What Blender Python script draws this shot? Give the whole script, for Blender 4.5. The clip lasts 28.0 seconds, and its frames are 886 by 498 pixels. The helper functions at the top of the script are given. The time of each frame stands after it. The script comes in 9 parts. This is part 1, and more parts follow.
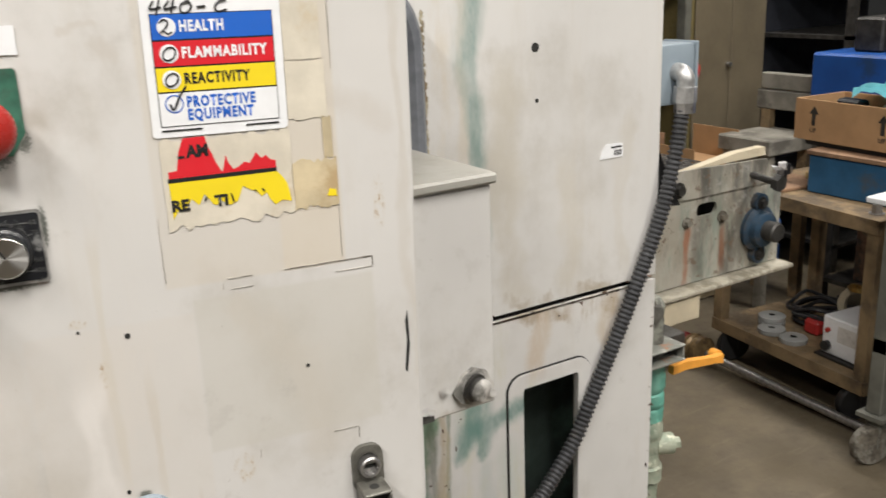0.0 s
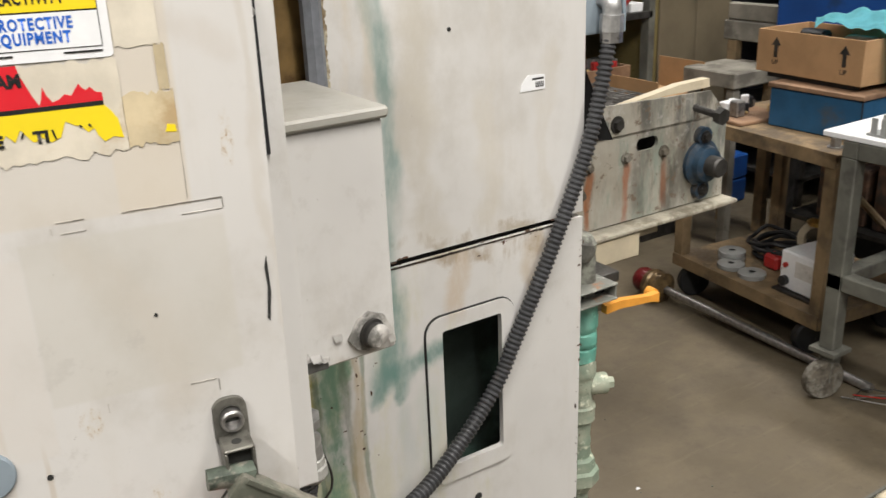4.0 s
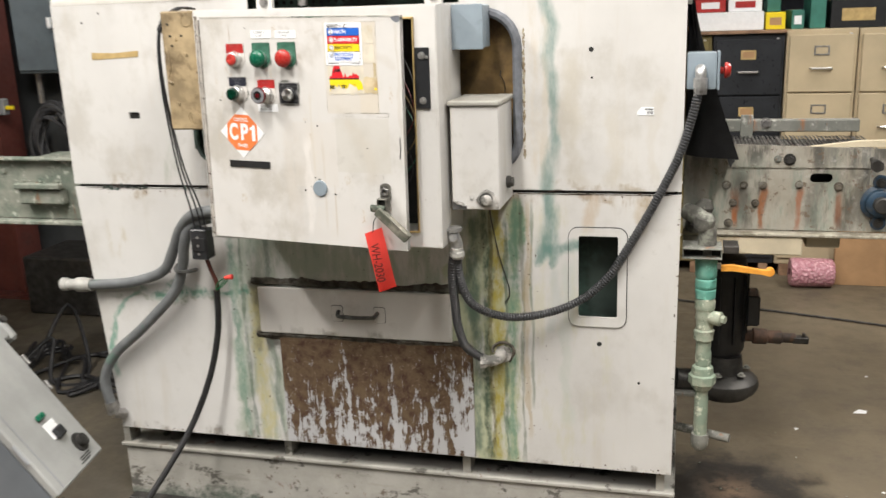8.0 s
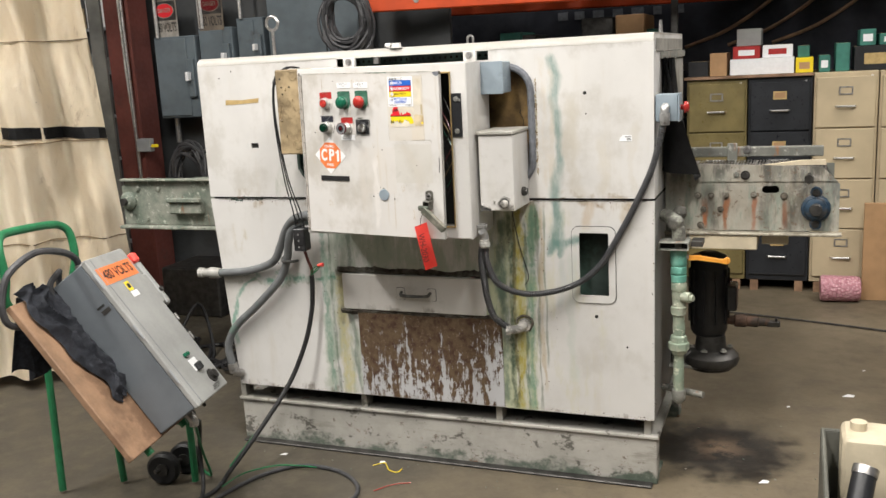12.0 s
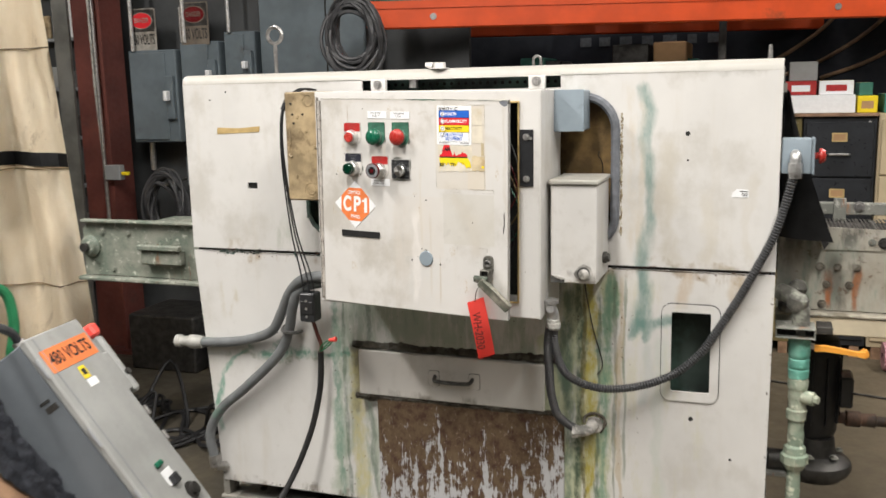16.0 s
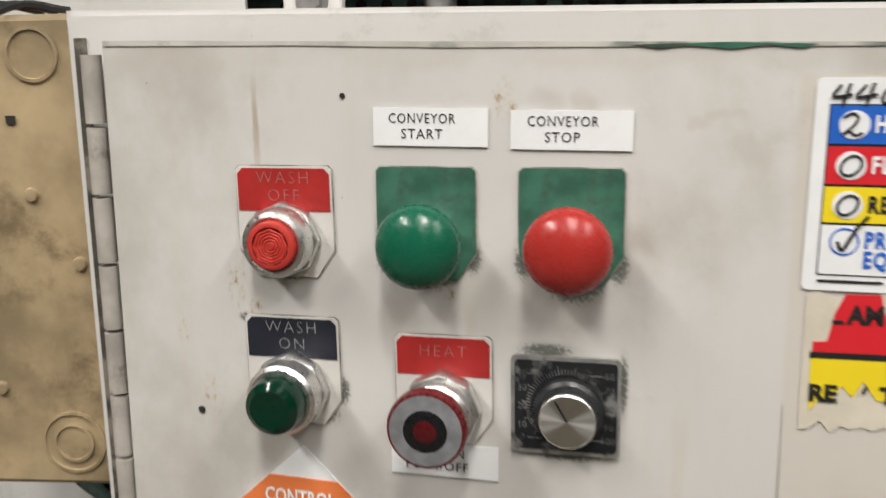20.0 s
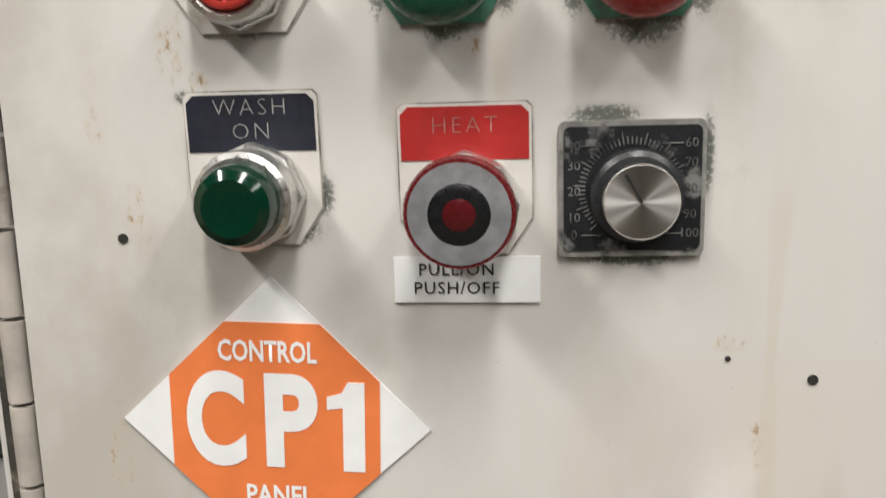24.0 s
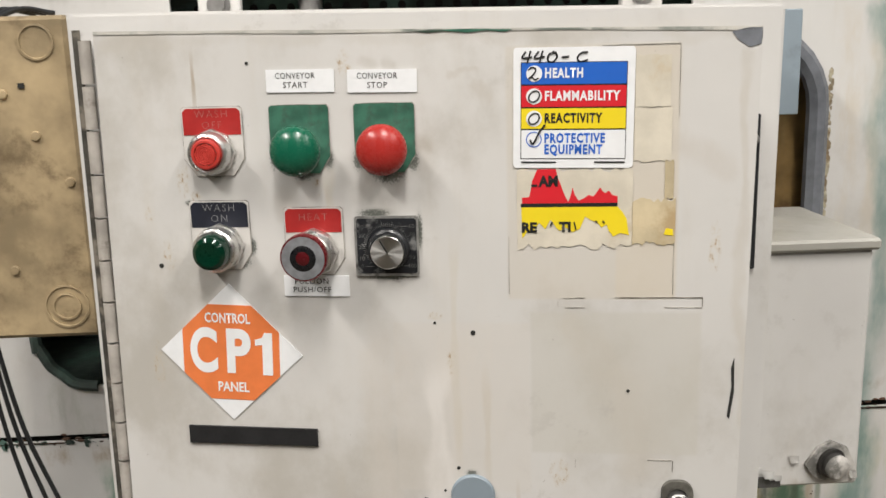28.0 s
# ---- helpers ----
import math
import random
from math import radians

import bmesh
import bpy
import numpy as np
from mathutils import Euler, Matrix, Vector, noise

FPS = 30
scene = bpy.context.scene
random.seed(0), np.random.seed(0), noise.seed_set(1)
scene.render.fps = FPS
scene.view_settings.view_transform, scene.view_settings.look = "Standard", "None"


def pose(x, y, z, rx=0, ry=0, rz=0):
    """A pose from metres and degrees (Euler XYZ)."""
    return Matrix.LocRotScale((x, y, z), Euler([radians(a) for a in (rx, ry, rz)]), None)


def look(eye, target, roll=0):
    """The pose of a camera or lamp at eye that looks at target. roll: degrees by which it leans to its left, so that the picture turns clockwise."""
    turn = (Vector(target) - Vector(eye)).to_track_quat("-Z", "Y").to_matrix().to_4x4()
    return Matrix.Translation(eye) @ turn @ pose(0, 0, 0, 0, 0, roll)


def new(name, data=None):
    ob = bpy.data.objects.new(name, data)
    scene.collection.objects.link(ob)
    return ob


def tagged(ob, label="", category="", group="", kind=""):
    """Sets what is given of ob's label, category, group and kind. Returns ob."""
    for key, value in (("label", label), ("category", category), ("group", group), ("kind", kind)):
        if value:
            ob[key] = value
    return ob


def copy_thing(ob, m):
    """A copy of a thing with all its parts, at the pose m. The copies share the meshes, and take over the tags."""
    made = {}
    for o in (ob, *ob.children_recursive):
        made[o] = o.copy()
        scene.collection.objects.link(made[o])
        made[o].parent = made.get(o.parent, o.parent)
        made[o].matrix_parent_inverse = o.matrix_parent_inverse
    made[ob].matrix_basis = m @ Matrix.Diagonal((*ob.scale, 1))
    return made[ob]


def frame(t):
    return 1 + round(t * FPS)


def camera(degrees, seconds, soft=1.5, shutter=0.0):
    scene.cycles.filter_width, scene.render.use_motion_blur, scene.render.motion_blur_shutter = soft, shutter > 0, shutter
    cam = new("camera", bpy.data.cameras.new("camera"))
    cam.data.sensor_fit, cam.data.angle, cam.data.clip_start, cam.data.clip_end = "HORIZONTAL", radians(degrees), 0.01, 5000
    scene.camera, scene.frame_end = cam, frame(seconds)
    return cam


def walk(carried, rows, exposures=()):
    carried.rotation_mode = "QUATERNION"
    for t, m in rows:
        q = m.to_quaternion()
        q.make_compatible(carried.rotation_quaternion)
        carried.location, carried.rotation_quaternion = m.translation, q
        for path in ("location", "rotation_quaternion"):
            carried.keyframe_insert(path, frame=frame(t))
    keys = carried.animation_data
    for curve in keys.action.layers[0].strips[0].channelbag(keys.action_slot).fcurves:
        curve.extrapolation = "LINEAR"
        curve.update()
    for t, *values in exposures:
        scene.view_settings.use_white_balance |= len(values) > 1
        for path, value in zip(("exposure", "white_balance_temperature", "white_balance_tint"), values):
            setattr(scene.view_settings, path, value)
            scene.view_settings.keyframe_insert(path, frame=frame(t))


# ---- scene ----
cam = camera(52.1, 28.0, shutter=0.5)
PATH = [
    (0, (0.833, -0.996, 1.505), (1.829, 0.639, 0.927), -2.3),
    (0.5, (0.844, -0.992, 1.503), (1.911, 0.583, 0.885), -2.3),
    (1, (0.849, -0.988, 1.488), (1.948, 0.544, 0.822), -1.8),
    (1.5, (0.852, -0.983, 1.487), (1.965, 0.54, 0.822), -1.9),
    (2, (0.851, -0.981, 1.49), (1.958, 0.548, 0.829), -1.7),
    (2.5, (0.854, -0.974, 1.488), (1.98, 0.532, 0.807), -2.0),
    (4.5, (1.042, -1.043, 1.489), (1.877, 0.625, 0.767), -3.3),
    (5, (1.189, -1.145, 1.512), (1.737, 0.65, 0.822), -4.9),
    (5.5, (1.349, -1.184, 1.492), (1.654, 0.667, 0.8), -1.8),
    (6, (1.537, -1.387, 1.499), (1.536, 0.521, 0.901), -2.2),
    (6.5, (1.68, -1.676, 1.519), (1.417, 0.238, 1.001), -2.5),
    (7, (1.679, -1.935, 1.538), (1.404, -0.033, 0.981), -2.0),
    (7.5, (1.704, -2.182, 1.53), (1.299, -0.298, 0.995), -2.8),
    (8, (1.829, -2.411, 1.514), (1.328, -0.542, 1.008), -2.1),
    (8.5, (1.91, -2.6, 1.535), (1.308, -0.746, 1.087), -3.6),
    (9, (1.902, -2.813, 1.539), (1.358, -0.949, 1.056), -2.5),
    (9.5, (1.982, -2.964, 1.543), (1.34, -1.123, 1.097), -4.5),
    (10, (2.159, -3.064, 1.531), (1.454, -1.243, 1.102), -2.0),
    (10.5, (2.265, -3.121, 1.535), (1.508, -1.322, 1.102), -3.6),
    (11, (2.298, -3.148, 1.537), (1.563, -1.333, 1.134), -3.5),
    (11.5, (2.299, -3.159, 1.538), (1.573, -1.34, 1.135), -3.1),
    (13.5, (2.283, -3.15, 1.533), (1.557, -1.329, 1.136), -3.0),
    (14, (2.282, -3.145, 1.534), (1.552, -1.324, 1.143), -2.6),
    (14.5, (2.22, -3.095, 1.533), (1.5, -1.271, 1.143), -2.6),
    (15, (2.081, -2.997, 1.54), (1.409, -1.152, 1.163), -3.7),
    (15.5, (1.944, -2.833, 1.524), (1.246, -1.002, 1.127), -3.2),
    (16, (1.803, -2.541, 1.543), (1.136, -0.688, 1.193), -1.3),
    (16.5, (1.635, -2.307, 1.532), (1.027, -0.435, 1.18), -1.6),
    (17, (1.424, -2.052, 1.553), (0.958, -0.137, 1.209), -2.9),
    (17.5, (1.288, -1.751, 1.563), (0.828, 0.155, 1.168), -3.5),
    (18, (1.178, -1.487, 1.538), (0.756, 0.423, 1.119), -1.0),
    (18.5, (1.022, -1.269, 1.542), (0.77, 0.679, 1.163), -2.1),
    (19, (0.923, -1.064, 1.542), (0.792, 0.876, 1.074), -2.9),
    (19.5, (0.896, -0.869, 1.547), (0.707, 1.072, 1.101), -1.8),
    (20, (0.861, -0.760, 1.513), (0.704, 1.188, 1.090), -1.15),
    (20.5, (0.825, -0.691, 1.53), (0.799, 1.236, 0.998), -2.0),
    (22.5, (0.797, -0.674, 1.469), (0.878, 1.265, 0.986), -1.5),
    (23, (0.789, -0.678, 1.441), (0.901, 1.264, 0.975), -1.8),
    (23.5, (0.79, -0.67, 1.414), (0.906, 1.28, 0.983), -1.9),
    (24, (0.792, -0.659, 1.389), (0.909, 1.289, 0.953), -1.8),
    (24.5, (0.794, -0.661, 1.378), (0.902, 1.291, 0.952), -1.9),
    (25, (0.788, -0.661, 1.386), (0.898, 1.288, 0.953), -1.9),
    (25.5, (0.777, -0.689, 1.424), (0.936, 1.256, 0.985), -2.1),
    (26, (0.764, -0.738, 1.494), (0.959, 1.181, 0.964), -2.8),
    (26.5, (0.734, -0.823, 1.478), (1.122, 1.105, 1.117), -2.0),
    (27, (0.86, -0.921, 1.501), (1.004, 1.026, 1.065), -2.2),
    (27.5, (0.9, -1.034, 1.498), (0.993, 0.913, 1.05), -1.7),
    (28, (0.909, -1.092, 1.498), (0.977, 0.861, 1.071), -1.7),
]
EXPOSURES = [(0, -0.27), (2.5, -0.21), (5, -0.15), (8, 0.12), (11, 0.06), (14, 0.06), (16, -0.01), (17, -0.09), (18, -0.12), (19, -0.34), (20, -0.52), (23, -0.49), (24, -0.35), (25, -0.26), (26, -0.46), (26.5, -0.58), (27, -0.57), (28, -0.40)]
walk(cam, [(t, look(eye, target, roll)) for t, eye, target, roll in PATH], exposures=EXPOSURES)

# ---------------------------------------------------------------- light
world = bpy.data.worlds.new("shop_air")
world.use_nodes = True
world.node_tree.nodes["Background"].inputs[0].default_value = (0.9, 0.95, 1.0, 1)
world.node_tree.nodes["Background"].inputs[1].default_value = 0.02
scene.world = world


def tube_lamp(x, y, z, watts, length=2.2, width=0.30, colour=(1.0, 0.958, 0.905)):
    lamp = bpy.data.lights.new("ceiling_tubes", "AREA")
    lamp.shape, lamp.size, lamp.size_y, lamp.energy, lamp.color = "RECTANGLE", width, length, watts, colour
    ob = new("ceiling_tubes", lamp)
    ob.matrix_world = pose(x, y, z)
    return ob


FLOOR = -0.05
CEILING = 4.6
LAMPS = [(0.98, -2.45, 202), (3.1, -2.4, 150), (0.6, -5.4, 58), (3.6, -5.0, 60), (1.2, 2.3, 16), (4.3, 1.1, 165), (-1.65, -2.1, 235), (4.4, 4.2, 66)]
for lx, ly, lw in LAMPS:
    tube_lamp(lx, ly, CEILING - 0.16, lw)


# ---------------------------------------------------------------- materials
class Shader:
    """A principled material with short calls for its nodes."""

    def __init__(self, name, rough=0.5, metal=0.0, ior=1.45):
        self.mat = bpy.data.materials.new(name)
        self.mat.use_nodes = True
        self.t = self.mat.node_tree
        self.b = self.t.nodes["Principled BSDF"]
        self.b.inputs["Roughness"].default_value = rough
        self.b.inputs["Metallic"].default_value = metal
        self.b.inputs["IOR"].default_value = ior
        self._c = None

    def node(self, kind, **props):
        n = self.t.nodes.new(kind)
        for k, v in props.items():
            setattr(n, k, v)
        return n

    def put(self, sock, v):
        if isinstance(v, bpy.types.NodeSocket):
            self.t.links.new(v, sock)
        elif isinstance(v, (tuple, list)):
            sock.default_value = (*v, 1.0) if len(v) == 3 and sock.type == "RGBA" else v
        else:
            sock.default_value = v

    def coord(self):
        if self._c is None:
            self._c = self.node("ShaderNodeTexCoord").outputs["Object"]
        return self._c

    def axes(self):
        n = self.node("ShaderNodeSeparateXYZ")
        self.put(n.inputs[0], self.coord())
        return n.outputs

    def stretch(self, sx, sy, sz, shift=(0, 0, 0)):
        n = self.node("ShaderNodeMapping")
        self.put(n.inputs[0], self.coord())
        n.inputs["Scale"].default_value = (sx, sy, sz)
        n.inputs["Location"].default_value = shift
        return n.outputs[0]

    def noise(self, scale, detail=4.0, rough=0.55, vec=None, dist=0.0):
        n = self.node("ShaderNodeTexNoise")
        self.put(n.inputs["Vector"], vec or self.coord())
        n.inputs["Scale"].default_value, n.inputs["Detail"].default_value = scale, detail
        n.inputs["Roughness"].default_value, n.inputs["Distortion"].default_value = rough, dist
        return n.outputs["Fac"]

    def cells(self, scale, vec=None, feature="F1"):
        n = self.node("ShaderNodeTexVoronoi", feature=feature)
        self.put(n.inputs["Vector"], vec or self.coord())
        n.inputs["Scale"].default_value = scale
        return n.outputs["Distance"]

    def m(self, op, a, b=0.0, c=0.0):
        n = self.node("ShaderNodeMath", operation=op)
        for i, v in enumerate((a, b, c)):
            self.put(n.inputs[i], v)
        return n.outputs[0]

    def step(self, v, lo, hi, a=0.0, b=1.0):
        n = self.node("ShaderNodeMapRange", interpolation_type="SMOOTHSTEP")
        self.put(n.inputs["Value"], v)
        n.inputs["From Min"].default_value, n.inputs["From Max"].default_value = lo, hi
        n.inputs["To Min"].default_value, n.inputs["To Max"].default_value = a, b
        return n.outputs["Result"]

    def band(self, v, lo, hi, soft):
        return self.m("MULTIPLY", self.step(v, lo - soft, lo + soft), self.step(v, hi - soft, hi + soft, 1, 0))

    def mul(self, *vs):
        out = vs[0]
        for v in vs[1:]:
            out = self.m("MULTIPLY", out, v)
        return out

    def mix(self, fac, a, b):
        n = self.node("ShaderNodeMix", data_type="RGBA")
        self.put(n.inputs["Factor"], fac)
        self.put(n.inputs["A"] if False else n.inputs[6], a)
        self.put(n.inputs[7], b)
        return n.outputs[2]

    def random(self):
        return self.node("ShaderNodeObjectInfo").outputs["Random"]

    def colour(self, v):
        self.put(self.b.inputs["Base Color"], v)
        return self

    def rough(self, v):
        self.put(self.b.inputs["Roughness"], v)
        return self

    def bump(self, height, strength=0.3, dist=0.002):
        n = self.node("ShaderNodeBump")
        n.inputs["Strength"].default_value, n.inputs["Distance"].default_value = strength, dist
        self.put(n.inputs["Height"], height)
        self.put(self.b.inputs["Normal"], n.outputs[0])
        return self


def plain(name, c, rough=0.5, metal=0.0, vary=0.18, scale=14.0, bump=0.15, dirt=None, dirt_at=0.62):
    """A surface with two scales of variation, and dirt of its own colour in patches."""
    s = Shader(name, rough, metal)
    a, b = s.noise(scale, 5), s.noise(scale * 9, 3)
    dark = tuple(v * (1 - vary) for v in c)
    light = tuple(min(1.0, v * (1 + vary * 0.6)) for v in c)
    col = s.mix(s.step(a, 0.3, 0.7), dark, light)
    if dirt:
        col = s.mix(s.mul(s.step(s.noise(scale * 0.6, 7, 0.65), dirt_at - 0.05, dirt_at + 0.08), 0.8), col, dirt)
    s.colour(col).rough(s.step(b, 0.2, 0.8, max(0.02, rough - 0.1), min(1, rough + 0.12)))
    if bump:
        s.bump(b, bump, 0.001)
    return s.mat


WHITE = (0.618, 0.606, 0.586)


def painted(name, stains=(), base=WHITE, spots=0.7, runs=(), grime=(), patches=(), dirty=1.0, rusty=(), trails=(), blots=()):
    """White enamel on steel with handling dirt.
    stains: (x0, x1, z0, z1, colour, strength, soft, streaky); runs: wavering streaks (x, half width, z0, z1, colour, strength); trails: runs along a bent line ((x, z), ...); blots: soft smears round lines of any direction ((x, z, radius), ...);
    grime: specks round (x, z) with two radii; patches: clean-edged old label fields (x0, x1, z0, z1, colour, strength)."""
    s = Shader(name, 0.42)
    ax = s.axes()
    big, fine = s.noise(2.2, 5, 0.6), s.noise(60, 3)
    col = s.mix(s.step(big, 0.35, 0.75), base, tuple(v * 0.88 for v in base))
    cloud = s.noise(6.5, 7, 0.62, s.stretch(1, 1, 0.8, (5, 1, 9)))
    col = s.mix(s.mul(s.step(cloud, 0.53 - 0.03 * dirty, 0.70), min(0.95, 0.65 * dirty)), col, (base[0] * 0.72, base[1] * 0.70, base[2] * 0.66))
    smear = s.noise(1.0, 6, 0.65, s.stretch(14, 14, 1.6))
    col = s.mix(s.mul(s.step(smear, 0.52, 0.78), 0.38), col, (0.48, 0.43, 0.35))
    for x0, x1, z0, z1, c, k in patches:
        col = s.mix(s.mul(s.band(ax[0], x0, x1, 0.002), s.band(ax[2], z0, z1, 0.002), s.step(cloud, 0.25, 0.6, k * 0.7, k)), col, c)
    wob = s.m("MULTIPLY", s.m("SUBTRACT", s.noise(7, 6, 0.65), 0.5), 0.16)
    wob2 = s.m("MULTIPLY", s.m("SUBTRACT", s.noise(5, 6, 0.65, s.stretch(1, 1, 1, (7, 3, 2))), 0.5), 0.22)
    x, z = s.m("ADD", ax[0], wob), s.m("ADD", ax[2], wob2)
    for i, (x0, x1, z0, z1, c, k, soft, streaky) in enumerate(stains):
        f = s.mul(s.band(x, x0, x1, soft), s.band(z, z0, z1, soft * 1.6))
        if streaky:
            n = s.noise(1.0, 7, 0.66, s.stretch(17, 17, 4.0 + i * 0.13, (i * 3.1, 0, 0)))
            f = s.mul(f, s.step(n, 0.56 - 0.2 * streaky, 0.72 - 0.2 * streaky))
        col = s.mix(s.m("MINIMUM", s.mul(f, k), 1.0), col, c)
    for i, (xc, half, z0, z1, c, k) in enumerate(runs):
        sway = s.mul(s.m("SUBTRACT", s.noise(5.0, 3, 0.5, s.stretch(0.05, 0.05, 1, (i * 4.3, 0, i))), 0.5), min(0.16, half * 5))
        thick = s.step(s.noise(11.0, 4, 0.6, s.stretch(0.1, 0.1, 1, (i * 2.7, 3, i))), 0.3, 0.7, half * 0.45, half * 1.5)
        off = s.m("DIVIDE", s.m("ABSOLUTE", s.m("SUBTRACT", s.m("ADD", ax[0], sway), xc)), thick)
        f = s.mul(s.step(off, 1.25, 0.35), s.band(ax[2], z0, z1, 0.02), s.step(s.noise(17, 6, 0.7, s.stretch(1.6, 1, 0.6, (i, 0, 3))), 0.28, 0.62, 0.35, 1.0))
        col = s.mix(s.m("MINIMUM", s.mul(f, k), 1.0), col, c)
    for i, (line, half, c, k) in enumerate(trails):
        xc = line[0][0]
        for (xa, za), (xb, zb) in zip(line, line[1:]):
            n = s.node("ShaderNodeMapRange")
            s.put(n.inputs["Value"], ax[2])
            n.inputs["From Min"].default_value, n.inputs["From Max"].default_value = za, zb
            n.inputs["To Min"].default_value, n.inputs["To Max"].default_value = 0.0, xb - xa
            xc = s.m("ADD", xc, n.outputs["Result"])
        jag = s.mul(s.m("SUBTRACT", s.noise(19.0, 4, 0.6, s.stretch(1, 1, 0.5, (i * 3.3, 1, i))), 0.5), half * 2.2 + 0.02)
        thick = s.step(s.noise(13.0, 4, 0.6, s.stretch(0.1, 0.1, 1, (i * 1.7, 5, i))), 0.3, 0.7, half * 0.55, half * 1.35)
        off = s.m("DIVIDE", s.m("ABSOLUTE", s.m("SUBTRACT", s.m("ADD", ax[0], jag), xc)), thick)
        top, foot = max(p[1] for p in line), min(p[1] for p in line)
        wet = s.noise(30, 6, 0.7, s.stretch(1.4, 1, 0.7, (i, 2, 3)))
        f = s.mul(s.step(off, 1.3, 0.3), s.band(ax[2], foot, top, 0.018), s.step(wet, 0.34, 0.62, 0.35, 1.0))
        col = s.mix(s.m("MINIMUM", s.mul(f, k), 1.0), col, c)
    if blots:
        warp = s.mul(s.m("SUBTRACT", s.noise(16.0, 4, 0.55, s.stretch(1, 1, 0.45, (2, 4, 1))), 0.5), 0.055)
        warp2 = s.mul(s.m("SUBTRACT", s.noise(20.0, 4, 0.55, s.stretch(1, 1, 0.8, (7, 1, 9))), 0.5), 0.05)
        px, pz = s.m("ADD", ax[0], warp), s.m("ADD", ax[2], warp2)
        wash = s.step(s.noise(24, 5, 0.62, s.stretch(1.2, 1, 0.5, (4, 2, 8))), 0.30, 0.66, 0.50, 1.0)
        for line, c, k in blots:
            near = None
            for (xa, za, ra), (xb, zb, rb) in zip(line, line[1:]):
                bx, bz = xb - xa, zb - za
                u, v = s.m("SUBTRACT", px, xa), s.m("SUBTRACT", pz, za)
                h = s.m("ADD", s.mul(u, bx / (bx * bx + bz * bz)), s.mul(v, bz / (bx * bx + bz * bz)))
                h = s.m("MINIMUM", s.m("MAXIMUM", h, 0.0), 1.0)
                du, dv = s.m("SUBTRACT", u, s.mul(h, bx)), s.m("SUBTRACT", v, s.mul(h, bz))
                r = s.m("ADD", s.mul(h, rb - ra), ra)
                q = s.m("DIVIDE", s.m("SQRT", s.m("ADD", s.mul(du, du), s.mul(dv, dv))), r)
                near = q if near is None else s.m("MINIMUM", near, q)
            col = s.mix(s.mul(s.step(near, 1.6, 0.25), wash, k), col, c)
    if grime:
        acc = None
        for gx, gz, rx, rz in grime:
            dx, dz = s.m("DIVIDE", s.m("SUBTRACT", ax[0], gx), rx), s.m("DIVIDE", s.m("SUBTRACT", ax[2], gz), rz)
            r = s.m("SQRT", s.m("ADD", s.mul(dx, dx), s.mul(dz, dz)))
            f = s.step(r, 1.15, 0.25)
            acc = f if acc is None else s.m("MAXIMUM", acc, f)
        speck = s.step(s.m("ADD", s.noise(520, 6, 0.78), s.mul(acc, 0.26)), 0.64, 0.72)
        col = s.mix(s.mul(acc, speck, 0.9), col, (0.035, 0.05, 0.042))
        col = s.mix(s.mul(acc, s.step(cloud, 0.3, 0.6), 0.40), col, (0.20, 0.20, 0.17))
    if rusty:
        acc = None
        for gx, gz, rx, rz in rusty:
            dx, dz = s.m("DIVIDE", s.m("SUBTRACT", ax[0], gx), rx), s.m("DIVIDE", s.m("SUBTRACT", ax[2], gz), rz)
            f = s.step(s.m("SQRT", s.m("ADD", s.mul(dx, dx), s.mul(dz, dz))), 1.4, 0.4)
            acc = f if acc is None else s.m("MAXIMUM", acc, f)
        fleck = s.noise(210, 6, 0.72, s.stretch(1, 1, 0.55, (3, 0, 5)))
        col = s.mix(s.mul(acc, s.step(fleck, 0.44, 0.60), 0.5), col, (0.50, 0.42, 0.30))
        col = s.mix(s.mul(acc, s.step(fleck, 0.56, 0.62), 0.9), col, (0.30, 0.19, 0.09))
    chips = s.step(s.noise(26, 8, 0.75), spots, spots + 0.03)
    col = s.mix(s.mul(chips, 0.85), col, (0.14, 0.10, 0.07))
    flecks = s.step(s.noise(75, 5, 0.7, s.stretch(1, 1, 0.7, (2, 8, 4))), 0.695, 0.73)
    col = s.mix(s.mul(flecks, 0.7), col, (0.16, 0.13, 0.10))
    drips = s.mul(s.step(s.noise(1.0, 5, 0.7, s.stretch(120, 120, 14, (1, 5, 2))), 0.68, 0.74), s.step(s.noise(9, 4, 0.6, s.stretch(1, 1, 1, (6, 1, 7))), 0.50, 0.62))
    col = s.mix(s.mul(drips, min(0.9, 0.6 * dirty)), col, (0.36, 0.27, 0.16))
    rub = s.mul(s.step(s.noise(32, 6, 0.7, s.stretch(1, 1, 1, (3, 3, 8))), 0.54, 0.66), s.step(s.noise(3.2, 4, 0.6, s.stretch(1, 1, 1, (8, 2, 5))), 0.48, 0.64))
    col = s.mix(s.mul(rub, min(0.8, 0.35 * dirty)), col, (0.42, 0.40, 0.37))
    s.colour(col).rough(s.step(smear, 0.3, 0.8, 0.34, 0.6))
    s.bump(s.m("ADD", s.mul(fine, 0.25), s.mul(big, 1.0)), 0.12, 0.004)
    return s.mat


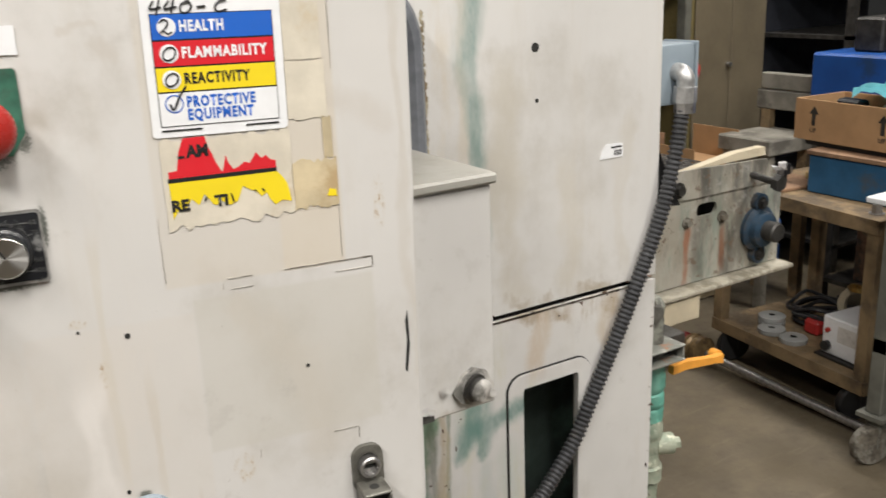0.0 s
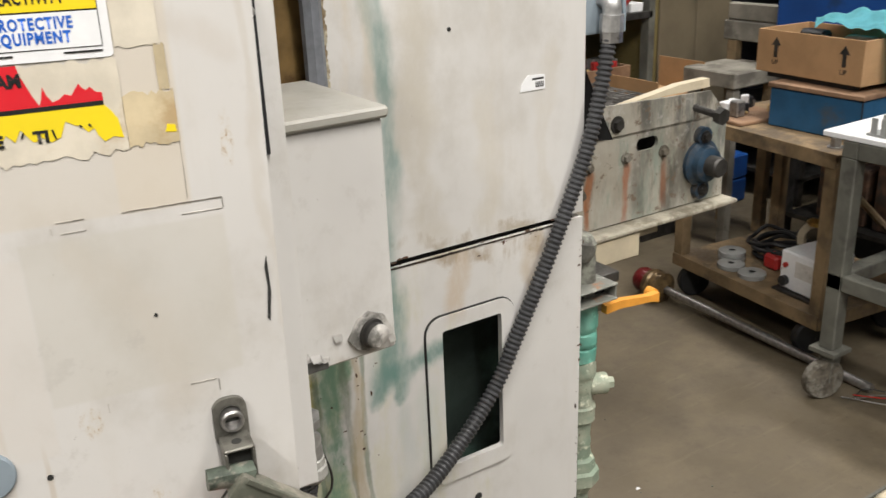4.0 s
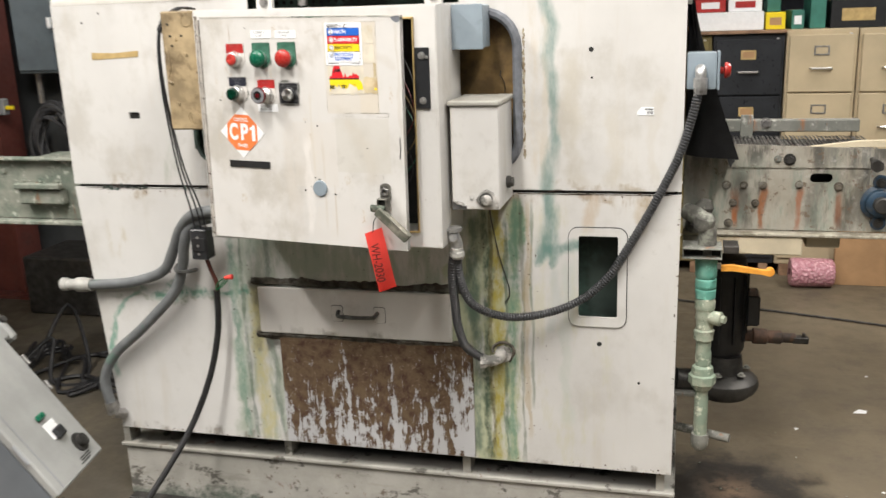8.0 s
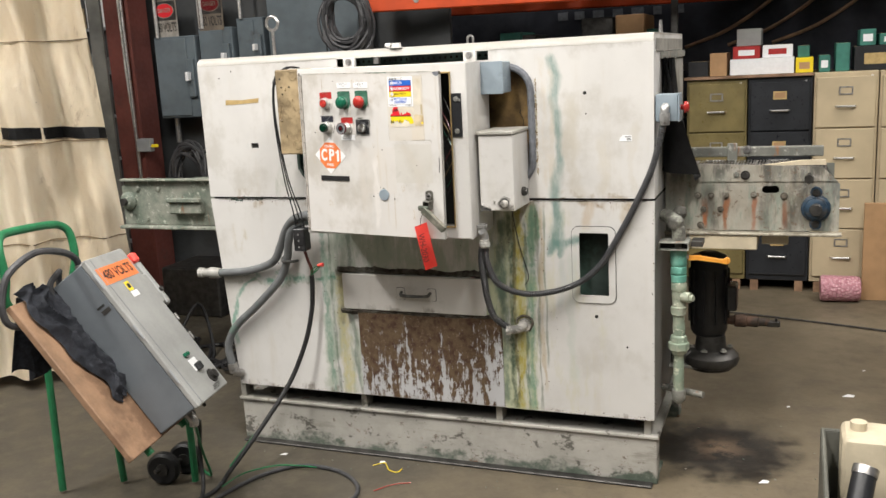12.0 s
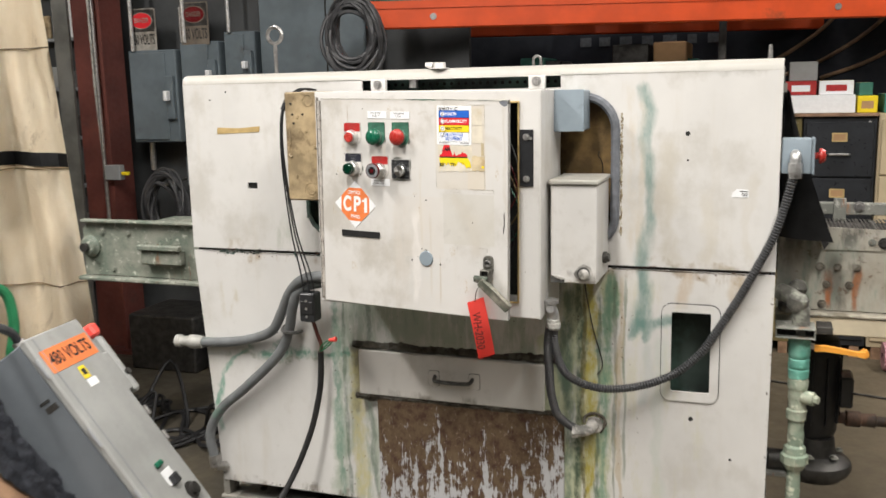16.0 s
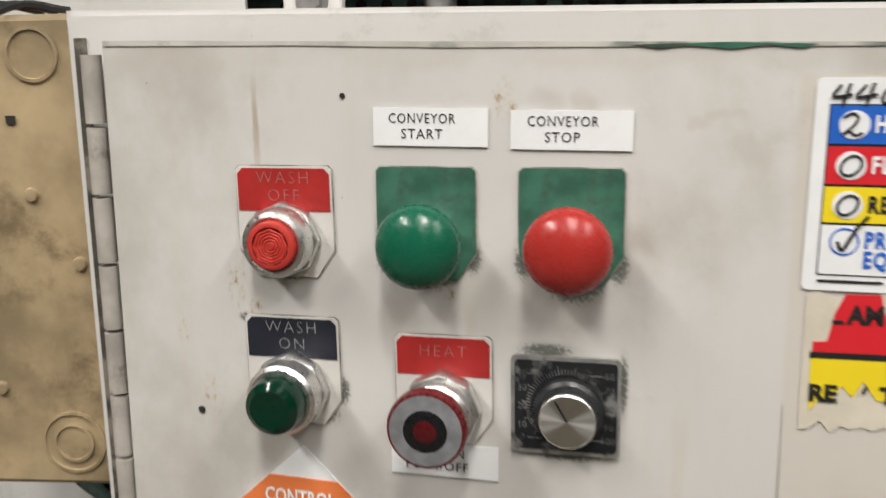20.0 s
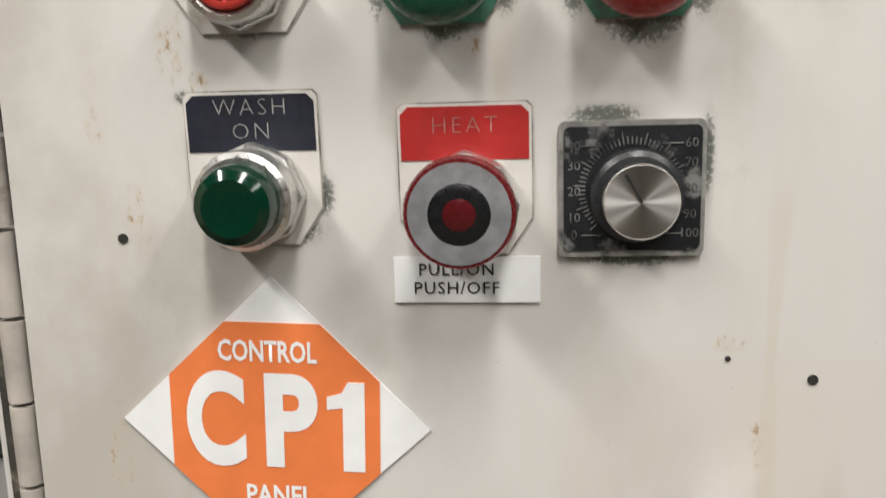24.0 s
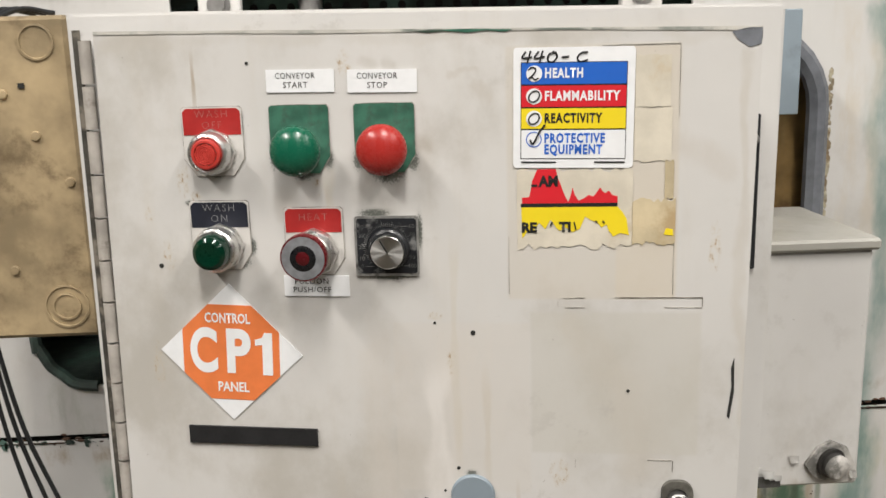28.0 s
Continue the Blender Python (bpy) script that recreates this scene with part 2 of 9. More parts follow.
def corroded(name, base, stain, rust=0.6, seed=0.0, rough=0.6, metal=0.0, run=(0.22, 0.09, 0.04)):
    """Bare or galvanised steel with scale, verdigris and rust runs."""
    s = Shader(name, rough, metal)
    a = s.noise(9, 8, 0.7, s.stretch(1, 1, 1, (seed, seed, 0)))
    b = s.noise(1, 7, 0.7, s.stretch(24, 24, 4, (seed, 2, seed)))
    c = s.noise(34, 6, 0.7)
    col = s.mix(s.step(a, 0.35, 0.62), base, stain)
    col = s.mix(s.step(c, 0.55, 0.68), col, tuple(min(1, v * 1.7 + 0.06) for v in base))
    col = s.mix(s.mul(s.step(b, rust, rust + 0.1), 0.85), col, run)
    col = s.mix(s.mul(s.step(s.noise(16, 8, 0.75, s.stretch(1, 1, 1, (3, seed, 5))), 0.6, 0.68), 0.8), col, (0.03, 0.03, 0.028))
    s.colour(col).rough(s.step(c, 0.3, 0.7, rough - 0.15, rough + 0.2)).bump(s.m("ADD", a, s.mul(c, 0.5)), 0.5, 0.003)
    return s.mat


def clear(name, c, rough=0.15, ior=1.49):
    s = Shader(name, rough, 0, ior)
    s.colour(c)
    s.b.inputs["Transmission Weight"].default_value = 0.35
    return s.mat


M = {}
TEAL = (0.125, 0.225, 0.20)
M["hood"] = painted("hood_enamel", [
    (1.43, 1.47, 1.06, 1.52, (0.55, 0.49, 0.40), 0.6, 0.02, 0.4),
    (0.0, 1.83, 1.582, 1.63, (0.32, 0.31, 0.28), 0.8, 0.014, 0.0),
    (0.3, 0.55, 1.03, 1.12, (0.30, 0.33, 0.26), 0.7, 0.04, 0.5),
    (0.0, 1.83, 1.03, 1.046, (0.34, 0.28, 0.20), 0.7, 0.004, 0.4),
], spots=0.735, blots=[(((1.480, 1.53, 0.014), (1.497, 1.47, 0.017), (1.486, 1.40, 0.015), (1.499, 1.335, 0.013), (1.501, 1.24, 0.011), (1.495, 1.14, 0.013), (1.486, 1.05, 0.020), (1.489, 1.02, 0.018)), TEAL, 0.78)], runs=[(1.47, 0.012, 1.06, 1.50, (0.52, 0.46, 0.36), 0.5), (1.76, 0.02, 1.05, 1.30, (0.50, 0.46, 0.39), 0.4)] + [(1.55, 0.03, 1.05, 1.40, (0.46, 0.42, 0.34), 0.5), (1.655, 0.022, 1.05, 1.25, (0.50, 0.46, 0.38), 0.45)])
M["roof"] = painted("roof_enamel", [(0.0, 1.84, 1.55, 1.63, (0.36, 0.345, 0.31), 0.7, 0.02, 0.0), (1.2, 1.62, 1.585, 1.63, (0.22, 0.27, 0.22), 0.75, 0.05, 0.45)], base=(0.50, 0.485, 0.455), spots=0.70)
DARK_GREEN = (0.075, 0.125, 0.085)
M["tank"] = painted("tank_enamel", [
    (0.50, 0.668, 0.20, 0.99, (0.36, 0.40, 0.33), 0.9, 0.02, 0.8),
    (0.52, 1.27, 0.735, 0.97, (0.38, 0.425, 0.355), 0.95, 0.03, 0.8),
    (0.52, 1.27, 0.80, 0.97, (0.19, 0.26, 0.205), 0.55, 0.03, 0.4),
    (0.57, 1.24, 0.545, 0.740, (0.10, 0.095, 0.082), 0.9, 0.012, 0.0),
    (1.205, 1.402, 0.20, 1.01, (0.40, 0.42, 0.28), 0.95, 0.012, 0.95),
    (1.375, 1.402, 0.72, 1.01, (0.15, 0.27, 0.19), 0.9, 0.012, 0.8),
    (1.235, 1.285, 0.50, 1.00, (0.10, 0.15, 0.11), 0.9, 0.02, 0.55),
    (1.42, 1.66, 0.20, 0.99, (0.52, 0.50, 0.36), 0.5, 0.03, 0.35),
    (0.03, 0.50, 0.676, 0.690, (0.30, 0.33, 0.26), 0.9, 0.004, 0.8),
    (0.20, 0.56, 0.690, 0.712, (0.13, 0.27, 0.20), 0.95, 0.006, 0.95),
    (0.20, 1.82, 1.005, 1.03, (0.30, 0.22, 0.13), 0.7, 0.006, 0.6),
    (0.0, 1.84, 0.20, 0.226, (0.16, 0.13, 0.10), 0.7, 0.005, 0.45),
    (0.10, 0.16, 0.80, 0.90, (0.44, 0.38, 0.26), 0.6, 0.02, 0.35),
], spots=0.73, dirty=0.75, runs=[
    (0.60, 0.010, 0.20, 0.60, (0.62, 0.60, 0.55), 0.8), (1.41, 0.006, 0.22, 0.99, (0.13, 0.16, 0.11), 0.7), (1.437, 0.005, 0.40, 1.0, (0.16, 0.20, 0.14), 0.7),
    (1.425, 0.010, 0.3, 1.0, (0.40, 0.31, 0.17), 0.6), (1.535, 0.02, 0.35, 0.83, (0.47, 0.51, 0.46), 0.5), (1.60, 0.02, 0.93, 1.03, (0.45, 0.33, 0.2), 0.6), (1.74, 0.02, 0.93, 1.03, (0.45, 0.36, 0.25), 0.6)],
    blots=[(((1.492, 1.02, 0.016), (1.488, 0.947, 0.018), (1.478, 0.889, 0.026), (1.464, 0.852, 0.020), (1.456, 0.832, 0.012)), TEAL, 0.95), (((1.478, 0.868, 0.020), (1.496, 0.856, 0.022), (1.492, 0.825, 0.011)), TEAL, 0.95), (((1.490, 0.862, 0.020), (1.517, 0.874, 0.017), (1.544, 0.880, 0.015), (1.568, 0.884, 0.018)), TEAL, 0.95), (((1.50, 0.80, 0.012), (1.503, 0.72, 0.02), (1.49, 0.64, 0.014)), (0.40, 0.44, 0.42), 0.5)],
    trails=[(((1.392, 1.01), (1.388, 0.80), (1.378, 0.50), (1.372, 0.22)), 0.016, (0.15, 0.26, 0.18), 1.0), (((1.345, 1.0), (1.335, 0.80), (1.338, 0.50), (1.330, 0.22)), 0.021, (0.33, 0.28, 0.055), 1.0),
            (((1.300, 0.98), (1.312, 0.80), (1.300, 0.50), (1.305, 0.22)), 0.013, (0.055, 0.085, 0.055), 1.0), (((1.275, 0.96), (1.268, 0.80), (1.275, 0.55), (1.268, 0.24)), 0.018, (0.10, 0.15, 0.11), 0.85), (((1.318, 0.99), (1.322, 0.85), (1.316, 0.60), (1.322, 0.24)), 0.007, (0.10, 0.085, 0.03), 0.9), (((1.362, 0.95), (1.366, 0.70), (1.356, 0.45), (1.358, 0.22)), 0.007, DARK_GREEN, 0.8),
            (((0.517, 0.98), (0.512, 0.60), (0.520, 0.22)), 0.016, (0.17, 0.27, 0.21), 0.9), (((0.545, 0.98), (0.540, 0.60), (0.548, 0.22)), 0.008, DARK_GREEN, 0.7), (((0.590, 0.72), (0.583, 0.50), (0.592, 0.22)), 0.026, (0.50, 0.46, 0.25), 0.9), (((0.632, 0.95), (0.628, 0.60), (0.640, 0.24)), 0.012, (0.13, 0.17, 0.14), 0.75),
            (((0.200, 0.700), (0.130, 0.665), (0.080, 0.60), (0.058, 0.50), (0.060, 0.40)), 0.014, (0.14, 0.29, 0.22), 0.9)])
M["door"] = painted("door_enamel", [
    (0.25, 0.40, 0.98, 1.25, (0.60, 0.56, 0.51), 0.5, 0.03, 0.4),
], base=(0.615, 0.600, 0.577), spots=0.735, dirty=1.5,
    blots=[(((0.297, 1.424, 0.0055), (0.301, 1.4235, 0.0060)), (0.40, 0.365, 0.32), 0.7), (((0.335, 1.463, 0.004), (0.350, 1.461, 0.005)), (0.46, 0.42, 0.37), 0.6), (((0.268, 1.487, 0.007), (0.275, 1.484, 0.006)), (0.44, 0.41, 0.37), 0.55), (((0.245, 1.489, 0.006), (0.249, 1.486, 0.007)), (0.46, 0.43, 0.39), 0.5), (((0.315, 1.475, 0.003), (0.336, 1.477, 0.003)), (0.48, 0.44, 0.39), 0.5),
           (((0.170, 1.375, 0.010), (0.172, 1.355, 0.008)), (0.50, 0.47, 0.43), 0.6), (((0.420, 1.26, 0.010), (0.470, 1.20, 0.022), (0.48, 1.13, 0.02)), (0.50, 0.46, 0.40), 0.45), (((0.50, 1.42, 0.008), (0.545, 1.40, 0.010)), (0.50, 0.46, 0.41), 0.45), (((0.02, 1.515, 0.006), (0.57, 1.507, 0.006)), (0.50, 0.47, 0.42), 0.4), (((0.562, 1.49, 0.004), (0.566, 1.15, 0.004)), (0.48, 0.44, 0.38), 0.5)],
    patches=[(0.385, 0.531, 1.140, 1.272, (0.50, 0.48, 0.43), 0.55), (0.262, 0.384, 1.10, 1.262, (0.58, 0.54, 0.49), 0.35), (0.366, 0.509, 1.284, 1.500, (0.55, 0.50, 0.42), 0.5), (0.458, 0.508, 1.284, 1.498, (0.60, 0.52, 0.40), 0.35)],
    grime=[(0.190, 1.3975, 0.016, 0.010), (0.212, 1.410, 0.007, 0.014), (0.163, 1.415, 0.005, 0.022), (0.264, 1.396, 0.022, 0.013), (0.286, 1.407, 0.008, 0.014), (0.238, 1.408, 0.007, 0.014), (0.2602, 1.3045, 0.030, 0.005), (0.250, 1.3615, 0.020, 0.006), (0.2895, 1.345, 0.004, 0.024), (0.124, 1.318, 0.018, 0.010), (0.1385, 1.332, 0.006, 0.012), (0.1105, 1.398, 0.016, 0.006), (0.0835, 1.372, 0.006, 0.004), (0.33, 1.118, 0.008, 0.005), (0.575, 1.503, 0.016, 0.006)],
    runs=[(0.30, 0.012, 0.98, 1.22, (0.74, 0.71, 0.68), 0.5), (0.245, 0.018, 1.02, 1.26, (0.54, 0.50, 0.45), 0.5), (0.318, 0.004, 1.13, 1.33, (0.52, 0.47, 0.38), 0.4), (0.345, 0.0035, 1.0, 1.21, (0.48, 0.42, 0.33), 0.4), (0.372, 0.003, 0.98, 1.10, (0.42, 0.34, 0.24), 0.45), (0.21, 0.006, 1.34, 1.40, (0.55, 0.50, 0.40), 0.5), (0.0975, 0.0020, 1.459, 1.492, (0.30, 0.22, 0.13), 0.8)],
    rusty=[(0.080, 1.392, 0.006, 0.014), (0.090, 1.376, 0.005, 0.006), (0.060, 1.325, 0.005, 0.012), (0.045, 1.362, 0.004, 0.006), (0.300, 1.268, 0.006, 0.004), (0.200, 1.385, 0.004, 0.008), (0.314, 1.225, 0.004, 0.010), (0.41, 1.12, 0.008, 0.012), (0.10, 1.06, 0.010, 0.014), (0.45, 1.03, 0.008, 0.02), (0.23, 1.49, 0.006, 0.010), (0.04, 1.22, 0.005, 0.02), (0.54, 1.33, 0.005, 0.02)])
M["box_white"] = painted("box_enamel", [(1.30, 1.40, 1.015, 1.032, (0.36, 0.31, 0.25), 0.6, 0.004, 0.4)], spots=0.75)
M["lid"] = painted("lid_enamel", base=(0.37, 0.36, 0.325), spots=0.64, dirty=2.0)


def skid_paint():
    """Old grey paint on the skid: blotches of bare dark steel, damp green and rust, with no direction of their own;
    dark streaks also paint in strips of shade.
    """
    s = Shader("skid_paint", 0.6)
    ax = s.axes()
    a, b, c = s.noise(4, 8, 0.68), s.noise(9, 8, 0.66, s.stretch(1, 1, 1.4, (4, 2, 1))), s.noise(60, 4)
    col = s.mix(s.step(a, 0.35, 0.65), (0.41, 0.395, 0.36), (0.30, 0.29, 0.26))
    # level streaks and dark blots, partly standing for strips of shade
    col = s.mix(s.mul(s.step(s.noise(1.0, 7, 0.68, s.stretch(3, 3, 16, (2, 1, 6))), 0.54, 0.66), 0.6), col, (0.21, 0.20, 0.17))
    col = s.mix(s.mul(s.step(b, 0.575, 0.63), 0.9), col, (0.085, 0.08, 0.068))
    col = s.mix(s.mul(s.step(s.noise(22, 8, 0.72, s.stretch(1, 1, 1.5, (1, 6, 8))), 0.61, 0.65), 0.85), col, (0.13, 0.10, 0.075))
    low = s.m("ADD", s.mul(s.m("SUBTRACT", 0.015, ax[2]), 2.6), s.m("SUBTRACT", a, 0.5))
    col = s.mix(s.mul(s.step(low, 0.03, 0.13), s.step(b, 0.34, 0.54), 0.9), col, (0.07, 0.095, 0.072))
    col = s.mix(s.mul(s.step(s.noise(9, 7, 0.7, s.stretch(1, 1, 1, (9, 9, 2))), 0.62, 0.67), 0.85), col, (0.16, 0.075, 0.04))
    s.colour(col).rough(s.step(b, 0.3, 0.7, 0.5, 0.8)).bump(s.m("ADD", b, s.mul(c, 0.3)), 0.4, 0.003)
    return s.mat


M["base"] = skid_paint()


def rust_plate():
    s = Shader("rusted_panel", 0.75)
    ax = s.axes()
    a = s.noise(44, 9, 0.74, s.stretch(1, 1, 0.55))
    run = s.noise(1, 7, 0.7, s.stretch(34, 34, 3.2))
    rustc = s.mix(s.step(s.noise(30, 8, 0.72), 0.38, 0.66), (0.135, 0.092, 0.052), (0.060, 0.028, 0.017))
    rustc = s.mix(s.mul(s.step(s.noise(90, 5, 0.7), 0.60, 0.66), 0.7), rustc, (0.25, 0.19, 0.14))
    lift = s.m("ADD", s.mul(s.m("SUBTRACT", 0.375, ax[2]), 0.34), s.m("ADD", s.mul(a, 0.5), s.mul(run, 0.5)))
    side = s.step(ax[0], 1.17, 1.25)
    lift = s.m("ADD", lift, s.mul(side, 0.03))
    paint = s.step(lift, 0.515, 0.545)
    s.colour(s.mix(paint, rustc, (0.46, 0.46, 0.47))).rough(s.step(paint, 0, 1, 0.85, 0.5)).bump(s.m("ADD", paint, s.mul(a, 0.5)), 0.5, 0.003)
    return s.mat


M["rust_plate"] = rust_plate()
M["panel"] = painted("hatch_enamel", [(0.5, 1.3, 0.57, 0.592, (0.22, 0.20, 0.17), 0.8, 0.006, 0.5)], base=(0.60, 0.58, 0.55), spots=0.72)
M["rust_brown"] = plain("corroded_brown", (0.10, 0.055, 0.035), 0.7, vary=0.5, scale=25, dirt=(0.04, 0.035, 0.03), dirt_at=0.52)
M["hatch_crust"] = plain("dried_grime", (0.115, 0.100, 0.078), 0.85, vary=0.5, scale=40, bump=0.6, dirt=(0.22, 0.21, 0.18), dirt_at=0.52)
M["old_white"] = plain("greyed_white", (0.36, 0.355, 0.33), 0.5, vary=0.3, scale=30, dirt=(0.16, 0.15, 0.13), dirt_at=0.56)
M["sign_white"] = plain("grimy_sign_white", (0.33, 0.315, 0.285), 0.5, vary=0.3, scale=14, dirt=(0.16, 0.14, 0.12), dirt_at=0.56)
M["sign_brown"] = plain("browned_sign", (0.15, 0.125, 0.10), 0.5, vary=0.3, scale=14, dirt=(0.09, 0.07, 0.055), dirt_at=0.54)
M["pulley_brass"] = plain("tarnished_brass", (0.17, 0.115, 0.055), 0.35, 0.4, vary=0.4, scale=40, dirt=(0.06, 0.04, 0.025), dirt_at=0.55)
# near-black that paints shade into holes, slots and recesses; also used for dark seams
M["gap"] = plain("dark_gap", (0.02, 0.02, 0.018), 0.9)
# near-black base paints the shade inside openings; green patches are stain and moss
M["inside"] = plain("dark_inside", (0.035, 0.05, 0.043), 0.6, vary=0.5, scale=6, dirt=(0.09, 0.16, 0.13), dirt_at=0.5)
M["brown_board"] = plain("brown_insulation", (0.20, 0.125, 0.045), 0.6, vary=0.5, scale=14, bump=0.4, dirt=(0.075, 0.038, 0.016), dirt_at=0.50)
M["gasket"] = plain("grey_edging", (0.16, 0.17, 0.19), 0.45, vary=0.25, scale=40)
M["conv"] = corroded("conveyor_plate", (0.24, 0.235, 0.21), (0.16, 0.165, 0.145), 0.57, 1.0, run=(0.30, 0.12, 0.045))
M["conv_left"] = corroded("green_conveyor_plate", (0.25, 0.255, 0.215), (0.125, 0.152, 0.122), 0.60, 4.0)
M["conv_plate"] = painted("outlet_plate", [
    (1.84, 2.44, 0.88, 0.945, (0.42, 0.41, 0.36), 0.8, 0.03, 0.45),
    (1.84, 2.02, 0.90, 1.06, (0.17, 0.23, 0.19), 0.7, 0.03, 0.3),
    (2.18, 2.30, 0.90, 1.02, (0.34, 0.35, 0.30), 0.8, 0.03, 0.35),
    (1.84, 2.44, 1.05, 1.16, (0.06, 0.058, 0.052), 0.85, 0.03, 0.5),
    (2.22, 2.46, 0.88, 1.16, (0.10, 0.11, 0.105), 0.75, 0.04, 0.5), (1.84, 2.44, 0.88, 1.06, (0.17, 0.24, 0.20), 0.6, 0.04, 0.42), (1.84, 2.44, 0.88, 1.06, (0.06, 0.055, 0.045), 0.8, 0.04, 0.22)], base=(0.40, 0.375, 0.32), spots=0.58, dirty=1.8,
    runs=[(1.978, 0.010, 0.90, 1.00, (0.33, 0.11, 0.035), 0.95), (2.058, 0.009, 0.89, 1.01, (0.28, 0.10, 0.035), 0.9), (2.150, 0.010, 0.89, 1.01, (0.30, 0.10, 0.04), 0.9), (2.255, 0.007, 0.90, 1.0, (0.20, 0.08, 0.04), 0.8), (2.005, 0.02, 0.9, 1.05, (0.07, 0.07, 0.06), 0.6), (2.19, 0.02, 0.9, 1.06, (0.09, 0.085, 0.07), 0.6), (2.30, 0.025, 0.9, 1.06, (0.10, 0.095, 0.08), 0.7)])
M["flange_beige"] = plain("dirty_beige_paint", (0.40, 0.37, 0.30), 0.6, vary=0.35, scale=22, bump=0.4, dirt=(0.16, 0.14, 0.10), dirt_at=0.54)
M["scale_pipe"] = corroded("scaled_pipe", (0.42, 0.42, 0.33), (0.23, 0.29, 0.22), 0.66, 2.0, run=(0.16, 0.12, 0.07))
M["verdigris"] = corroded("verdigris", (0.11, 0.33, 0.26), (0.20, 0.40, 0.32), 0.68, 6.0, run=(0.16, 0.15, 0.09))
M["cream"] = plain("cream_plastic", (0.55, 0.48, 0.35), 0.5, vary=0.2, scale=8, dirt=(0.25, 0.2, 0.12))
M["steel"] = plain("dull_steel", (0.42, 0.41, 0.40), 0.38, 0.9, vary=0.25, scale=60, dirt=(0.14, 0.12, 0.10))
M["chrome"] = plain("bright_metal", (0.66, 0.655, 0.64), 0.33, 0.95, vary=0.1, scale=60, bump=0.05)
M["galv"] = plain("galvanised_fitting", (0.50, 0.50, 0.495), 0.42, 0.75, vary=0.25, scale=70, dirt=(0.25, 0.24, 0.22), dirt_at=0.62)
M["brass"] = plain("worn_brass", (0.55, 0.36, 0.12), 0.3, 0.9, vary=0.25, scale=30)
M["dark_steel"] = plain("dark_steel", (0.075, 0.072, 0.068), 0.5, 0.7, vary=0.4, scale=20)
M["black"] = plain("black_rubber", (0.016, 0.016, 0.017), 0.5, vary=0.3, scale=30)
M["black_plastic"] = plain("black_plastic", (0.02, 0.021, 0.023), 0.35, vary=0.2, scale=30)
M["conduit"] = plain("grey_flex_conduit", (0.05, 0.051, 0.054), 0.42, vary=0.2, scale=30, dirt=(0.09, 0.08, 0.07))
M["liquid"] = plain("grey_liquidtight", (0.14, 0.148, 0.152), 0.42, vary=0.2, scale=20, dirt=(0.10, 0.16, 0.13))
M["grey_box"] = plain("blue_grey_paint", (0.24, 0.29, 0.33), 0.42, vary=0.12, scale=10, dirt=(0.14, 0.15, 0.15), dirt_at=0.66)
M["grey_panel"] = plain("grey_panel_paint", (0.25, 0.26, 0.27), 0.4, vary=0.14, scale=7, dirt=(0.14, 0.13, 0.12), dirt_at=0.66)
M["grey_lid"] = plain("light_grey_paint", (0.30, 0.305, 0.295), 0.4, vary=0.14, scale=7, dirt=(0.17, 0.16, 0.14), dirt_at=0.64)
M["beige_strip"] = plain("stained_beige_paint", (0.36, 0.275, 0.16), 0.55, vary=0.4, scale=16, dirt=(0.11, 0.075, 0.04), dirt_at=0.54)
M["deep_red"] = plain("deep_red_lens", (0.07, 0.006, 0.008), 0.2, vary=0.1, scale=40, bump=0.02)
M["disc_paint"] = plain("switch_box_paint", (0.115, 0.142, 0.160), 0.45, vary=0.15, scale=8, dirt=(0.08, 0.085, 0.09), dirt_at=0.64)
M["red"] = plain("red_plastic", (0.36, 0.027, 0.022), 0.27, vary=0.06, scale=30, bump=0.02)
M["red_matt"] = plain("red_matt_plastic", (0.47, 0.040, 0.030), 0.42, vary=0.12, scale=120, bump=0.05)
M["green_cap"] = plain("green_plastic", (0.007, 0.100, 0.055), 0.26, vary=0.06, scale=30, bump=0.02)
M["green_lens"] = clear("green_lens", (0.002, 0.035, 0.018), 0.12)
M["maroon"] = plain("dark_red_rim", (0.115, 0.010, 0.012), 0.28, vary=0.1, scale=40, bump=0.02)
M["panel_side"] = plain("slate_panel_paint", (0.125, 0.14, 0.155), 0.4, vary=0.12, scale=7, dirt=(0.08, 0.08, 0.08), dirt_at=0.68)
s = Shader("turned_aluminium", 0.34, 1.0)
s.colour((0.78, 0.77, 0.75))
s.b.inputs["Anisotropic"].default_value = 0.85
s.put(s.b.inputs["Tangent"], s.node("ShaderNodeTangent", direction_type="RADIAL", axis="Y").outputs[0])
M["alu"] = s.mat
M["grime_line"] = plain("brown_grime", (0.16, 0.145, 0.12), 0.7, vary=0.4, scale=60, dirt=(0.50, 0.47, 0.43), dirt_at=0.47)
M["hinge_paint"] = plain("dirty_hinge_paint", (0.40, 0.37, 0.335), 0.5, vary=0.25, scale=30, dirt=(0.12, 0.10, 0.08), dirt_at=0.58)
# dark colour for the shade painted beside the door hinge
M["dirty_gap"] = plain("dirty_gap", (0.06, 0.055, 0.045), 0.8, vary=0.4, scale=60, dirt=(0.24, 0.21, 0.17), dirt_at=0.56)
M["worn_edge"] = plain("worn_edge", (0.50, 0.48, 0.44), 0.5, vary=0.2, scale=30, dirt=(0.10, 0.13, 0.11), dirt_at=0.50)
M["latch"] = plain("worn_latch_metal", (0.16, 0.155, 0.135), 0.5, 0.45, vary=0.4, scale=40, dirt=(0.045, 0.04, 0.032), dirt_at=0.52)
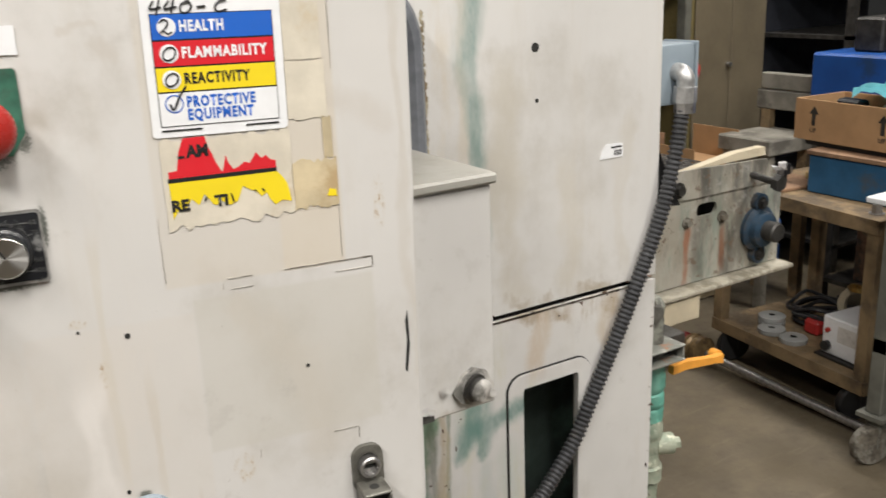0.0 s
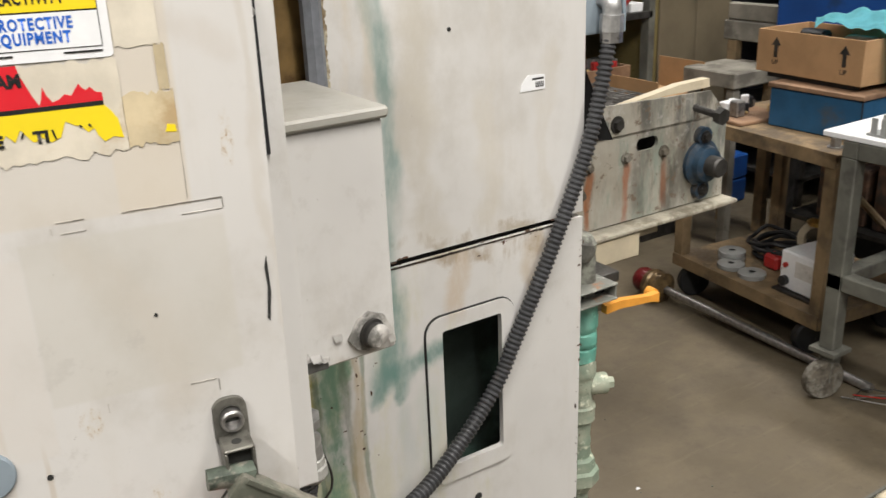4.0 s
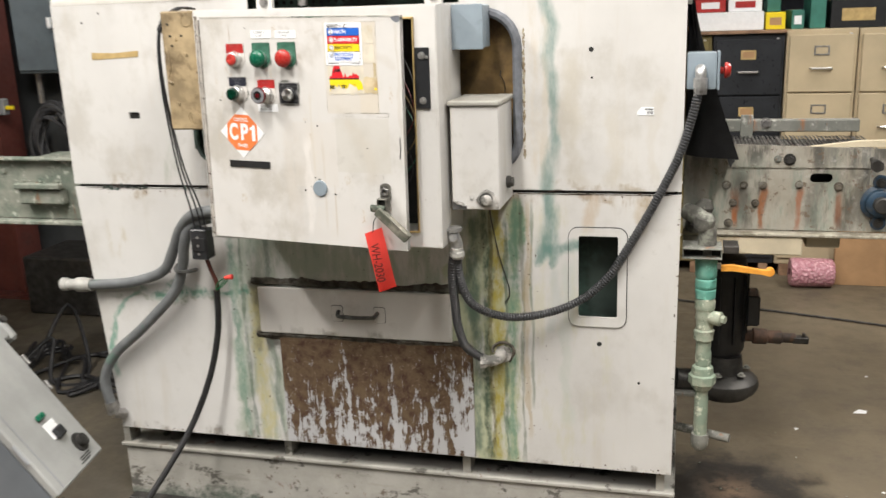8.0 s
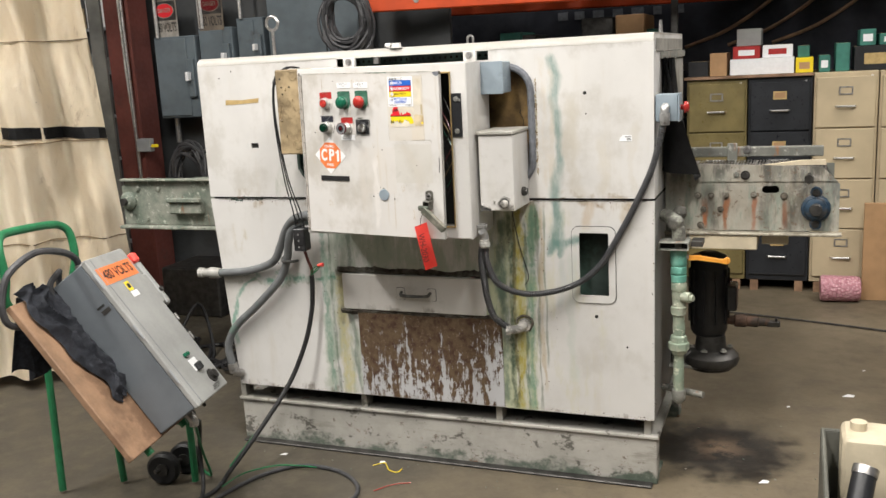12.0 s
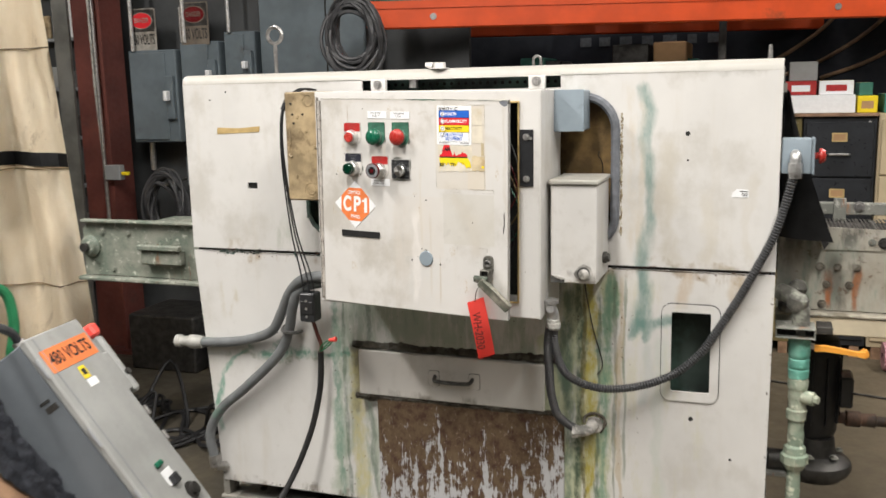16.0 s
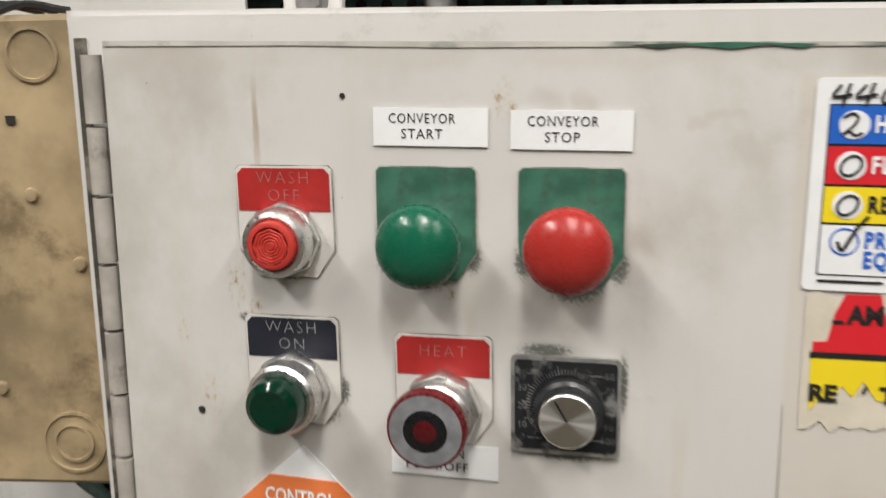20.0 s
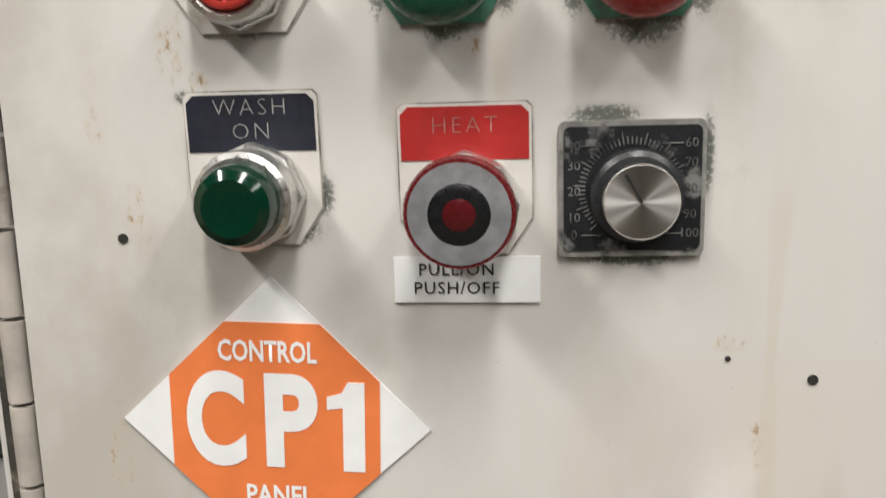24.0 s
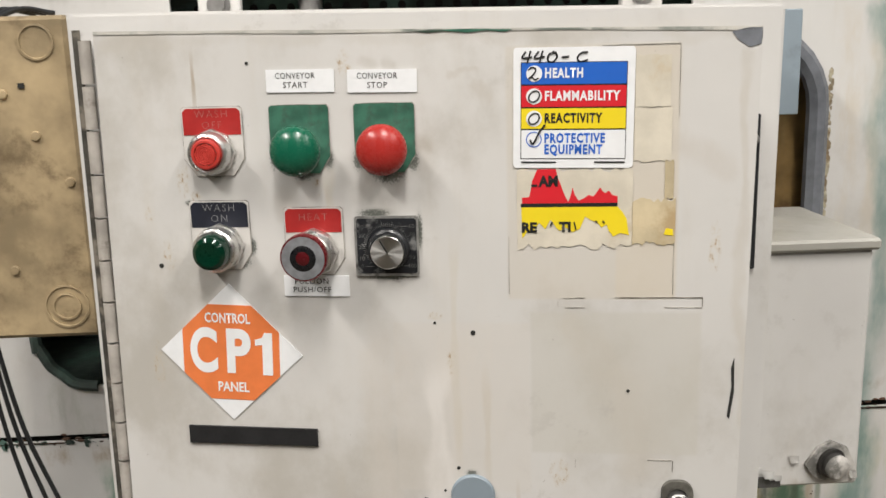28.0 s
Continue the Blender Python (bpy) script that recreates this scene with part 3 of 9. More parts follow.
M["verdigris_dark"] = plain("dark_verdigris", (0.085, 0.105, 0.082), 0.6, 0.2, vary=0.5, scale=70, bump=0.6, dirt=(0.26, 0.24, 0.20), dirt_at=0.55)
M["lever_crust"] = plain("crusted_lever", (0.24, 0.225, 0.185), 0.55, 0.3, vary=0.45, scale=45, bump=0.4, dirt=(0.10, 0.11, 0.085), dirt_at=0.50)
M["dial_black"] = plain("scratched_dial", (0.013, 0.014, 0.017), 0.4, vary=0.3, scale=110, dirt=(0.20, 0.20, 0.195), dirt_at=0.585)
M["sealant_crust"] = plain("stained_sealant", (0.42, 0.38, 0.28), 0.7, vary=0.4, scale=90, dirt=(0.14, 0.09, 0.04), dirt_at=0.47)
M["ring_grey"] = plain("rubbed_grey_ring", (0.19, 0.195, 0.205), 0.35, vary=0.25, scale=90, bump=0.05, dirt=(0.09, 0.085, 0.075), dirt_at=0.62)
M["side_grey"] = plain("grimy_grey_sheet", (0.27, 0.26, 0.235), 0.5, vary=0.3, scale=8, dirt=(0.12, 0.11, 0.095), dirt_at=0.55)
M["dial_rim"] = plain("worn_silver_plate", (0.34, 0.335, 0.32), 0.4, 0.5, vary=0.3, scale=120, dirt=(0.05, 0.05, 0.05), dirt_at=0.58)
M["deep_black"] = plain("deep_black_plastic", (0.008, 0.008, 0.009), 0.3, vary=0.1, scale=40, bump=0.02)
M["paint_crust"] = plain("smeared_paint", (0.50, 0.48, 0.45), 0.5, vary=0.3, scale=50, bump=0.5, dirt=(0.10, 0.10, 0.09), dirt_at=0.52)
M["dark_zinc"] = plain("dull_zinc", (0.13, 0.13, 0.125), 0.5, 0.5, vary=0.4, scale=60)
M["crust"] = plain("dark_pipe_crust", (0.125, 0.12, 0.105), 0.75, vary=0.5, scale=25, bump=0.5, dirt=(0.30, 0.31, 0.26), dirt_at=0.56)
M["cable_dark"] = plain("dark_cable_jacket", (0.055, 0.055, 0.058), 0.5, vary=0.3, scale=30)
M["flange"] = plain("dark_flange_paint", (0.135, 0.135, 0.125), 0.55, vary=0.3, scale=6)
M["green_plate"] = plain("green_enamel_plate", (0.045, 0.14, 0.095), 0.4, vary=0.35, scale=50, dirt=(0.05, 0.055, 0.045), dirt_at=0.56)
M["red_plate"] = plain("red_plate", (0.37, 0.024, 0.022), 0.4, vary=0.15, scale=40, dirt=(0.1, 0.03, 0.02), dirt_at=0.68)
M["black_plate"] = plain("black_plate", (0.018, 0.02, 0.03), 0.4, vary=0.2, scale=40, dirt=(0.16, 0.16, 0.155), dirt_at=0.70)
M["plate_white"] = plain("plate_white", (0.60, 0.58, 0.55), 0.35, vary=0.1, scale=40, dirt=(0.3, 0.26, 0.2))
M["paper"] = plain("white_label", (0.78, 0.79, 0.80), 0.4, vary=0.04, scale=60, bump=0.02)
M["ink"] = plain("black_ink", (0.015, 0.015, 0.015), 0.5, vary=0.1, bump=0)
M["faint"] = plain("engraved_grey", (0.31, 0.305, 0.30), 0.5, vary=0.3, scale=200, bump=0)
M["dial_ink"] = plain("worn_dial_print", (0.17, 0.17, 0.165), 0.5, vary=0.6, scale=120, bump=0, dirt=(0.03, 0.03, 0.032), dirt_at=0.50)
M["faint_red"] = plain("engraved_pink", (0.36, 0.15, 0.13), 0.5, vary=0.3, scale=200, bump=0)
M["lbl_blue"] = plain("label_blue", (0.02, 0.12, 0.52), 0.4, vary=0.05, bump=0.02)
M["lbl_red"] = plain("label_red", (0.62, 0.02, 0.03), 0.4, vary=0.05, bump=0.02)
M["lbl_yellow"] = plain("label_yellow", (0.80, 0.62, 0.02), 0.4, vary=0.05, bump=0.02)
M["lbl_orange"] = plain("label_orange", (0.75, 0.20, 0.06), 0.45, vary=0.06, scale=60, bump=0.02)
M["tape_tan"] = plain("old_masking_tape", (0.46, 0.33, 0.14), 0.6, vary=0.2, scale=30)
M["old_glue"] = plain("torn_paper_glue", (0.55, 0.46, 0.30), 0.7, vary=0.25, scale=20, dirt=(0.40, 0.28, 0.14))
M["old_paper"] = plain("old_label_paper", (0.62, 0.57, 0.47), 0.6, vary=0.12, scale=30, dirt=(0.52, 0.43, 0.30))
M["tag"] = plain("fluorescent_tag", (0.85, 0.09, 0.07), 0.5, vary=0.06, bump=0.02)
M["orange"] = plain("orange_rack_paint", (0.62, 0.075, 0.015), 0.4, vary=0.15, scale=6, dirt=(0.2, 0.05, 0.02), dirt_at=0.68)
M["lever"] = plain("orange_lever", (0.75, 0.33, 0.05), 0.4, vary=0.12, scale=30)
M["truck_green"] = plain("green_truck_paint", (0.02, 0.16, 0.065), 0.35, vary=0.2, scale=30, dirt=(0.08, 0.07, 0.05), dirt_at=0.68)
M["wood"] = plain("board_wood", (0.27, 0.165, 0.10), 0.6, vary=0.35, scale=9, dirt=(0.15, 0.085, 0.05), dirt_at=0.54)
M["cloth_black"] = plain("dark_cloth", (0.042, 0.046, 0.058), 0.8, vary=0.4, scale=60)
M["cab_tan"] = plain("tan_cabinet_paint", (0.50, 0.41, 0.27), 0.42, vary=0.1, scale=5, dirt=(0.32, 0.24, 0.13), dirt_at=0.68)
M["cab_black"] = plain("black_cabinet_paint", (0.022, 0.024, 0.028), 0.35, vary=0.3, scale=7)
M["cab_olive"] = plain("olive_cabinet_paint", (0.185, 0.148, 0.062), 0.34, vary=0.2, scale=7)
M["card"] = plain("cardboard", (0.40, 0.24, 0.12), 0.75, vary=0.12, scale=10)
M["blue"] = plain("blue_paint", (0.014, 0.075, 0.30), 0.4, vary=0.2, scale=6, dirt=(0.02, 0.05, 0.12))
M["blue_dull"] = plain("dull_blue_paint", (0.020, 0.046, 0.078), 0.5, vary=0.4, scale=30, dirt=(0.07, 0.06, 0.05), dirt_at=0.54)
M["box_blue"] = plain("faded_blue_paint", (0.02, 0.09, 0.19), 0.5, vary=0.2, scale=9, dirt=(0.06, 0.07, 0.08), dirt_at=0.64)
M["rag"] = plain("cyan_rag", (0.16, 0.52, 0.60), 0.8, vary=0.15, scale=20)
M["cart_tan"] = plain("worn_tan_steel", (0.24, 0.17, 0.095), 0.55, vary=0.35, scale=9, dirt=(0.09, 0.07, 0.05), dirt_at=0.54)
M["cart_grey"] = plain("worn_grey_steel", (0.135, 0.135, 0.115), 0.5, vary=0.3, scale=9, dirt=(0.06, 0.055, 0.05), dirt_at=0.56)
M["rack_green"] = plain("teal_rack_paint", (0.045, 0.18, 0.14), 0.45, vary=0.25, scale=9)
M["locker_paint"] = plain("dull_locker_paint", (0.155, 0.128, 0.085), 0.45, vary=0.15, scale=5, dirt=(0.10, 0.08, 0.055), dirt_at=0.66)
M["old_bench"] = plain("weathered_bench", (0.25, 0.235, 0.20), 0.65, vary=0.3, scale=9, dirt=(0.11, 0.10, 0.085), dirt_at=0.56)
M["dark_wall"] = plain("dark_clutter_wall", (0.03, 0.033, 0.045), 0.8, vary=0.5, scale=2)
M["column"] = plain("red_oxide_steel", (0.11, 0.032, 0.025), 0.6, vary=0.3, scale=4, dirt=(0.06, 0.03, 0.025), dirt_at=0.58)
M["grey_wall"] = plain("dark_grey_sheet", (0.055, 0.058, 0.060), 0.55, vary=0.25, scale=3, dirt=(0.035, 0.036, 0.038), dirt_at=0.58)


def canvas():
    s = Shader("cream_canvas", 0.8)
    a, b = s.noise(2.5, 7, 0.65, s.stretch(1, 1, 0.6)), s.noise(240, 2)
    wrinkle = s.noise(5, 5, 0.55, s.stretch(1, 1, 0.5), 1.0)
    col = s.mix(s.step(a, 0.35, 0.7), (0.86, 0.775, 0.625), (0.76, 0.65, 0.48))
    col = s.mix(s.mul(s.step(s.noise(5, 9, 0.75, s.stretch(1, 1, 0.5), 0.8), 0.58, 0.68), 0.55), col, (0.36, 0.27, 0.17))
    col = s.mix(s.mul(s.step(s.noise(13, 9, 0.78), 0.64, 0.70), 0.8), col, (0.10, 0.075, 0.05))
    s.colour(col).bump(s.m("ADD", s.mul(wrinkle, 9.0), s.mul(b, 0.3)), 0.4, 0.008)
    return s.mat


def concrete():
    s = Shader("shop_concrete", 0.55)
    a, b, c = s.noise(0.7, 8, 0.65), s.noise(7, 7, 0.7), s.noise(90, 3)
    col = s.mix(s.step(a, 0.35, 0.68), (0.098, 0.079, 0.052), (0.152, 0.124, 0.083))
    col = s.mix(s.mul(s.step(b, 0.52, 0.72), 0.5), col, (0.07, 0.058, 0.043))
    col = s.mix(s.mul(s.step(s.noise(2.6, 8, 0.68, s.stretch(1, 1, 1, (5, 2, 0))), 0.50, 0.66), 0.45), col, (0.185, 0.150, 0.098))
    col = s.mix(s.mul(s.step(s.noise(1.0, 7, 0.66, s.stretch(3, 26, 1, (1, 7, 0))), 0.58, 0.68), 0.35), col, (0.20, 0.165, 0.115))
    col = s.mix(s.mul(s.step(s.noise(38, 6, 0.72), 0.60, 0.68), 0.5), col, (0.055, 0.045, 0.032))
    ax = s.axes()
    # greyer, dirtier floor towards the left, with the hand truck's shade painted in
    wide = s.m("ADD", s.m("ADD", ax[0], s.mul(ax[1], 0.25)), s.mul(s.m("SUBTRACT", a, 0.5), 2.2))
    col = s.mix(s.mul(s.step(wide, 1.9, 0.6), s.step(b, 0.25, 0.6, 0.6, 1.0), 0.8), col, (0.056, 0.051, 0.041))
    dx, dy = s.m("SUBTRACT", ax[0], 2.03), s.m("SUBTRACT", ax[1], 0.42)
    r = s.m("SQRT", s.m("ADD", s.mul(dx, dx), s.mul(dy, dy)))
    r = s.m("ADD", r, s.mul(s.m("SUBTRACT", b, 0.5), 0.5))
    col = s.mix(s.mul(s.step(r, 0.36, 0.18), 0.97), col, (0.014, 0.012, 0.010))
    ring = s.mul(s.step(r, 0.16, 0.02), s.step(b, 0.4, 0.6))
    col = s.mix(s.mul(ring, 0.7), col, (0.25, 0.17, 0.11))
    s.colour(col).rough(s.step(b, 0.3, 0.7, 0.42, 0.68)).bump(s.m("ADD", s.mul(c, 0.4), b), 0.2, 0.003)
    return s.mat


M["canvas"] = canvas()
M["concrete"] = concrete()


def belt_mat():
    s = Shader("wire_belt", 0.45, 0.8)
    s.colour(s.mix(s.step(s.noise(30, 5), 0.35, 0.65), (0.14, 0.13, 0.12), (0.34, 0.33, 0.31)))
    return s.mat


M["belt"] = belt_mat()


# ---------------------------------------------------------------- mesh helpers
WORLD = {}


def thing(name, label, category, base=(0, 0, 0), group="", m=None):
    """An empty at the thing's base; its parts are built in world places unless m, its own pose, is given."""
    ob = new(name)
    ob.empty_display_size = 0.05
    ob.matrix_basis = m if m is not None else Matrix.Translation(base)
    WORLD[ob.name] = (Matrix.Identity(4) if m is not None else Matrix.Translation(base).inverted())
    return tagged(ob, label, category, group)


def finish(bm, name, mats, smooth=35):
    bmesh.ops.recalc_face_normals(bm, faces=bm.faces)
    me = bpy.data.meshes.new(name)
    bm.to_mesh(me)
    bm.free()
    for mt in mats if isinstance(mats, (list, tuple)) else [mats]:
        me.materials.append(M[mt] if isinstance(mt, str) else mt)
    if smooth:
        me.shade_smooth()
        me.set_sharp_from_angle(angle=radians(smooth))
    return me


def part(name, bm, material, parent, label="", smooth=35):
    me = bm if isinstance(bm, bpy.types.Mesh) else finish(bm, name, material, smooth)
    ob = new(name, me)
    ob.parent = parent
    ob.matrix_parent_inverse = WORLD.get(parent.name, Matrix.Identity(4))
    if label:
        ob["label"] = label
    return ob


def solo(name, bm, material, label, category, kind="", group="", smooth=35, m=None):
    ob = new(name, finish(bm, name, material, smooth))
    if m is not None:
        ob.matrix_basis = m
    return tagged(ob, label, category, group, kind)


def faces_mat(faces, mi):
    for f in faces:
        f.material_index = mi


def box(bm, x0, y0, z0, x1, y1, z1, bevel=0.0, mi=0, m=None, seg=1):
    r = bmesh.ops.create_cube(bm, size=1)
    vs = r["verts"]
    for v in vs:
        v.co = Vector((x0 + (v.co.x + 0.5) * (x1 - x0), y0 + (v.co.y + 0.5) * (y1 - y0), z0 + (v.co.z + 0.5) * (z1 - z0)))
    fs = list({f for v in vs for f in v.link_faces})
    if bevel:
        es = list({e for v in vs for e in v.link_edges})
        out = bmesh.ops.bevel(bm, geom=es, offset=bevel, segments=seg, affect="EDGES", profile=0.6)
        vs = list({v for f in out["faces"] for v in f.verts} | {v for f in fs if f.is_valid for v in f.verts})
        fs = list({f for v in vs for f in v.link_faces})
    faces_mat(fs, mi)
    if m is not None:
        bmesh.ops.transform(bm, matrix=m, verts=vs)
    return bm


def B(*a, **k):
    return box(bmesh.new(), *a, **k)


def cyl(bm, p0, p1, r0, r1=None, seg=16, mi=0, caps=True):
    p0, p1 = Vector(p0), Vector(p1)
    d = p1 - p0
    r = bmesh.ops.create_cone(bm, cap_ends=caps, segments=seg, radius1=r0, radius2=r0 if r1 is None else r1, depth=d.length)
    q = d.to_track_quat("Z", "Y").to_matrix().to_4x4()
    bmesh.ops.transform(bm, matrix=Matrix.Translation((p0 + p1) / 2) @ q, verts=r["verts"])
    faces_mat({f for v in r["verts"] for f in v.link_faces}, mi)
    return bm


def C(*a, **k):
    return cyl(bmesh.new(), *a, **k)


def lathe(bm, profile, origin, axis, seg=24, mi=0):
    """Turns a profile of (radius, distance) about the axis from origin."""
    o, ax = Vector(origin), Vector(axis).normalized()
    q = ax.to_track_quat("Z", "Y").to_matrix()
    rings = []
    for r, d in profile:
        rings.append([bm.verts.new(o + q @ Vector((r * math.cos(a), r * math.sin(a), d))) for a in (2 * math.pi * i / seg for i in range(seg))] if r > 1e-6 else [bm.verts.new(o + q @ Vector((0, 0, d)))])
    made = []
    for a, b in zip(rings, rings[1:]):
        for i in range(seg):
            j = (i + 1) % seg
            if len(a) == 1 and len(b) == 1:
                continue
            if len(a) == 1:
                made.append(bm.faces.new((a[0], b[i], b[j])))
            elif len(b) == 1:
                made.append(bm.faces.new((a[i], b[0], a[j])))
            else:
                made.append(bm.faces.new((a[i], b[i], b[j], a[j])))
    faces_mat(made, mi)
    return bm


def smooth_path(points, n=8):
    """A Catmull-Rom curve through the points."""
    ps = [Vector(p) for p in points]
    ps = [2 * ps[0] - ps[1]] + ps + [2 * ps[-1] - ps[-2]]
    out = []
    for i in range(1, len(ps) - 2):
        for k in range(n):
            t = k / n
            a, b, c, d = ps[i - 1 : i + 3]
            out.append(0.5 * (2 * b + (c - a) * t + (2 * a - 5 * b + 4 * c - d) * t * t + (3 * b - 3 * c + d - a) * t * t * t))
    out.append(ps[-2])
    return out


def tube(bm, points, r, seg=10, n=8, ribs=0.0, mi=0, closed_path=False):
    """A round tube along a smooth path; ribs: the pitch of rings pressed into it."""
    path = smooth_path(points, n) if n > 1 else [Vector(p) for p in points]
    if ribs:
        dense, left = [path[0]], ribs / 4
        for a, b in zip(path, path[1:]):
            gone, span = 0.0, (b - a).length
            while span - gone >= left:
                gone += left
                dense.append(a.lerp(b, gone / span))
                left = ribs / 4
            left -= span - gone
        path = dense
    up = Vector((0.13, 0.3, 0.94))
    rings = []
    for i, p in enumerate(path):
        d = (path[min(i + 1, len(path) - 1)] - path[max(i - 1, 0)]).normalized()
        side = d.cross(up)
        side = side.normalized() if side.length > 1e-4 else d.orthogonal().normalized()
        up = side.cross(d).normalized()
        rr = r * (1.0 if not ribs or i % 4 < 2 else 0.80)
        rings.append([bm.verts.new(p + rr * (math.cos(a) * side + math.sin(a) * up)) for a in (2 * math.pi * k / seg for k in range(seg))])
    made = []
    for a, b in zip(rings, rings[1:]):
        made += [bm.faces.new((a[k], a[(k + 1) % seg], b[(k + 1) % seg], b[k])) for k in range(seg)]
    made += [bm.faces.new(rings[0]), bm.faces.new(rings[-1][::-1])]
    faces_mat(made, mi)
    return bm


def T(*a, **k):
    return tube(bmesh.new(), *a, **k)


def round_rect(x0, z0, x1, z1, r, n=5):
    rs = r if isinstance(r, (tuple, list)) else (r,) * 4
    out = []
    for (cx, cz, a0), rr in zip(((x1, z1, 0), (x0, z1, 90), (x0, z0, 180), (x1, z0, 270)), rs):
        sx, sz = (1 if cx == x1 else -1), (1 if cz == z1 else -1)
        for i in range(n + 1):
            a = radians(a0 + 90 * i / n)
            out.append((cx - sx * rr + rr * math.cos(a), cz - sz * rr + rr * math.sin(a)))
    return out


def sheet(bm, outer, holes, y0, y1, mi=0, plane="xz"):
    """A flat plate between y0 and y1 with the outline outer and the given holes; plane: the outline's two axes."""
    def at(p, d):
        return {"xz": (p[0], d, p[1]), "xy": (p[0], p[1], d), "yz": (d, p[0], p[1])}[plane]

    edges, made = [], []
    for loop in [outer, *holes]:
        vs = [bm.verts.new(at(p, y0)) for p in loop]
        edges += [bm.edges.new((vs[i], vs[(i + 1) % len(vs)])) for i in range(len(vs))]
    fs = [g for g in bmesh.ops.triangle_fill(bm, use_beauty=True, use_dissolve=False, edges=edges)["geom"] if isinstance(g, bmesh.types.BMFace)]
    ext = bmesh.ops.extrude_face_region(bm, geom=fs)["geom"]
    shift = Vector(at((0, 0), y1)) - Vector(at((0, 0), y0))
    bmesh.ops.translate(bm, vec=shift, verts=[g for g in ext if isinstance(g, bmesh.types.BMVert)])
    faces_mat(set(fs) | {g for g in ext if isinstance(g, bmesh.types.BMFace)} | {f for e in edges if e.is_valid for f in e.link_faces}, mi)
    return bm


def S(*a, **k):
    return sheet(bmesh.new(), *a, **k)


def letters(name, text, size, m, material, parent=None, align="CENTER", bold=0.0, sx=1.0, spacing=1.0, width=0.0):
    """Words in the built-in font as a thin mesh, drawn in the xz plane of m, readable from -y."""
    cu = bpy.data.curves.new(name, "FONT")
    cu.body, cu.size, cu.align_x, cu.align_y, cu.offset, cu.resolution_u = text, size, align, "CENTER", bold, 2 if size < 0.03 else 8
    cu.space_character = spacing
    tmp = new(name, cu)
    me = bpy.data.meshes.new_from_object(tmp)
    bpy.data.objects.remove(tmp)
    bpy.data.curves.remove(cu)
    if width:
        xs = [v.co.x for v in me.vertices]
        sx = width / max(1e-6, max(xs) - min(xs))
    me.materials.clear()
    me.materials.append(M[material])
    me.transform(m @ pose(0, 0, 0, 90, 0, 0) @ Matrix.Diagonal((sx, 1, 1, 1)))
    return part(name, me, material, parent)


def hexbolt(bm, p, axis, r=0.009, h=0.007, mi=0, washer=True):
    ax = Vector(axis).normalized()
    p = Vector(p)
    if washer:
        cyl(bm, p, p + ax * 0.0025, r * 1.5, seg=14, mi=mi)
    cyl(bm, p + ax * 0.002, p + ax * (0.002 + h), r, r * 0.93, seg=6, mi=mi)
    return bm


def roughen(bm, amp, scale=40.0, seed=0.0):
    """Pushes the surface in and out like crust or scale."""
    bm.normal_update()
    for v in bm.verts:
        k = noise.noise((v.co.x * scale + seed, v.co.y * scale, v.co.z * scale)) + 0.5 * noise.noise((v.co.x * scale * 2.7, v.co.y * scale * 2.7 + seed, v.co.z * scale * 2.7))
        v.co += v.normal * amp * k
    return bm


def turned_crust(profile, origin, axis, amp=0.0022, seg=22, step=0.006, seed=0.0):
    """A turned shape with extra rings, its surface crusted."""
    fine = [profile[0]]
    for (r0, d0), (r1, d1) in zip(profile, profile[1:]):
        n = max(1, int(math.hypot(r1 - r0, d1 - d0) / step))
        fine += [(r0 + (r1 - r0) * i / n, d0 + (d1 - d0) * i / n) for i in range(1, n + 1)]
    return roughen(lathe(bmesh.new(), fine, origin, axis, seg), amp, 45.0, seed)


def strokes(name, lines, y, r, material, parent):
    """Hand-drawn strokes in the xz plane at depth y."""
    bm = bmesh.new()
    for line in lines:
        tube(bm, [(x, y, z) for x, z in line], r, n=4, seg=5)
    return part(name, bm, material, parent)


# ---------------------------------------------------------------- room
bm = bmesh.new()
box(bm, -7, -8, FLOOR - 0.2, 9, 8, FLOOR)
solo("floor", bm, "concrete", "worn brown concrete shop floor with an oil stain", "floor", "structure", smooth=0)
for wname, a in (("wall_north", (-7, 7.8, FLOOR, 9, 8, CEILING)), ("wall_south", (-7, -8, FLOOR, 9, -7.8, CEILING)),
                 ("wall_west", (-7, -7.8, FLOOR, -6.8, 7.8, CEILING)), ("wall_east", (8.8, -7.8, FLOOR, 9, 7.8, CEILING))):
    solo(wname, B(*a), "grey_wall" if wname != "wall_north" else "dark_wall", "plain shop wall", "wall", "structure", smooth=0)
solo("ceiling", B(-7, -8, CEILING, 9, 8, CEILING + 0.2), "grey_wall", "plain shop ceiling", "ceiling", "structure", smooth=0)
s = Shader("tube_glass", 0.4)
s.colour((0.9, 0.9, 0.88))
s.b.inputs["Emission Color"].default_value = (1.0, 0.95, 0.88, 1)
s.b.inputs["Emission Strength"].default_value = 3.0
M["tube"] = s.mat
first = None
for lx, ly, lw in LAMPS:
    if first is None:
        first = thing("ceiling_light", "white twin-tube ceiling light fixture", "light", (lx, ly, CEILING), "ceiling lights")
        part("fixture_body", B(lx - 0.14, ly - 1.15, CEILING - 0.08, lx + 0.14, ly + 1.15, CEILING - 0.002, bevel=0.01), "grey_lid", first)
        for dx in (-0.07, 0.07):
            part("tube", C((lx + dx, ly - 1.1, CEILING - 0.11), (lx + dx, ly + 1.1, CEILING - 0.11), 0.018, seg=10), "tube", first)
    else:
        copy_thing(first, Matrix.Translation((lx, ly, CEILING)))


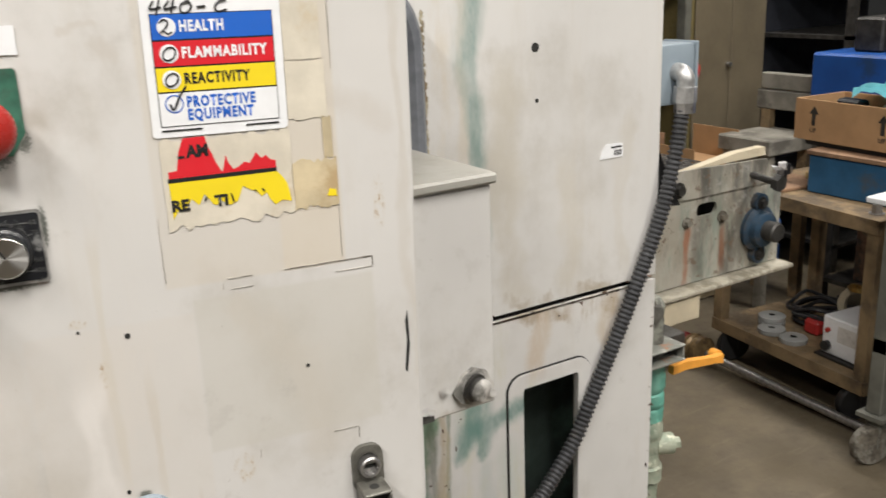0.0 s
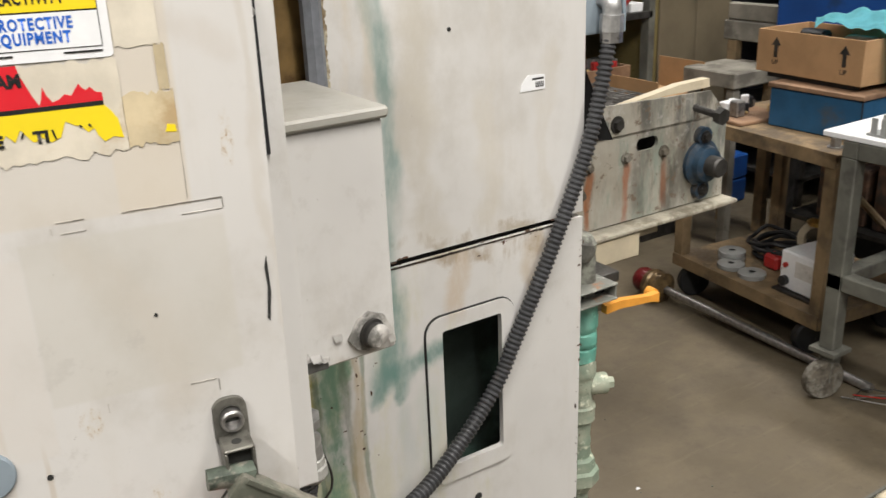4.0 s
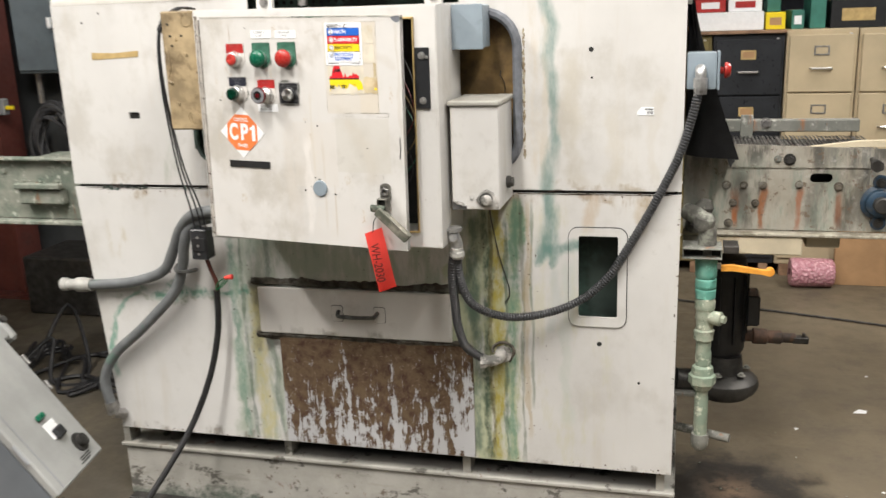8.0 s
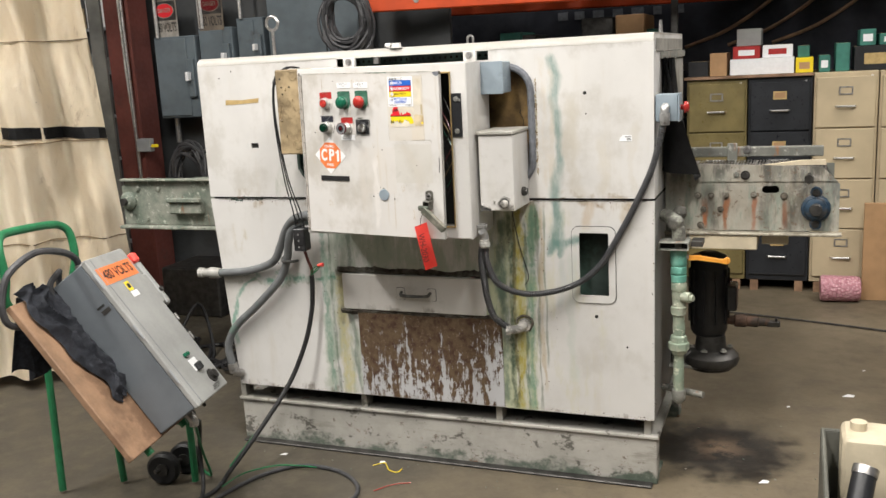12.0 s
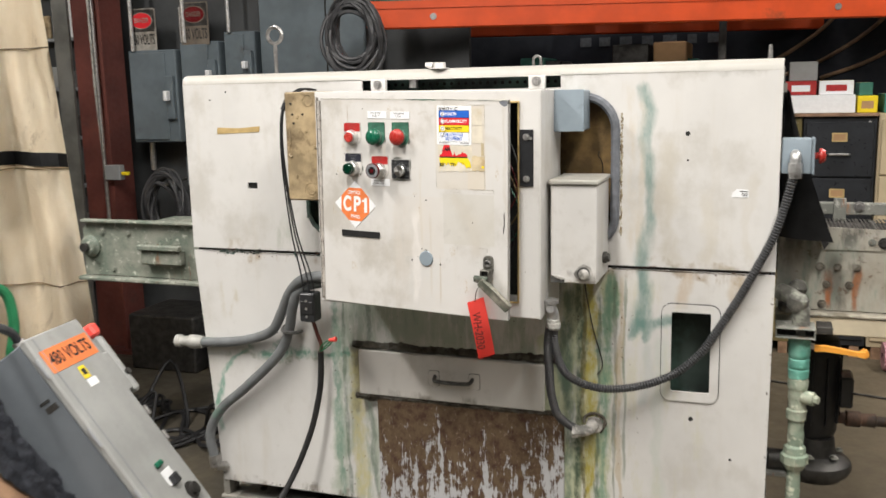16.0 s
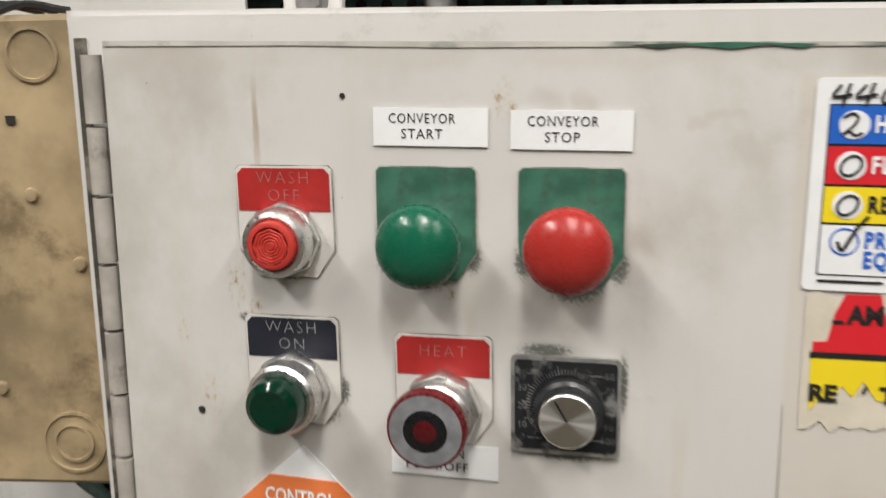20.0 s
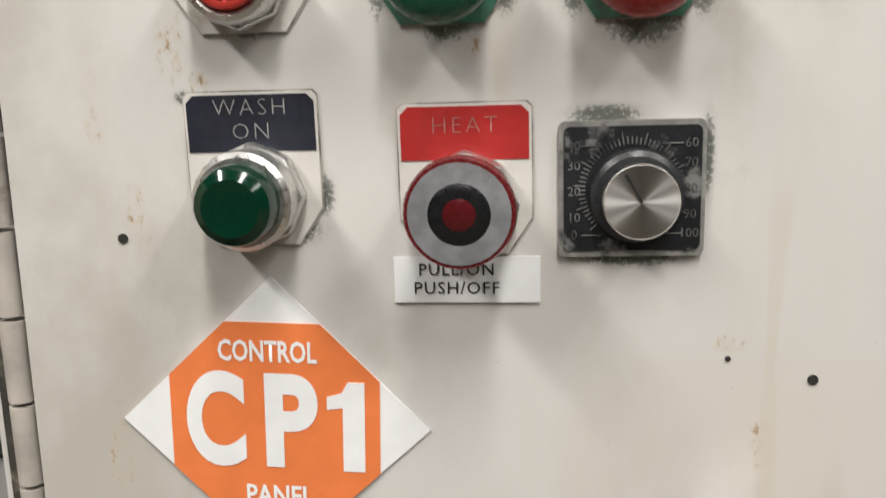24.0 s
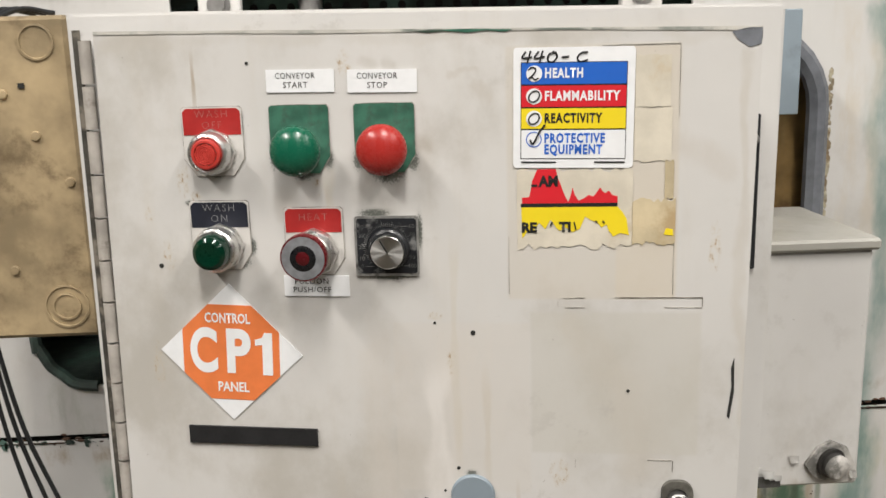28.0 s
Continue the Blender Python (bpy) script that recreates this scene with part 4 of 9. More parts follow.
# ---------------------------------------------------------------- parts washer
R, L, D = 1.835, 0.0, 0.80           # right and left edges, depth
SPLIT, TOP, BOT = 1.03, 1.60, 0.215
washer = thing("parts_washer", "white enamelled conveyor parts washer with rust and green stains", "parts washer", (0.9, 0.4, FLOOR))

# upper hood: front plate with the big service opening and the slot above the control cabinet
hole = round_rect(0.44, 1.10, 1.405, 1.51, (0.09, 0.09, 0.07, 0.07), 7)
slot = [(0.64, 1.537), (1.25, 1.537), (1.25, 1.572), (0.64, 1.572)]
label_slot = [(0.222, 1.236), (0.258, 1.236), (0.258, 1.256), (0.222, 1.256)]
hood = part("hood_front", S([(L, SPLIT + 0.006), (R, SPLIT + 0.006), (R, TOP - 0.03), (L, TOP - 0.03)], [hole, slot, label_slot], 0.0, 0.006), "hood", washer)
bm = bmesh.new()
prof = [(0.0, TOP - 0.03)] + [(0.03 - 0.03 * math.cos(radians(a)), TOP - 0.03 + 0.03 * math.sin(radians(a))) for a in (22, 45, 68, 90)] + [(D, TOP)]
for (y0, z0), (y1, z1) in zip(prof, prof[1:]):
    vs = [bm.verts.new(p) for p in ((L, y0, z0), (R, y0, z0), (R, y1, z1), (L, y1, z1))]
    bm.faces.new(vs)
bmesh.ops.remove_doubles(bm, verts=bm.verts, dist=1e-5)
bmesh.ops.solidify(bm, geom=bm.faces[:], thickness=0.005)
part("hood_roof", bm, "roof", washer, smooth=60)
door_hole = [(0.20, 1.10), (0.76, 1.10), (0.76, 1.42), (0.20, 1.42)]
out = [(0.007, SPLIT + 0.006), (D, SPLIT + 0.006), (D, TOP - 0.006), (0.03, TOP - 0.006), (0.012, TOP - 0.014), (0.007, TOP - 0.03)]
part("hood_side", S(out, [door_hole], R - 0.006, R - 0.0005, plane="yz"), "hood", washer)
part("hood_side", S(out, [door_hole], L + 0.0005, L + 0.006, plane="yz"), "hood", washer)
part("hood_back", B(L + 0.007, D - 0.006, SPLIT + 0.006, R - 0.007, D - 0.001, TOP - 0.008), "hood", washer)
part("inner_panel", B(0.72, 0.045, 1.06, 1.45, 0.055, 1.53), "brown_board", washer, "stained brown insulation board")
part("inner_wire", T([(1.352, 0.042, 1.355), (1.350, 0.038, 1.343), (1.356, 0.036, 1.335), (1.362, 0.038, 1.32), (1.362, 0.040, 1.29)], 0.0011, seg=5), "black", washer)
part("inner_wall", B(0.10, 0.34, 1.05, 1.70, 0.345, 1.55), "inside", washer, "green-stained inner wall with shade in its near-black colour")
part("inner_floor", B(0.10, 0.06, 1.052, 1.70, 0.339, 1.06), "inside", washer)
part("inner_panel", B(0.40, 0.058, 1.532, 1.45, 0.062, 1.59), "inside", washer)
for i in range(26):
    part("strip_hole", C((0.66 + i * 0.0225, 0.0575, 1.555), (0.66 + i * 0.0225, 0.0555, 1.555), 0.005, seg=10), "gap", washer)
loop = round_rect(0.44, 1.10, 1.405, 1.51, (0.09, 0.09, 0.07, 0.07), 7)
ring = [(x, -0.004, z) for x, z in loop if x > 0.9]
k = next(i for i, p in enumerate(ring) if p[2] < 1.3)
ring = [(0.95, -0.004, 1.10)] + ring[k:] + ring[:k] + [(0.95, -0.004, 1.51)]
part("edge_trim", T(ring, 0.013, n=1, seg=8), "gasket", washer, "grey rubber edge trim")
moss = random.Random(41)
left = sorted([p for p in loop if p[0] < 0.62], key=lambda p: p[1])
part("moss_crust", T([(x + moss.uniform(-0.004, 0.004), 0.0, z) for x, z in left], 0.007, n=2, seg=7), "inside", washer, "dark green crust round the opening")
bm = bmesh.new()
for i in range(46):
    x = moss.choice((moss.gauss(0.16, 0.05), moss.gauss(0.5, 0.06), moss.gauss(1.50, 0.06), moss.gauss(1.78, 0.03)))
    r2 = bmesh.ops.create_icosphere(bm, subdivisions=1, radius=moss.uniform(0.001, 0.003))
    bmesh.ops.transform(bm, matrix=Matrix.Translation((min(1.82, max(0.02, x)), 0.0, SPLIT + moss.uniform(-0.006, 0.008))) @ Matrix.Diagonal((2.2, 0.6, 0.8, 1)), verts=r2["verts"])
tagged(part("seam_crust", bm, "rust_brown", washer, "rust crust along the split line"), kind="stuff")
for bx in (0.70, 1.185):
    br = part("mount_bracket", B(bx - 0.024, -0.018, 1.532, bx + 0.024, -0.001, 1.572, bevel=0.002), "box_white", washer)
    part("bolt", hexbolt(bmesh.new(), (bx, -0.018, 1.556), (0, -1, 0), 0.009), "steel", br)
part("pipe_stub", C((0.80, 0.02, 1.545), (0.80, 0.02, 1.585), 0.014, seg=14), "steel", washer)

# lower tank: its left edge leans inward to the foot
tank_out = [(0.058, BOT), (R - 0.005, BOT), (R, SPLIT - 0.003), (L, SPLIT - 0.003)]
win = round_rect(1.566, 0.679, 1.674, 0.912, 0.006, 3)
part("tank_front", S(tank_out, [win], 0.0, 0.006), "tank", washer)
bm = bmesh.new()
for pts in (((L, 0.007, SPLIT - 0.003), (L, D, SPLIT - 0.003), (0.058, D, BOT), (0.058, 0.007, BOT)),
            ((R, 0.007, SPLIT - 0.003), (R, D, SPLIT - 0.003), (R - 0.005, D, BOT), (R - 0.005, 0.007, BOT)),
            ((0.058, D, BOT), (R - 0.005, D, BOT), (R, D, SPLIT - 0.003), (L, D, SPLIT - 0.003)),
            ((0.058, 0.007, BOT), (R - 0.005, 0.007, BOT), (R - 0.005, D, BOT), (0.058, D, BOT))):
    bm.faces.new([bm.verts.new(p) for p in pts])
bmesh.ops.solidify(bm, geom=bm.faces[:], thickness=0.004)
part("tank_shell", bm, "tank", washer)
part("split_seal", B(L + 0.01, 0.012, SPLIT - 0.02, R - 0.01, D - 0.01, SPLIT + 0.02), "gap", washer, "dark rubber seal in the split line")
part("window_back", B(1.50, 0.10, 0.60, 1.75, 0.11, 1.0), "inside", washer, "green-stained inner wall, painted near-black as shade")
part("window_flange", S(round_rect(1.540, 0.652, 1.697, 0.934, 0.026), [round_rect(1.567, 0.680, 1.673, 0.911, 0.005, 3)], -0.005, -0.0005), "tank", washer, "white rounded window flange")
bm = bmesh.new()
rr = round_rect(1.540, 0.652, 1.697, 0.934, 0.026)
tube(bm, [(x, -0.001, z) for x, z in rr + rr[:1]], 0.0022, n=1, seg=6)
part("flange_seam", bm, "gap", washer)

# hatch with a pull handle, and the rusted plate below it
hatch = part("hatch", B(0.597, -0.012, 0.582, 1.203, -0.001, 0.728, bevel=0.003), "panel", washer, "white hatch panel with dirty edges")
for hx in (0.853, 0.985):
    part("plate_seam", S(round_rect(hx - 0.0185, 0.6305, hx + 0.0185, 0.6815, 0.007), [], -0.0128, -0.0122), "gap", hatch)
    part("handle_plate", S(round_rect(hx - 0.017, 0.632, hx + 0.017, 0.680, 0.006), [], -0.0155, -0.0125), "panel", hatch)
part("pull_handle", T([(0.858, -0.016, 0.664), (0.862, -0.034, 0.657), (0.876, -0.040, 0.6555), (0.919, -0.041, 0.6545), (0.962, -0.040, 0.6555), (0.976, -0.034, 0.657), (0.980, -0.016, 0.664)], 0.0060, n=6), "dark_zinc", hatch, "dull steel pull handle")
part("rust_plate", B(0.655, -0.006, BOT + 0.003, 1.262, -0.001, 0.575, bevel=0.002), "rust_plate", washer, "heavily rusted plate with flaking white paint")
rng = random.Random(5)


def crust_band(x0, x1, z, up, down, seed, proud=0.007):
    """A ragged band of dried grime along a level edge, thick in the middle and thin at its rims."""
    bm = bmesh.new()
    n = int((x1 - x0) / 0.006)
    rows = []
    for i in range(n + 1):
        x = x0 + (x1 - x0) * i / n
        k = 0.35 + 1.3 * max(0.0, 0.5 + 0.9 * noise.noise((x * 9, seed, 0))) * (0.75 + 0.5 * noise.noise((x * 60, seed, 4)))
        m = 0.35 + 1.3 * max(0.0, 0.5 + 0.9 * noise.noise((x * 8, seed + 9, 0))) * (0.75 + 0.5 * noise.noise((x * 55, seed, 8)))
        zz = z + 0.16 * proud * noise.noise((x * 30, seed, 2))
        rows.append([bm.verts.new(p) for p in ((x, -0.0006, zz - down * m), (x, -proud * (1 + 0.4 * k), zz), (x, -0.0006, zz + up * k))])
    for a, c in zip(rows, rows[1:]):
        bm.faces.new((a[0], c[0], c[1], a[1]))
        bm.faces.new((a[1], c[1], c[2], a[2]))
    bmesh.ops.solidify(bm, geom=bm.faces[:], thickness=0.0005)
    return bm


for band in ((0.575, 1.240, 0.738, 0.020, 0.008, 1.0), (0.580, 1.240, 0.574, 0.012, 0.020, 5.0), (0.63, 0.80, 0.590, 0.016, 0.016, 8.0)):
    tagged(part("grime_crust", crust_band(*band), "hatch_crust", washer, "ragged dark grime along the hatch edge"), kind="stuff")
for band in ((0.04, 0.46, SPLIT - 0.0036, 0.0005, 0.0014, 2.0), (1.40, 1.81, SPLIT - 0.0036, 0.0006, 0.0020, 3.0)):
    tagged(part("seam_rust", crust_band(*band, proud=0.0016), "rust_brown", washer, "thin rust lip under the split line"), kind="stuff")

# weld beads and small holes on the front
bm = bmesh.new()
for i in range(150):
    p = (1.4195 + 0.004 * rng.random(), 0.0, 1.12 + 0.34 * rng.random())
    r2 = bmesh.ops.create_icosphere(bm, subdivisions=1, radius=0.0014 + 0.0026 * rng.random() ** 2)
    bmesh.ops.transform(bm, matrix=Matrix.Translation(p) @ Matrix.Diagonal((1, 0.5, 1.8, 1)), verts=r2["verts"])
tagged(part("weld_bead", bm, "sealant_crust", washer, "lumpy sealant beside the opening"), kind="stuff")
for hx, hz, hr in ((1.598, 1.407, 0.0065), (1.60, 1.335, 0.003), (1.735, 0.49, 0.004), (1.625, 0.60, 0.007), (0.30, 0.76, 0.003), (0.33, 0.76, 0.003), (0.10, 1.52, 0.003), (0.16, 1.545, 0.003)):
    part("screw_hole", C((hx, 0.001, hz), (hx, -0.0006, hz), hr, seg=10), "gap", washer)



def edge_chips(name, label, runs, count, seed, material, big=0.005):
    """Bare flakes along edges; runs: (x0, z0, x1, z1, spread, depth)."""
    rg = random.Random(seed)
    bm = bmesh.new()
    for i in range(count):
        x0, z0, x1, z1, spread, y = runs[rg.randrange(len(runs))]
        t = rg.random()
        cx, cz = x0 + (x1 - x0) * t, z0 + (z1 - z0) * t
        cx, cz = (cx + rg.choice((-1, 1)) * spread * rg.random() ** 2, cz) if abs(z1 - z0) > abs(x1 - x0) else (cx, cz + rg.choice((-1, 1)) * spread * rg.random() ** 2)
        r = 0.0008 + big * rg.random() ** 3
        n, lean = 7, rg.uniform(0.5, 1.8)
        vs = [bm.verts.new((cx + lean * r * rg.uniform(0.5, 1.1) * math.cos(2 * math.pi * k / n), y, cz + r / lean * rg.uniform(0.5, 1.1) * math.sin(2 * math.pi * k / n))) for k in range(n)]
        bm.faces.new(vs)
    ext = bmesh.ops.extrude_face_region(bm, geom=bm.faces[:])["geom"]
    bmesh.ops.translate(bm, vec=(0, 0.0005, 0), verts=[g for g in ext if isinstance(g, bmesh.types.BMVert)])
    return tagged(part(name, bm, material, washer, label, smooth=0), kind="stuff")


edge_chips("paint_chip", "bare brown chips along the tank's edges", [(R - 0.004, BOT + 0.02, R - 0.003, 1.01, 0.006, -0.0008), (0.07, BOT + 0.004, 0.64, BOT + 0.004, 0.010, -0.0008), (1.28, BOT + 0.004, 1.82, BOT + 0.004, 0.010, -0.0008), (0.01, SPLIT - 0.010, 1.82, SPLIT - 0.010, 0.010, -0.0008)], 190, 71, "rust_brown", 0.003)
edge_chips("paint_chip", "dark flecks on the green-stained wall", [(1.30, 0.24, 1.31, 0.98, 0.09, -0.0008), (1.43, 0.30, 1.43, 0.98, 0.05, -0.0008), (0.56, 0.24, 0.57, 0.97, 0.07, -0.0008), (0.60, 0.84, 1.25, 0.84, 0.09, -0.0008)], 170, 72, "rust_brown", 0.0022)
edge_chips("moss_patch", "green moss along the split line", [(0.10, SPLIT - 0.004, 0.26, SPLIT - 0.004, 0.008, -0.0012), (0.38, SPLIT - 0.004, 0.60, SPLIT - 0.004, 0.010, -0.0012)], 120, 73, "inside", 0.007)

# skid
skid = part("skid_front", B(0.035, 0.03, FLOOR, 1.835, 0.09, 0.13, bevel=0.004), "base", washer, "stained grey steel skid channel")
part("skid_back", B(0.035, 0.70, FLOOR, 1.835, 0.78, 0.13, bevel=0.004), "base", washer)
part("skid_deck", B(0.025, 0.02, 0.131, 1.842, 0.79, 0.145, bevel=0.003), "base", washer)
for px in (0.045, 0.635, 1.225, 1.80):
    part("skid_post", B(px - 0.012, 0.03, 0.146, px + 0.012, 0.09, BOT - 0.001), "base", washer)
    part("skid_post", B(px - 0.012, 0.70, 0.146, px + 0.012, 0.76, BOT - 0.001), "base", washer)
# near-black block added under the tank to read as shade
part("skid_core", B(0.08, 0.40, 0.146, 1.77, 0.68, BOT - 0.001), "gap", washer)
for px in (0.08, 1.78):
    part("foot_plate", B(px - 0.05, 0.095, FLOOR, px + 0.05, 0.22, FLOOR + 0.012, bevel=0.002), "base", washer)
part("floor_rail", B(0.05, -0.012, FLOOR, 1.82, 0.028, FLOOR + 0.010, bevel=0.003), "dark_steel", washer)

# roof fittings
eye = part("lifting_eye", C((0.052, 0.521, TOP), (0.052, 0.521, TOP + 0.118), 0.007, seg=10), "steel", washer, "steel lifting eye bolt")
bm = bmesh.new()
tube(bm, [(0.052 + 0.03 * math.cos(a), 0.521, TOP + 0.15 + 0.03 * math.sin(a)) for a in (2 * math.pi * i / 18 for i in range(19))], 0.007, n=1, seg=8)
part("eye_ring", bm, "steel", eye)
e2 = part("lifting_eye", C((1.80, 0.42, TOP), (1.80, 0.42, TOP + 0.05), 0.009, 0.005, seg=10), "steel", washer)
bm = bmesh.new()
hexbolt(bm, (0.885, 0.02, TOP - 0.001), (0, 0, 1), 0.018, 0.016)
cyl(bm, (0.862, 0.02, TOP + 0.006), (0.84, 0.02, TOP + 0.012), 0.012, 0.006, seg=10)
part("roof_bolt", bm, "box_white", washer)
bm = bmesh.new()
tube(bm, [(1.165, 0.03, TOP), (1.165, 0.03, TOP + 0.02), (1.175, 0.03, TOP + 0.027), (1.185, 0.03, TOP + 0.02), (1.185, 0.03, TOP)], 0.004, n=4, seg=8)
part("roof_hook", bm, "steel", washer)

# stickers on the hood
part("tape_strip", S([(0.12, 1.412), (0.276, 1.418), (0.279, 1.436), (0.20, 1.430), (0.122, 1.433)], [], -0.0012, -0.0004), "tape_tan", washer, "strip of old masking tape")
part("asset_label", S([(1.715, 1.2365), (1.760, 1.2365), (1.759, 1.257), (1.728, 1.2585), (1.718, 1.248)], [], -0.0012, -0.0004), "paper", washer, "small torn white label")
bm = bmesh.new()
for i in range(7):
    box(bm, 1.742 + i * 0.0022, -0.0016, 1.240, 1.7432 + i * 0.0022, -0.0013, 1.248)
box(bm, 1.736, -0.0016, 1.251, 1.757, -0.0013, 1.2535)
part("label_print", bm, "ink", washer)
part("slot_dark", B(0.218, 0.008, 1.232, 0.262, 0.012, 1.260), "gap", washer)

# rubber curtain at the outlet
for i in range(3):
    bm = bmesh.new()
    y0, w = 0.155 + i * 0.10, 0.112
    cols = []
    for k in range(13):
        t = k / 12
        row = []
        for q in range(7):
            f = q / 6
            x = R + 0.008 + 0.012 * t + (0.125 - 0.018 * i) * t ** 1.5 + 0.007 * math.sin(4 * t + i + 5 * f) - 0.05 * t * abs(f - 0.3)
            row.append(bm.verts.new((x + 0.004 * (i % 2), y0 + (w + 0.04 * t) * f - 0.035 * t, 1.515 - t * (0.435 - 0.012 * math.sin(i * 2 + 3 * f)))))
        cols.append(row)
    for a, b in zip(cols, cols[1:]):
        for q in range(6):
            bm.faces.new((a[q], a[q + 1], b[q + 1], b[q]))
    bmesh.ops.solidify(bm, geom=bm.faces[:], thickness=0.003)
    part("rubber_flap", bm, "black", washer, "black rubber flap hanging over the outlet", smooth=70)
bm = bmesh.new()
cols = []
for k in range(11):
    t = k / 10
    cols.append([bm.verts.new((R + 0.008 + (0.012 + 0.125 * t ** 1.2) * f, 0.165 + 0.010 * math.sin(5 * f + 3 * t) - 0.085 * t * f, 1.512 - t * 0.405)) for f in (0, 0.25, 0.5, 0.75, 1)])
for a, b in zip(cols, cols[1:]):
    for q in range(4):
        bm.faces.new((a[q], a[q + 1], b[q + 1], b[q]))
bmesh.ops.solidify(bm, geom=bm.faces[:], thickness=0.003)
part("rubber_flap", bm, "black", washer, "black rubber side flap spread at the foot", smooth=70)
part("curtain_bar", B(R + 0.001, 0.15, 1.51, R + 0.012, 0.79, 1.535), "conv", washer)
part("side_sheet", B(R + 0.0008, 0.47, 1.125, R + 0.004, 0.79, 1.508, bevel=0.001), "side_grey", washer, "grimy grey sheet beside the outlet flaps")
part("sheet_rib", B(R + 0.0045, 0.462, 1.125, R + 0.016, 0.478, 1.508, bevel=0.002), "side_grey", washer)
part("side_bracket", B(R + 0.0008, 0.05, 1.536, R + 0.004, 0.77, 1.58, bevel=0.001), "side_grey", washer)

# emergency stop on the hood's corner
stop = thing("emergency_stop", "blue-grey emergency stop box with a red mushroom button", "emergency stop", (1.88, 0.04, 1.30))
part("box_body", B(1.838, 0.006, 1.300, 1.912, 0.075, 1.392, bevel=0.006, seg=2), "grey_box", stop)
part("box_lid", B(1.9125, 0.004, 1.298, 1.919, 0.077, 1.394, bevel=0.002), "grey_box", stop)
part("mushroom_button", lathe(bmesh.new(), [(0.009, 0), (0.009, 0.010), (0.0195, 0.012), (0.0205, 0.018), (0.016, 0.026), (0.008, 0.0285), (0, 0.029)], (1.919, 0.04, 1.345), (1, 0, 0)), "red", stop, "red mushroom button")
el = T([(1.872, 0.012, 1.350), (1.872, -0.004, 1.350), (1.872, -0.013, 1.342), (1.872, -0.014, 1.328)], 0.014, n=6, seg=12)
cyl(el, (1.872, -0.014, 1.330), (1.872, -0.013, 1.306), 0.0175, seg=8)
part("elbow_fitting", el, "galv", stop, "galvanised elbow fitting")

hose = thing("flexible_conduit", "dark grey ribbed flexible conduit draped across the washer", "conduit", (1.5, -0.07, 0.7))
part("hose", T([(1.872, -0.013, 1.308), (1.866, -0.014, 1.283), (1.853, -0.015, 1.225), (1.825, -0.016, 1.132), (1.769, -0.016, 1.012), (1.727, -0.016, 0.932), (1.686, -0.017, 0.860), (1.650, -0.02, 0.803), (1.581, -0.03, 0.740), (1.49, -0.062, 0.706), (1.384, -0.10, 0.702), (1.298, -0.135, 0.745), (1.270, -0.165, 0.83), (1.272, -0.185, 0.905)], 0.0122, seg=14, n=8, ribs=0.0078), "conduit", hose)
for fz in (1.300, 0.897):
    px, py = (1.8725, -0.0133) if fz > 1 else (1.2715, -0.1845)
    part("ferrule", C((px, py, fz - 0.010), (px, py, fz + 0.010), 0.0165, seg=8), "steel", hose)
hose2 = thing("flexible_conduit", "short dark ribbed conduit from the cabinet to the tank wall", "conduit", (1.28, -0.1, 0.6))
part("hose", T([(1.262, -0.185, 0.905), (1.252, -0.175, 0.84), (1.249, -0.14, 0.74), (1.247, -0.11, 0.675), (1.258, -0.08, 0.605), (1.285, -0.05, 0.565), (1.31, -0.03, 0.545)], 0.0125, seg=14, n=8, ribs=0.0078), "conduit", hose2)
bm = T([(1.30, -0.045, 0.545), (1.325, -0.035, 0.545), (1.342, -0.02, 0.548), (1.352, 0.0, 0.555)], 0.0165, n=5, seg=14)
cyl(bm, (1.293, -0.046, 0.5445), (1.309, -0.042, 0.5445), 0.0205, seg=8)
cyl(bm, (1.352, -0.007, 0.555), (1.352, 0.0, 0.555), 0.026, seg=8)
part("wall_fitting", roughen(bm, 0.0018, 70.0), "paint_crust", hose2, "galvanised elbow fitting crusted with paint")
bm = bmesh.new()
tube(bm, [(1.352 + (0.030 + 0.004 * math.sin(3 * a)) * math.cos(a), -0.002, 0.558 + 0.032 * math.sin(a)) for a in (math.pi * i / 10 for i in range(-3, 11))], 0.005, n=1, seg=6)
part("sealant", roughen(bm, 0.002, 60.0), "hatch_crust", hose2, "dark sealant round the fitting")

# thin wire against the stained wall
wire = thing("loose_wire", "thin dark wire hanging against the stained tank wall", "wire", (1.39, 0, 0.75))
part("strand", T([(1.322, -0.020, 1.018), (1.326, -0.012, 0.96), (1.336, -0.008, 0.90), (1.346, -0.006, 0.85), (1.360, -0.006, 0.80), (1.373, -0.006, 0.755), (1.372, -0.006, 0.728), (1.360, -0.006, 0.712)], 0.0018, seg=6), "dark_steel", wire)

# ---------------------------------------------------------------- left conduits
grey1 = thing("grey_conduit", "smooth grey liquid-tight conduit running to the tank's side nozzle", "conduit", (0.3, -0.05, 0.85))
part("hose", T([(0.62, -0.10, 0.987), (0.56, -0.115, 0.987), (0.47, -0.105, 0.972), (0.405, -0.08, 0.925), (0.355, -0.055, 0.850), (0.30, -0.035, 0.775), (0.20, -0.025, 0.735), (0.10, -0.022, 0.719), (0.0, -0.02, 0.712)], 0.0165, seg=12), "liquid", grey1)
bm = lathe(bmesh.new(), [(0, -0.03), (0.021, -0.03), (0.024, 0.0), (0.024, 0.02), (0.018, 0.03), (0.018, 0.055), (0.022, 0.058), (0.022, 0.075), (0, 0.076)], (-0.005, -0.02, 0.712), (-1, 0, -0.02), seg=12)
part("nozzle", bm, "old_white", grey1, "greyed white pipe nozzle")
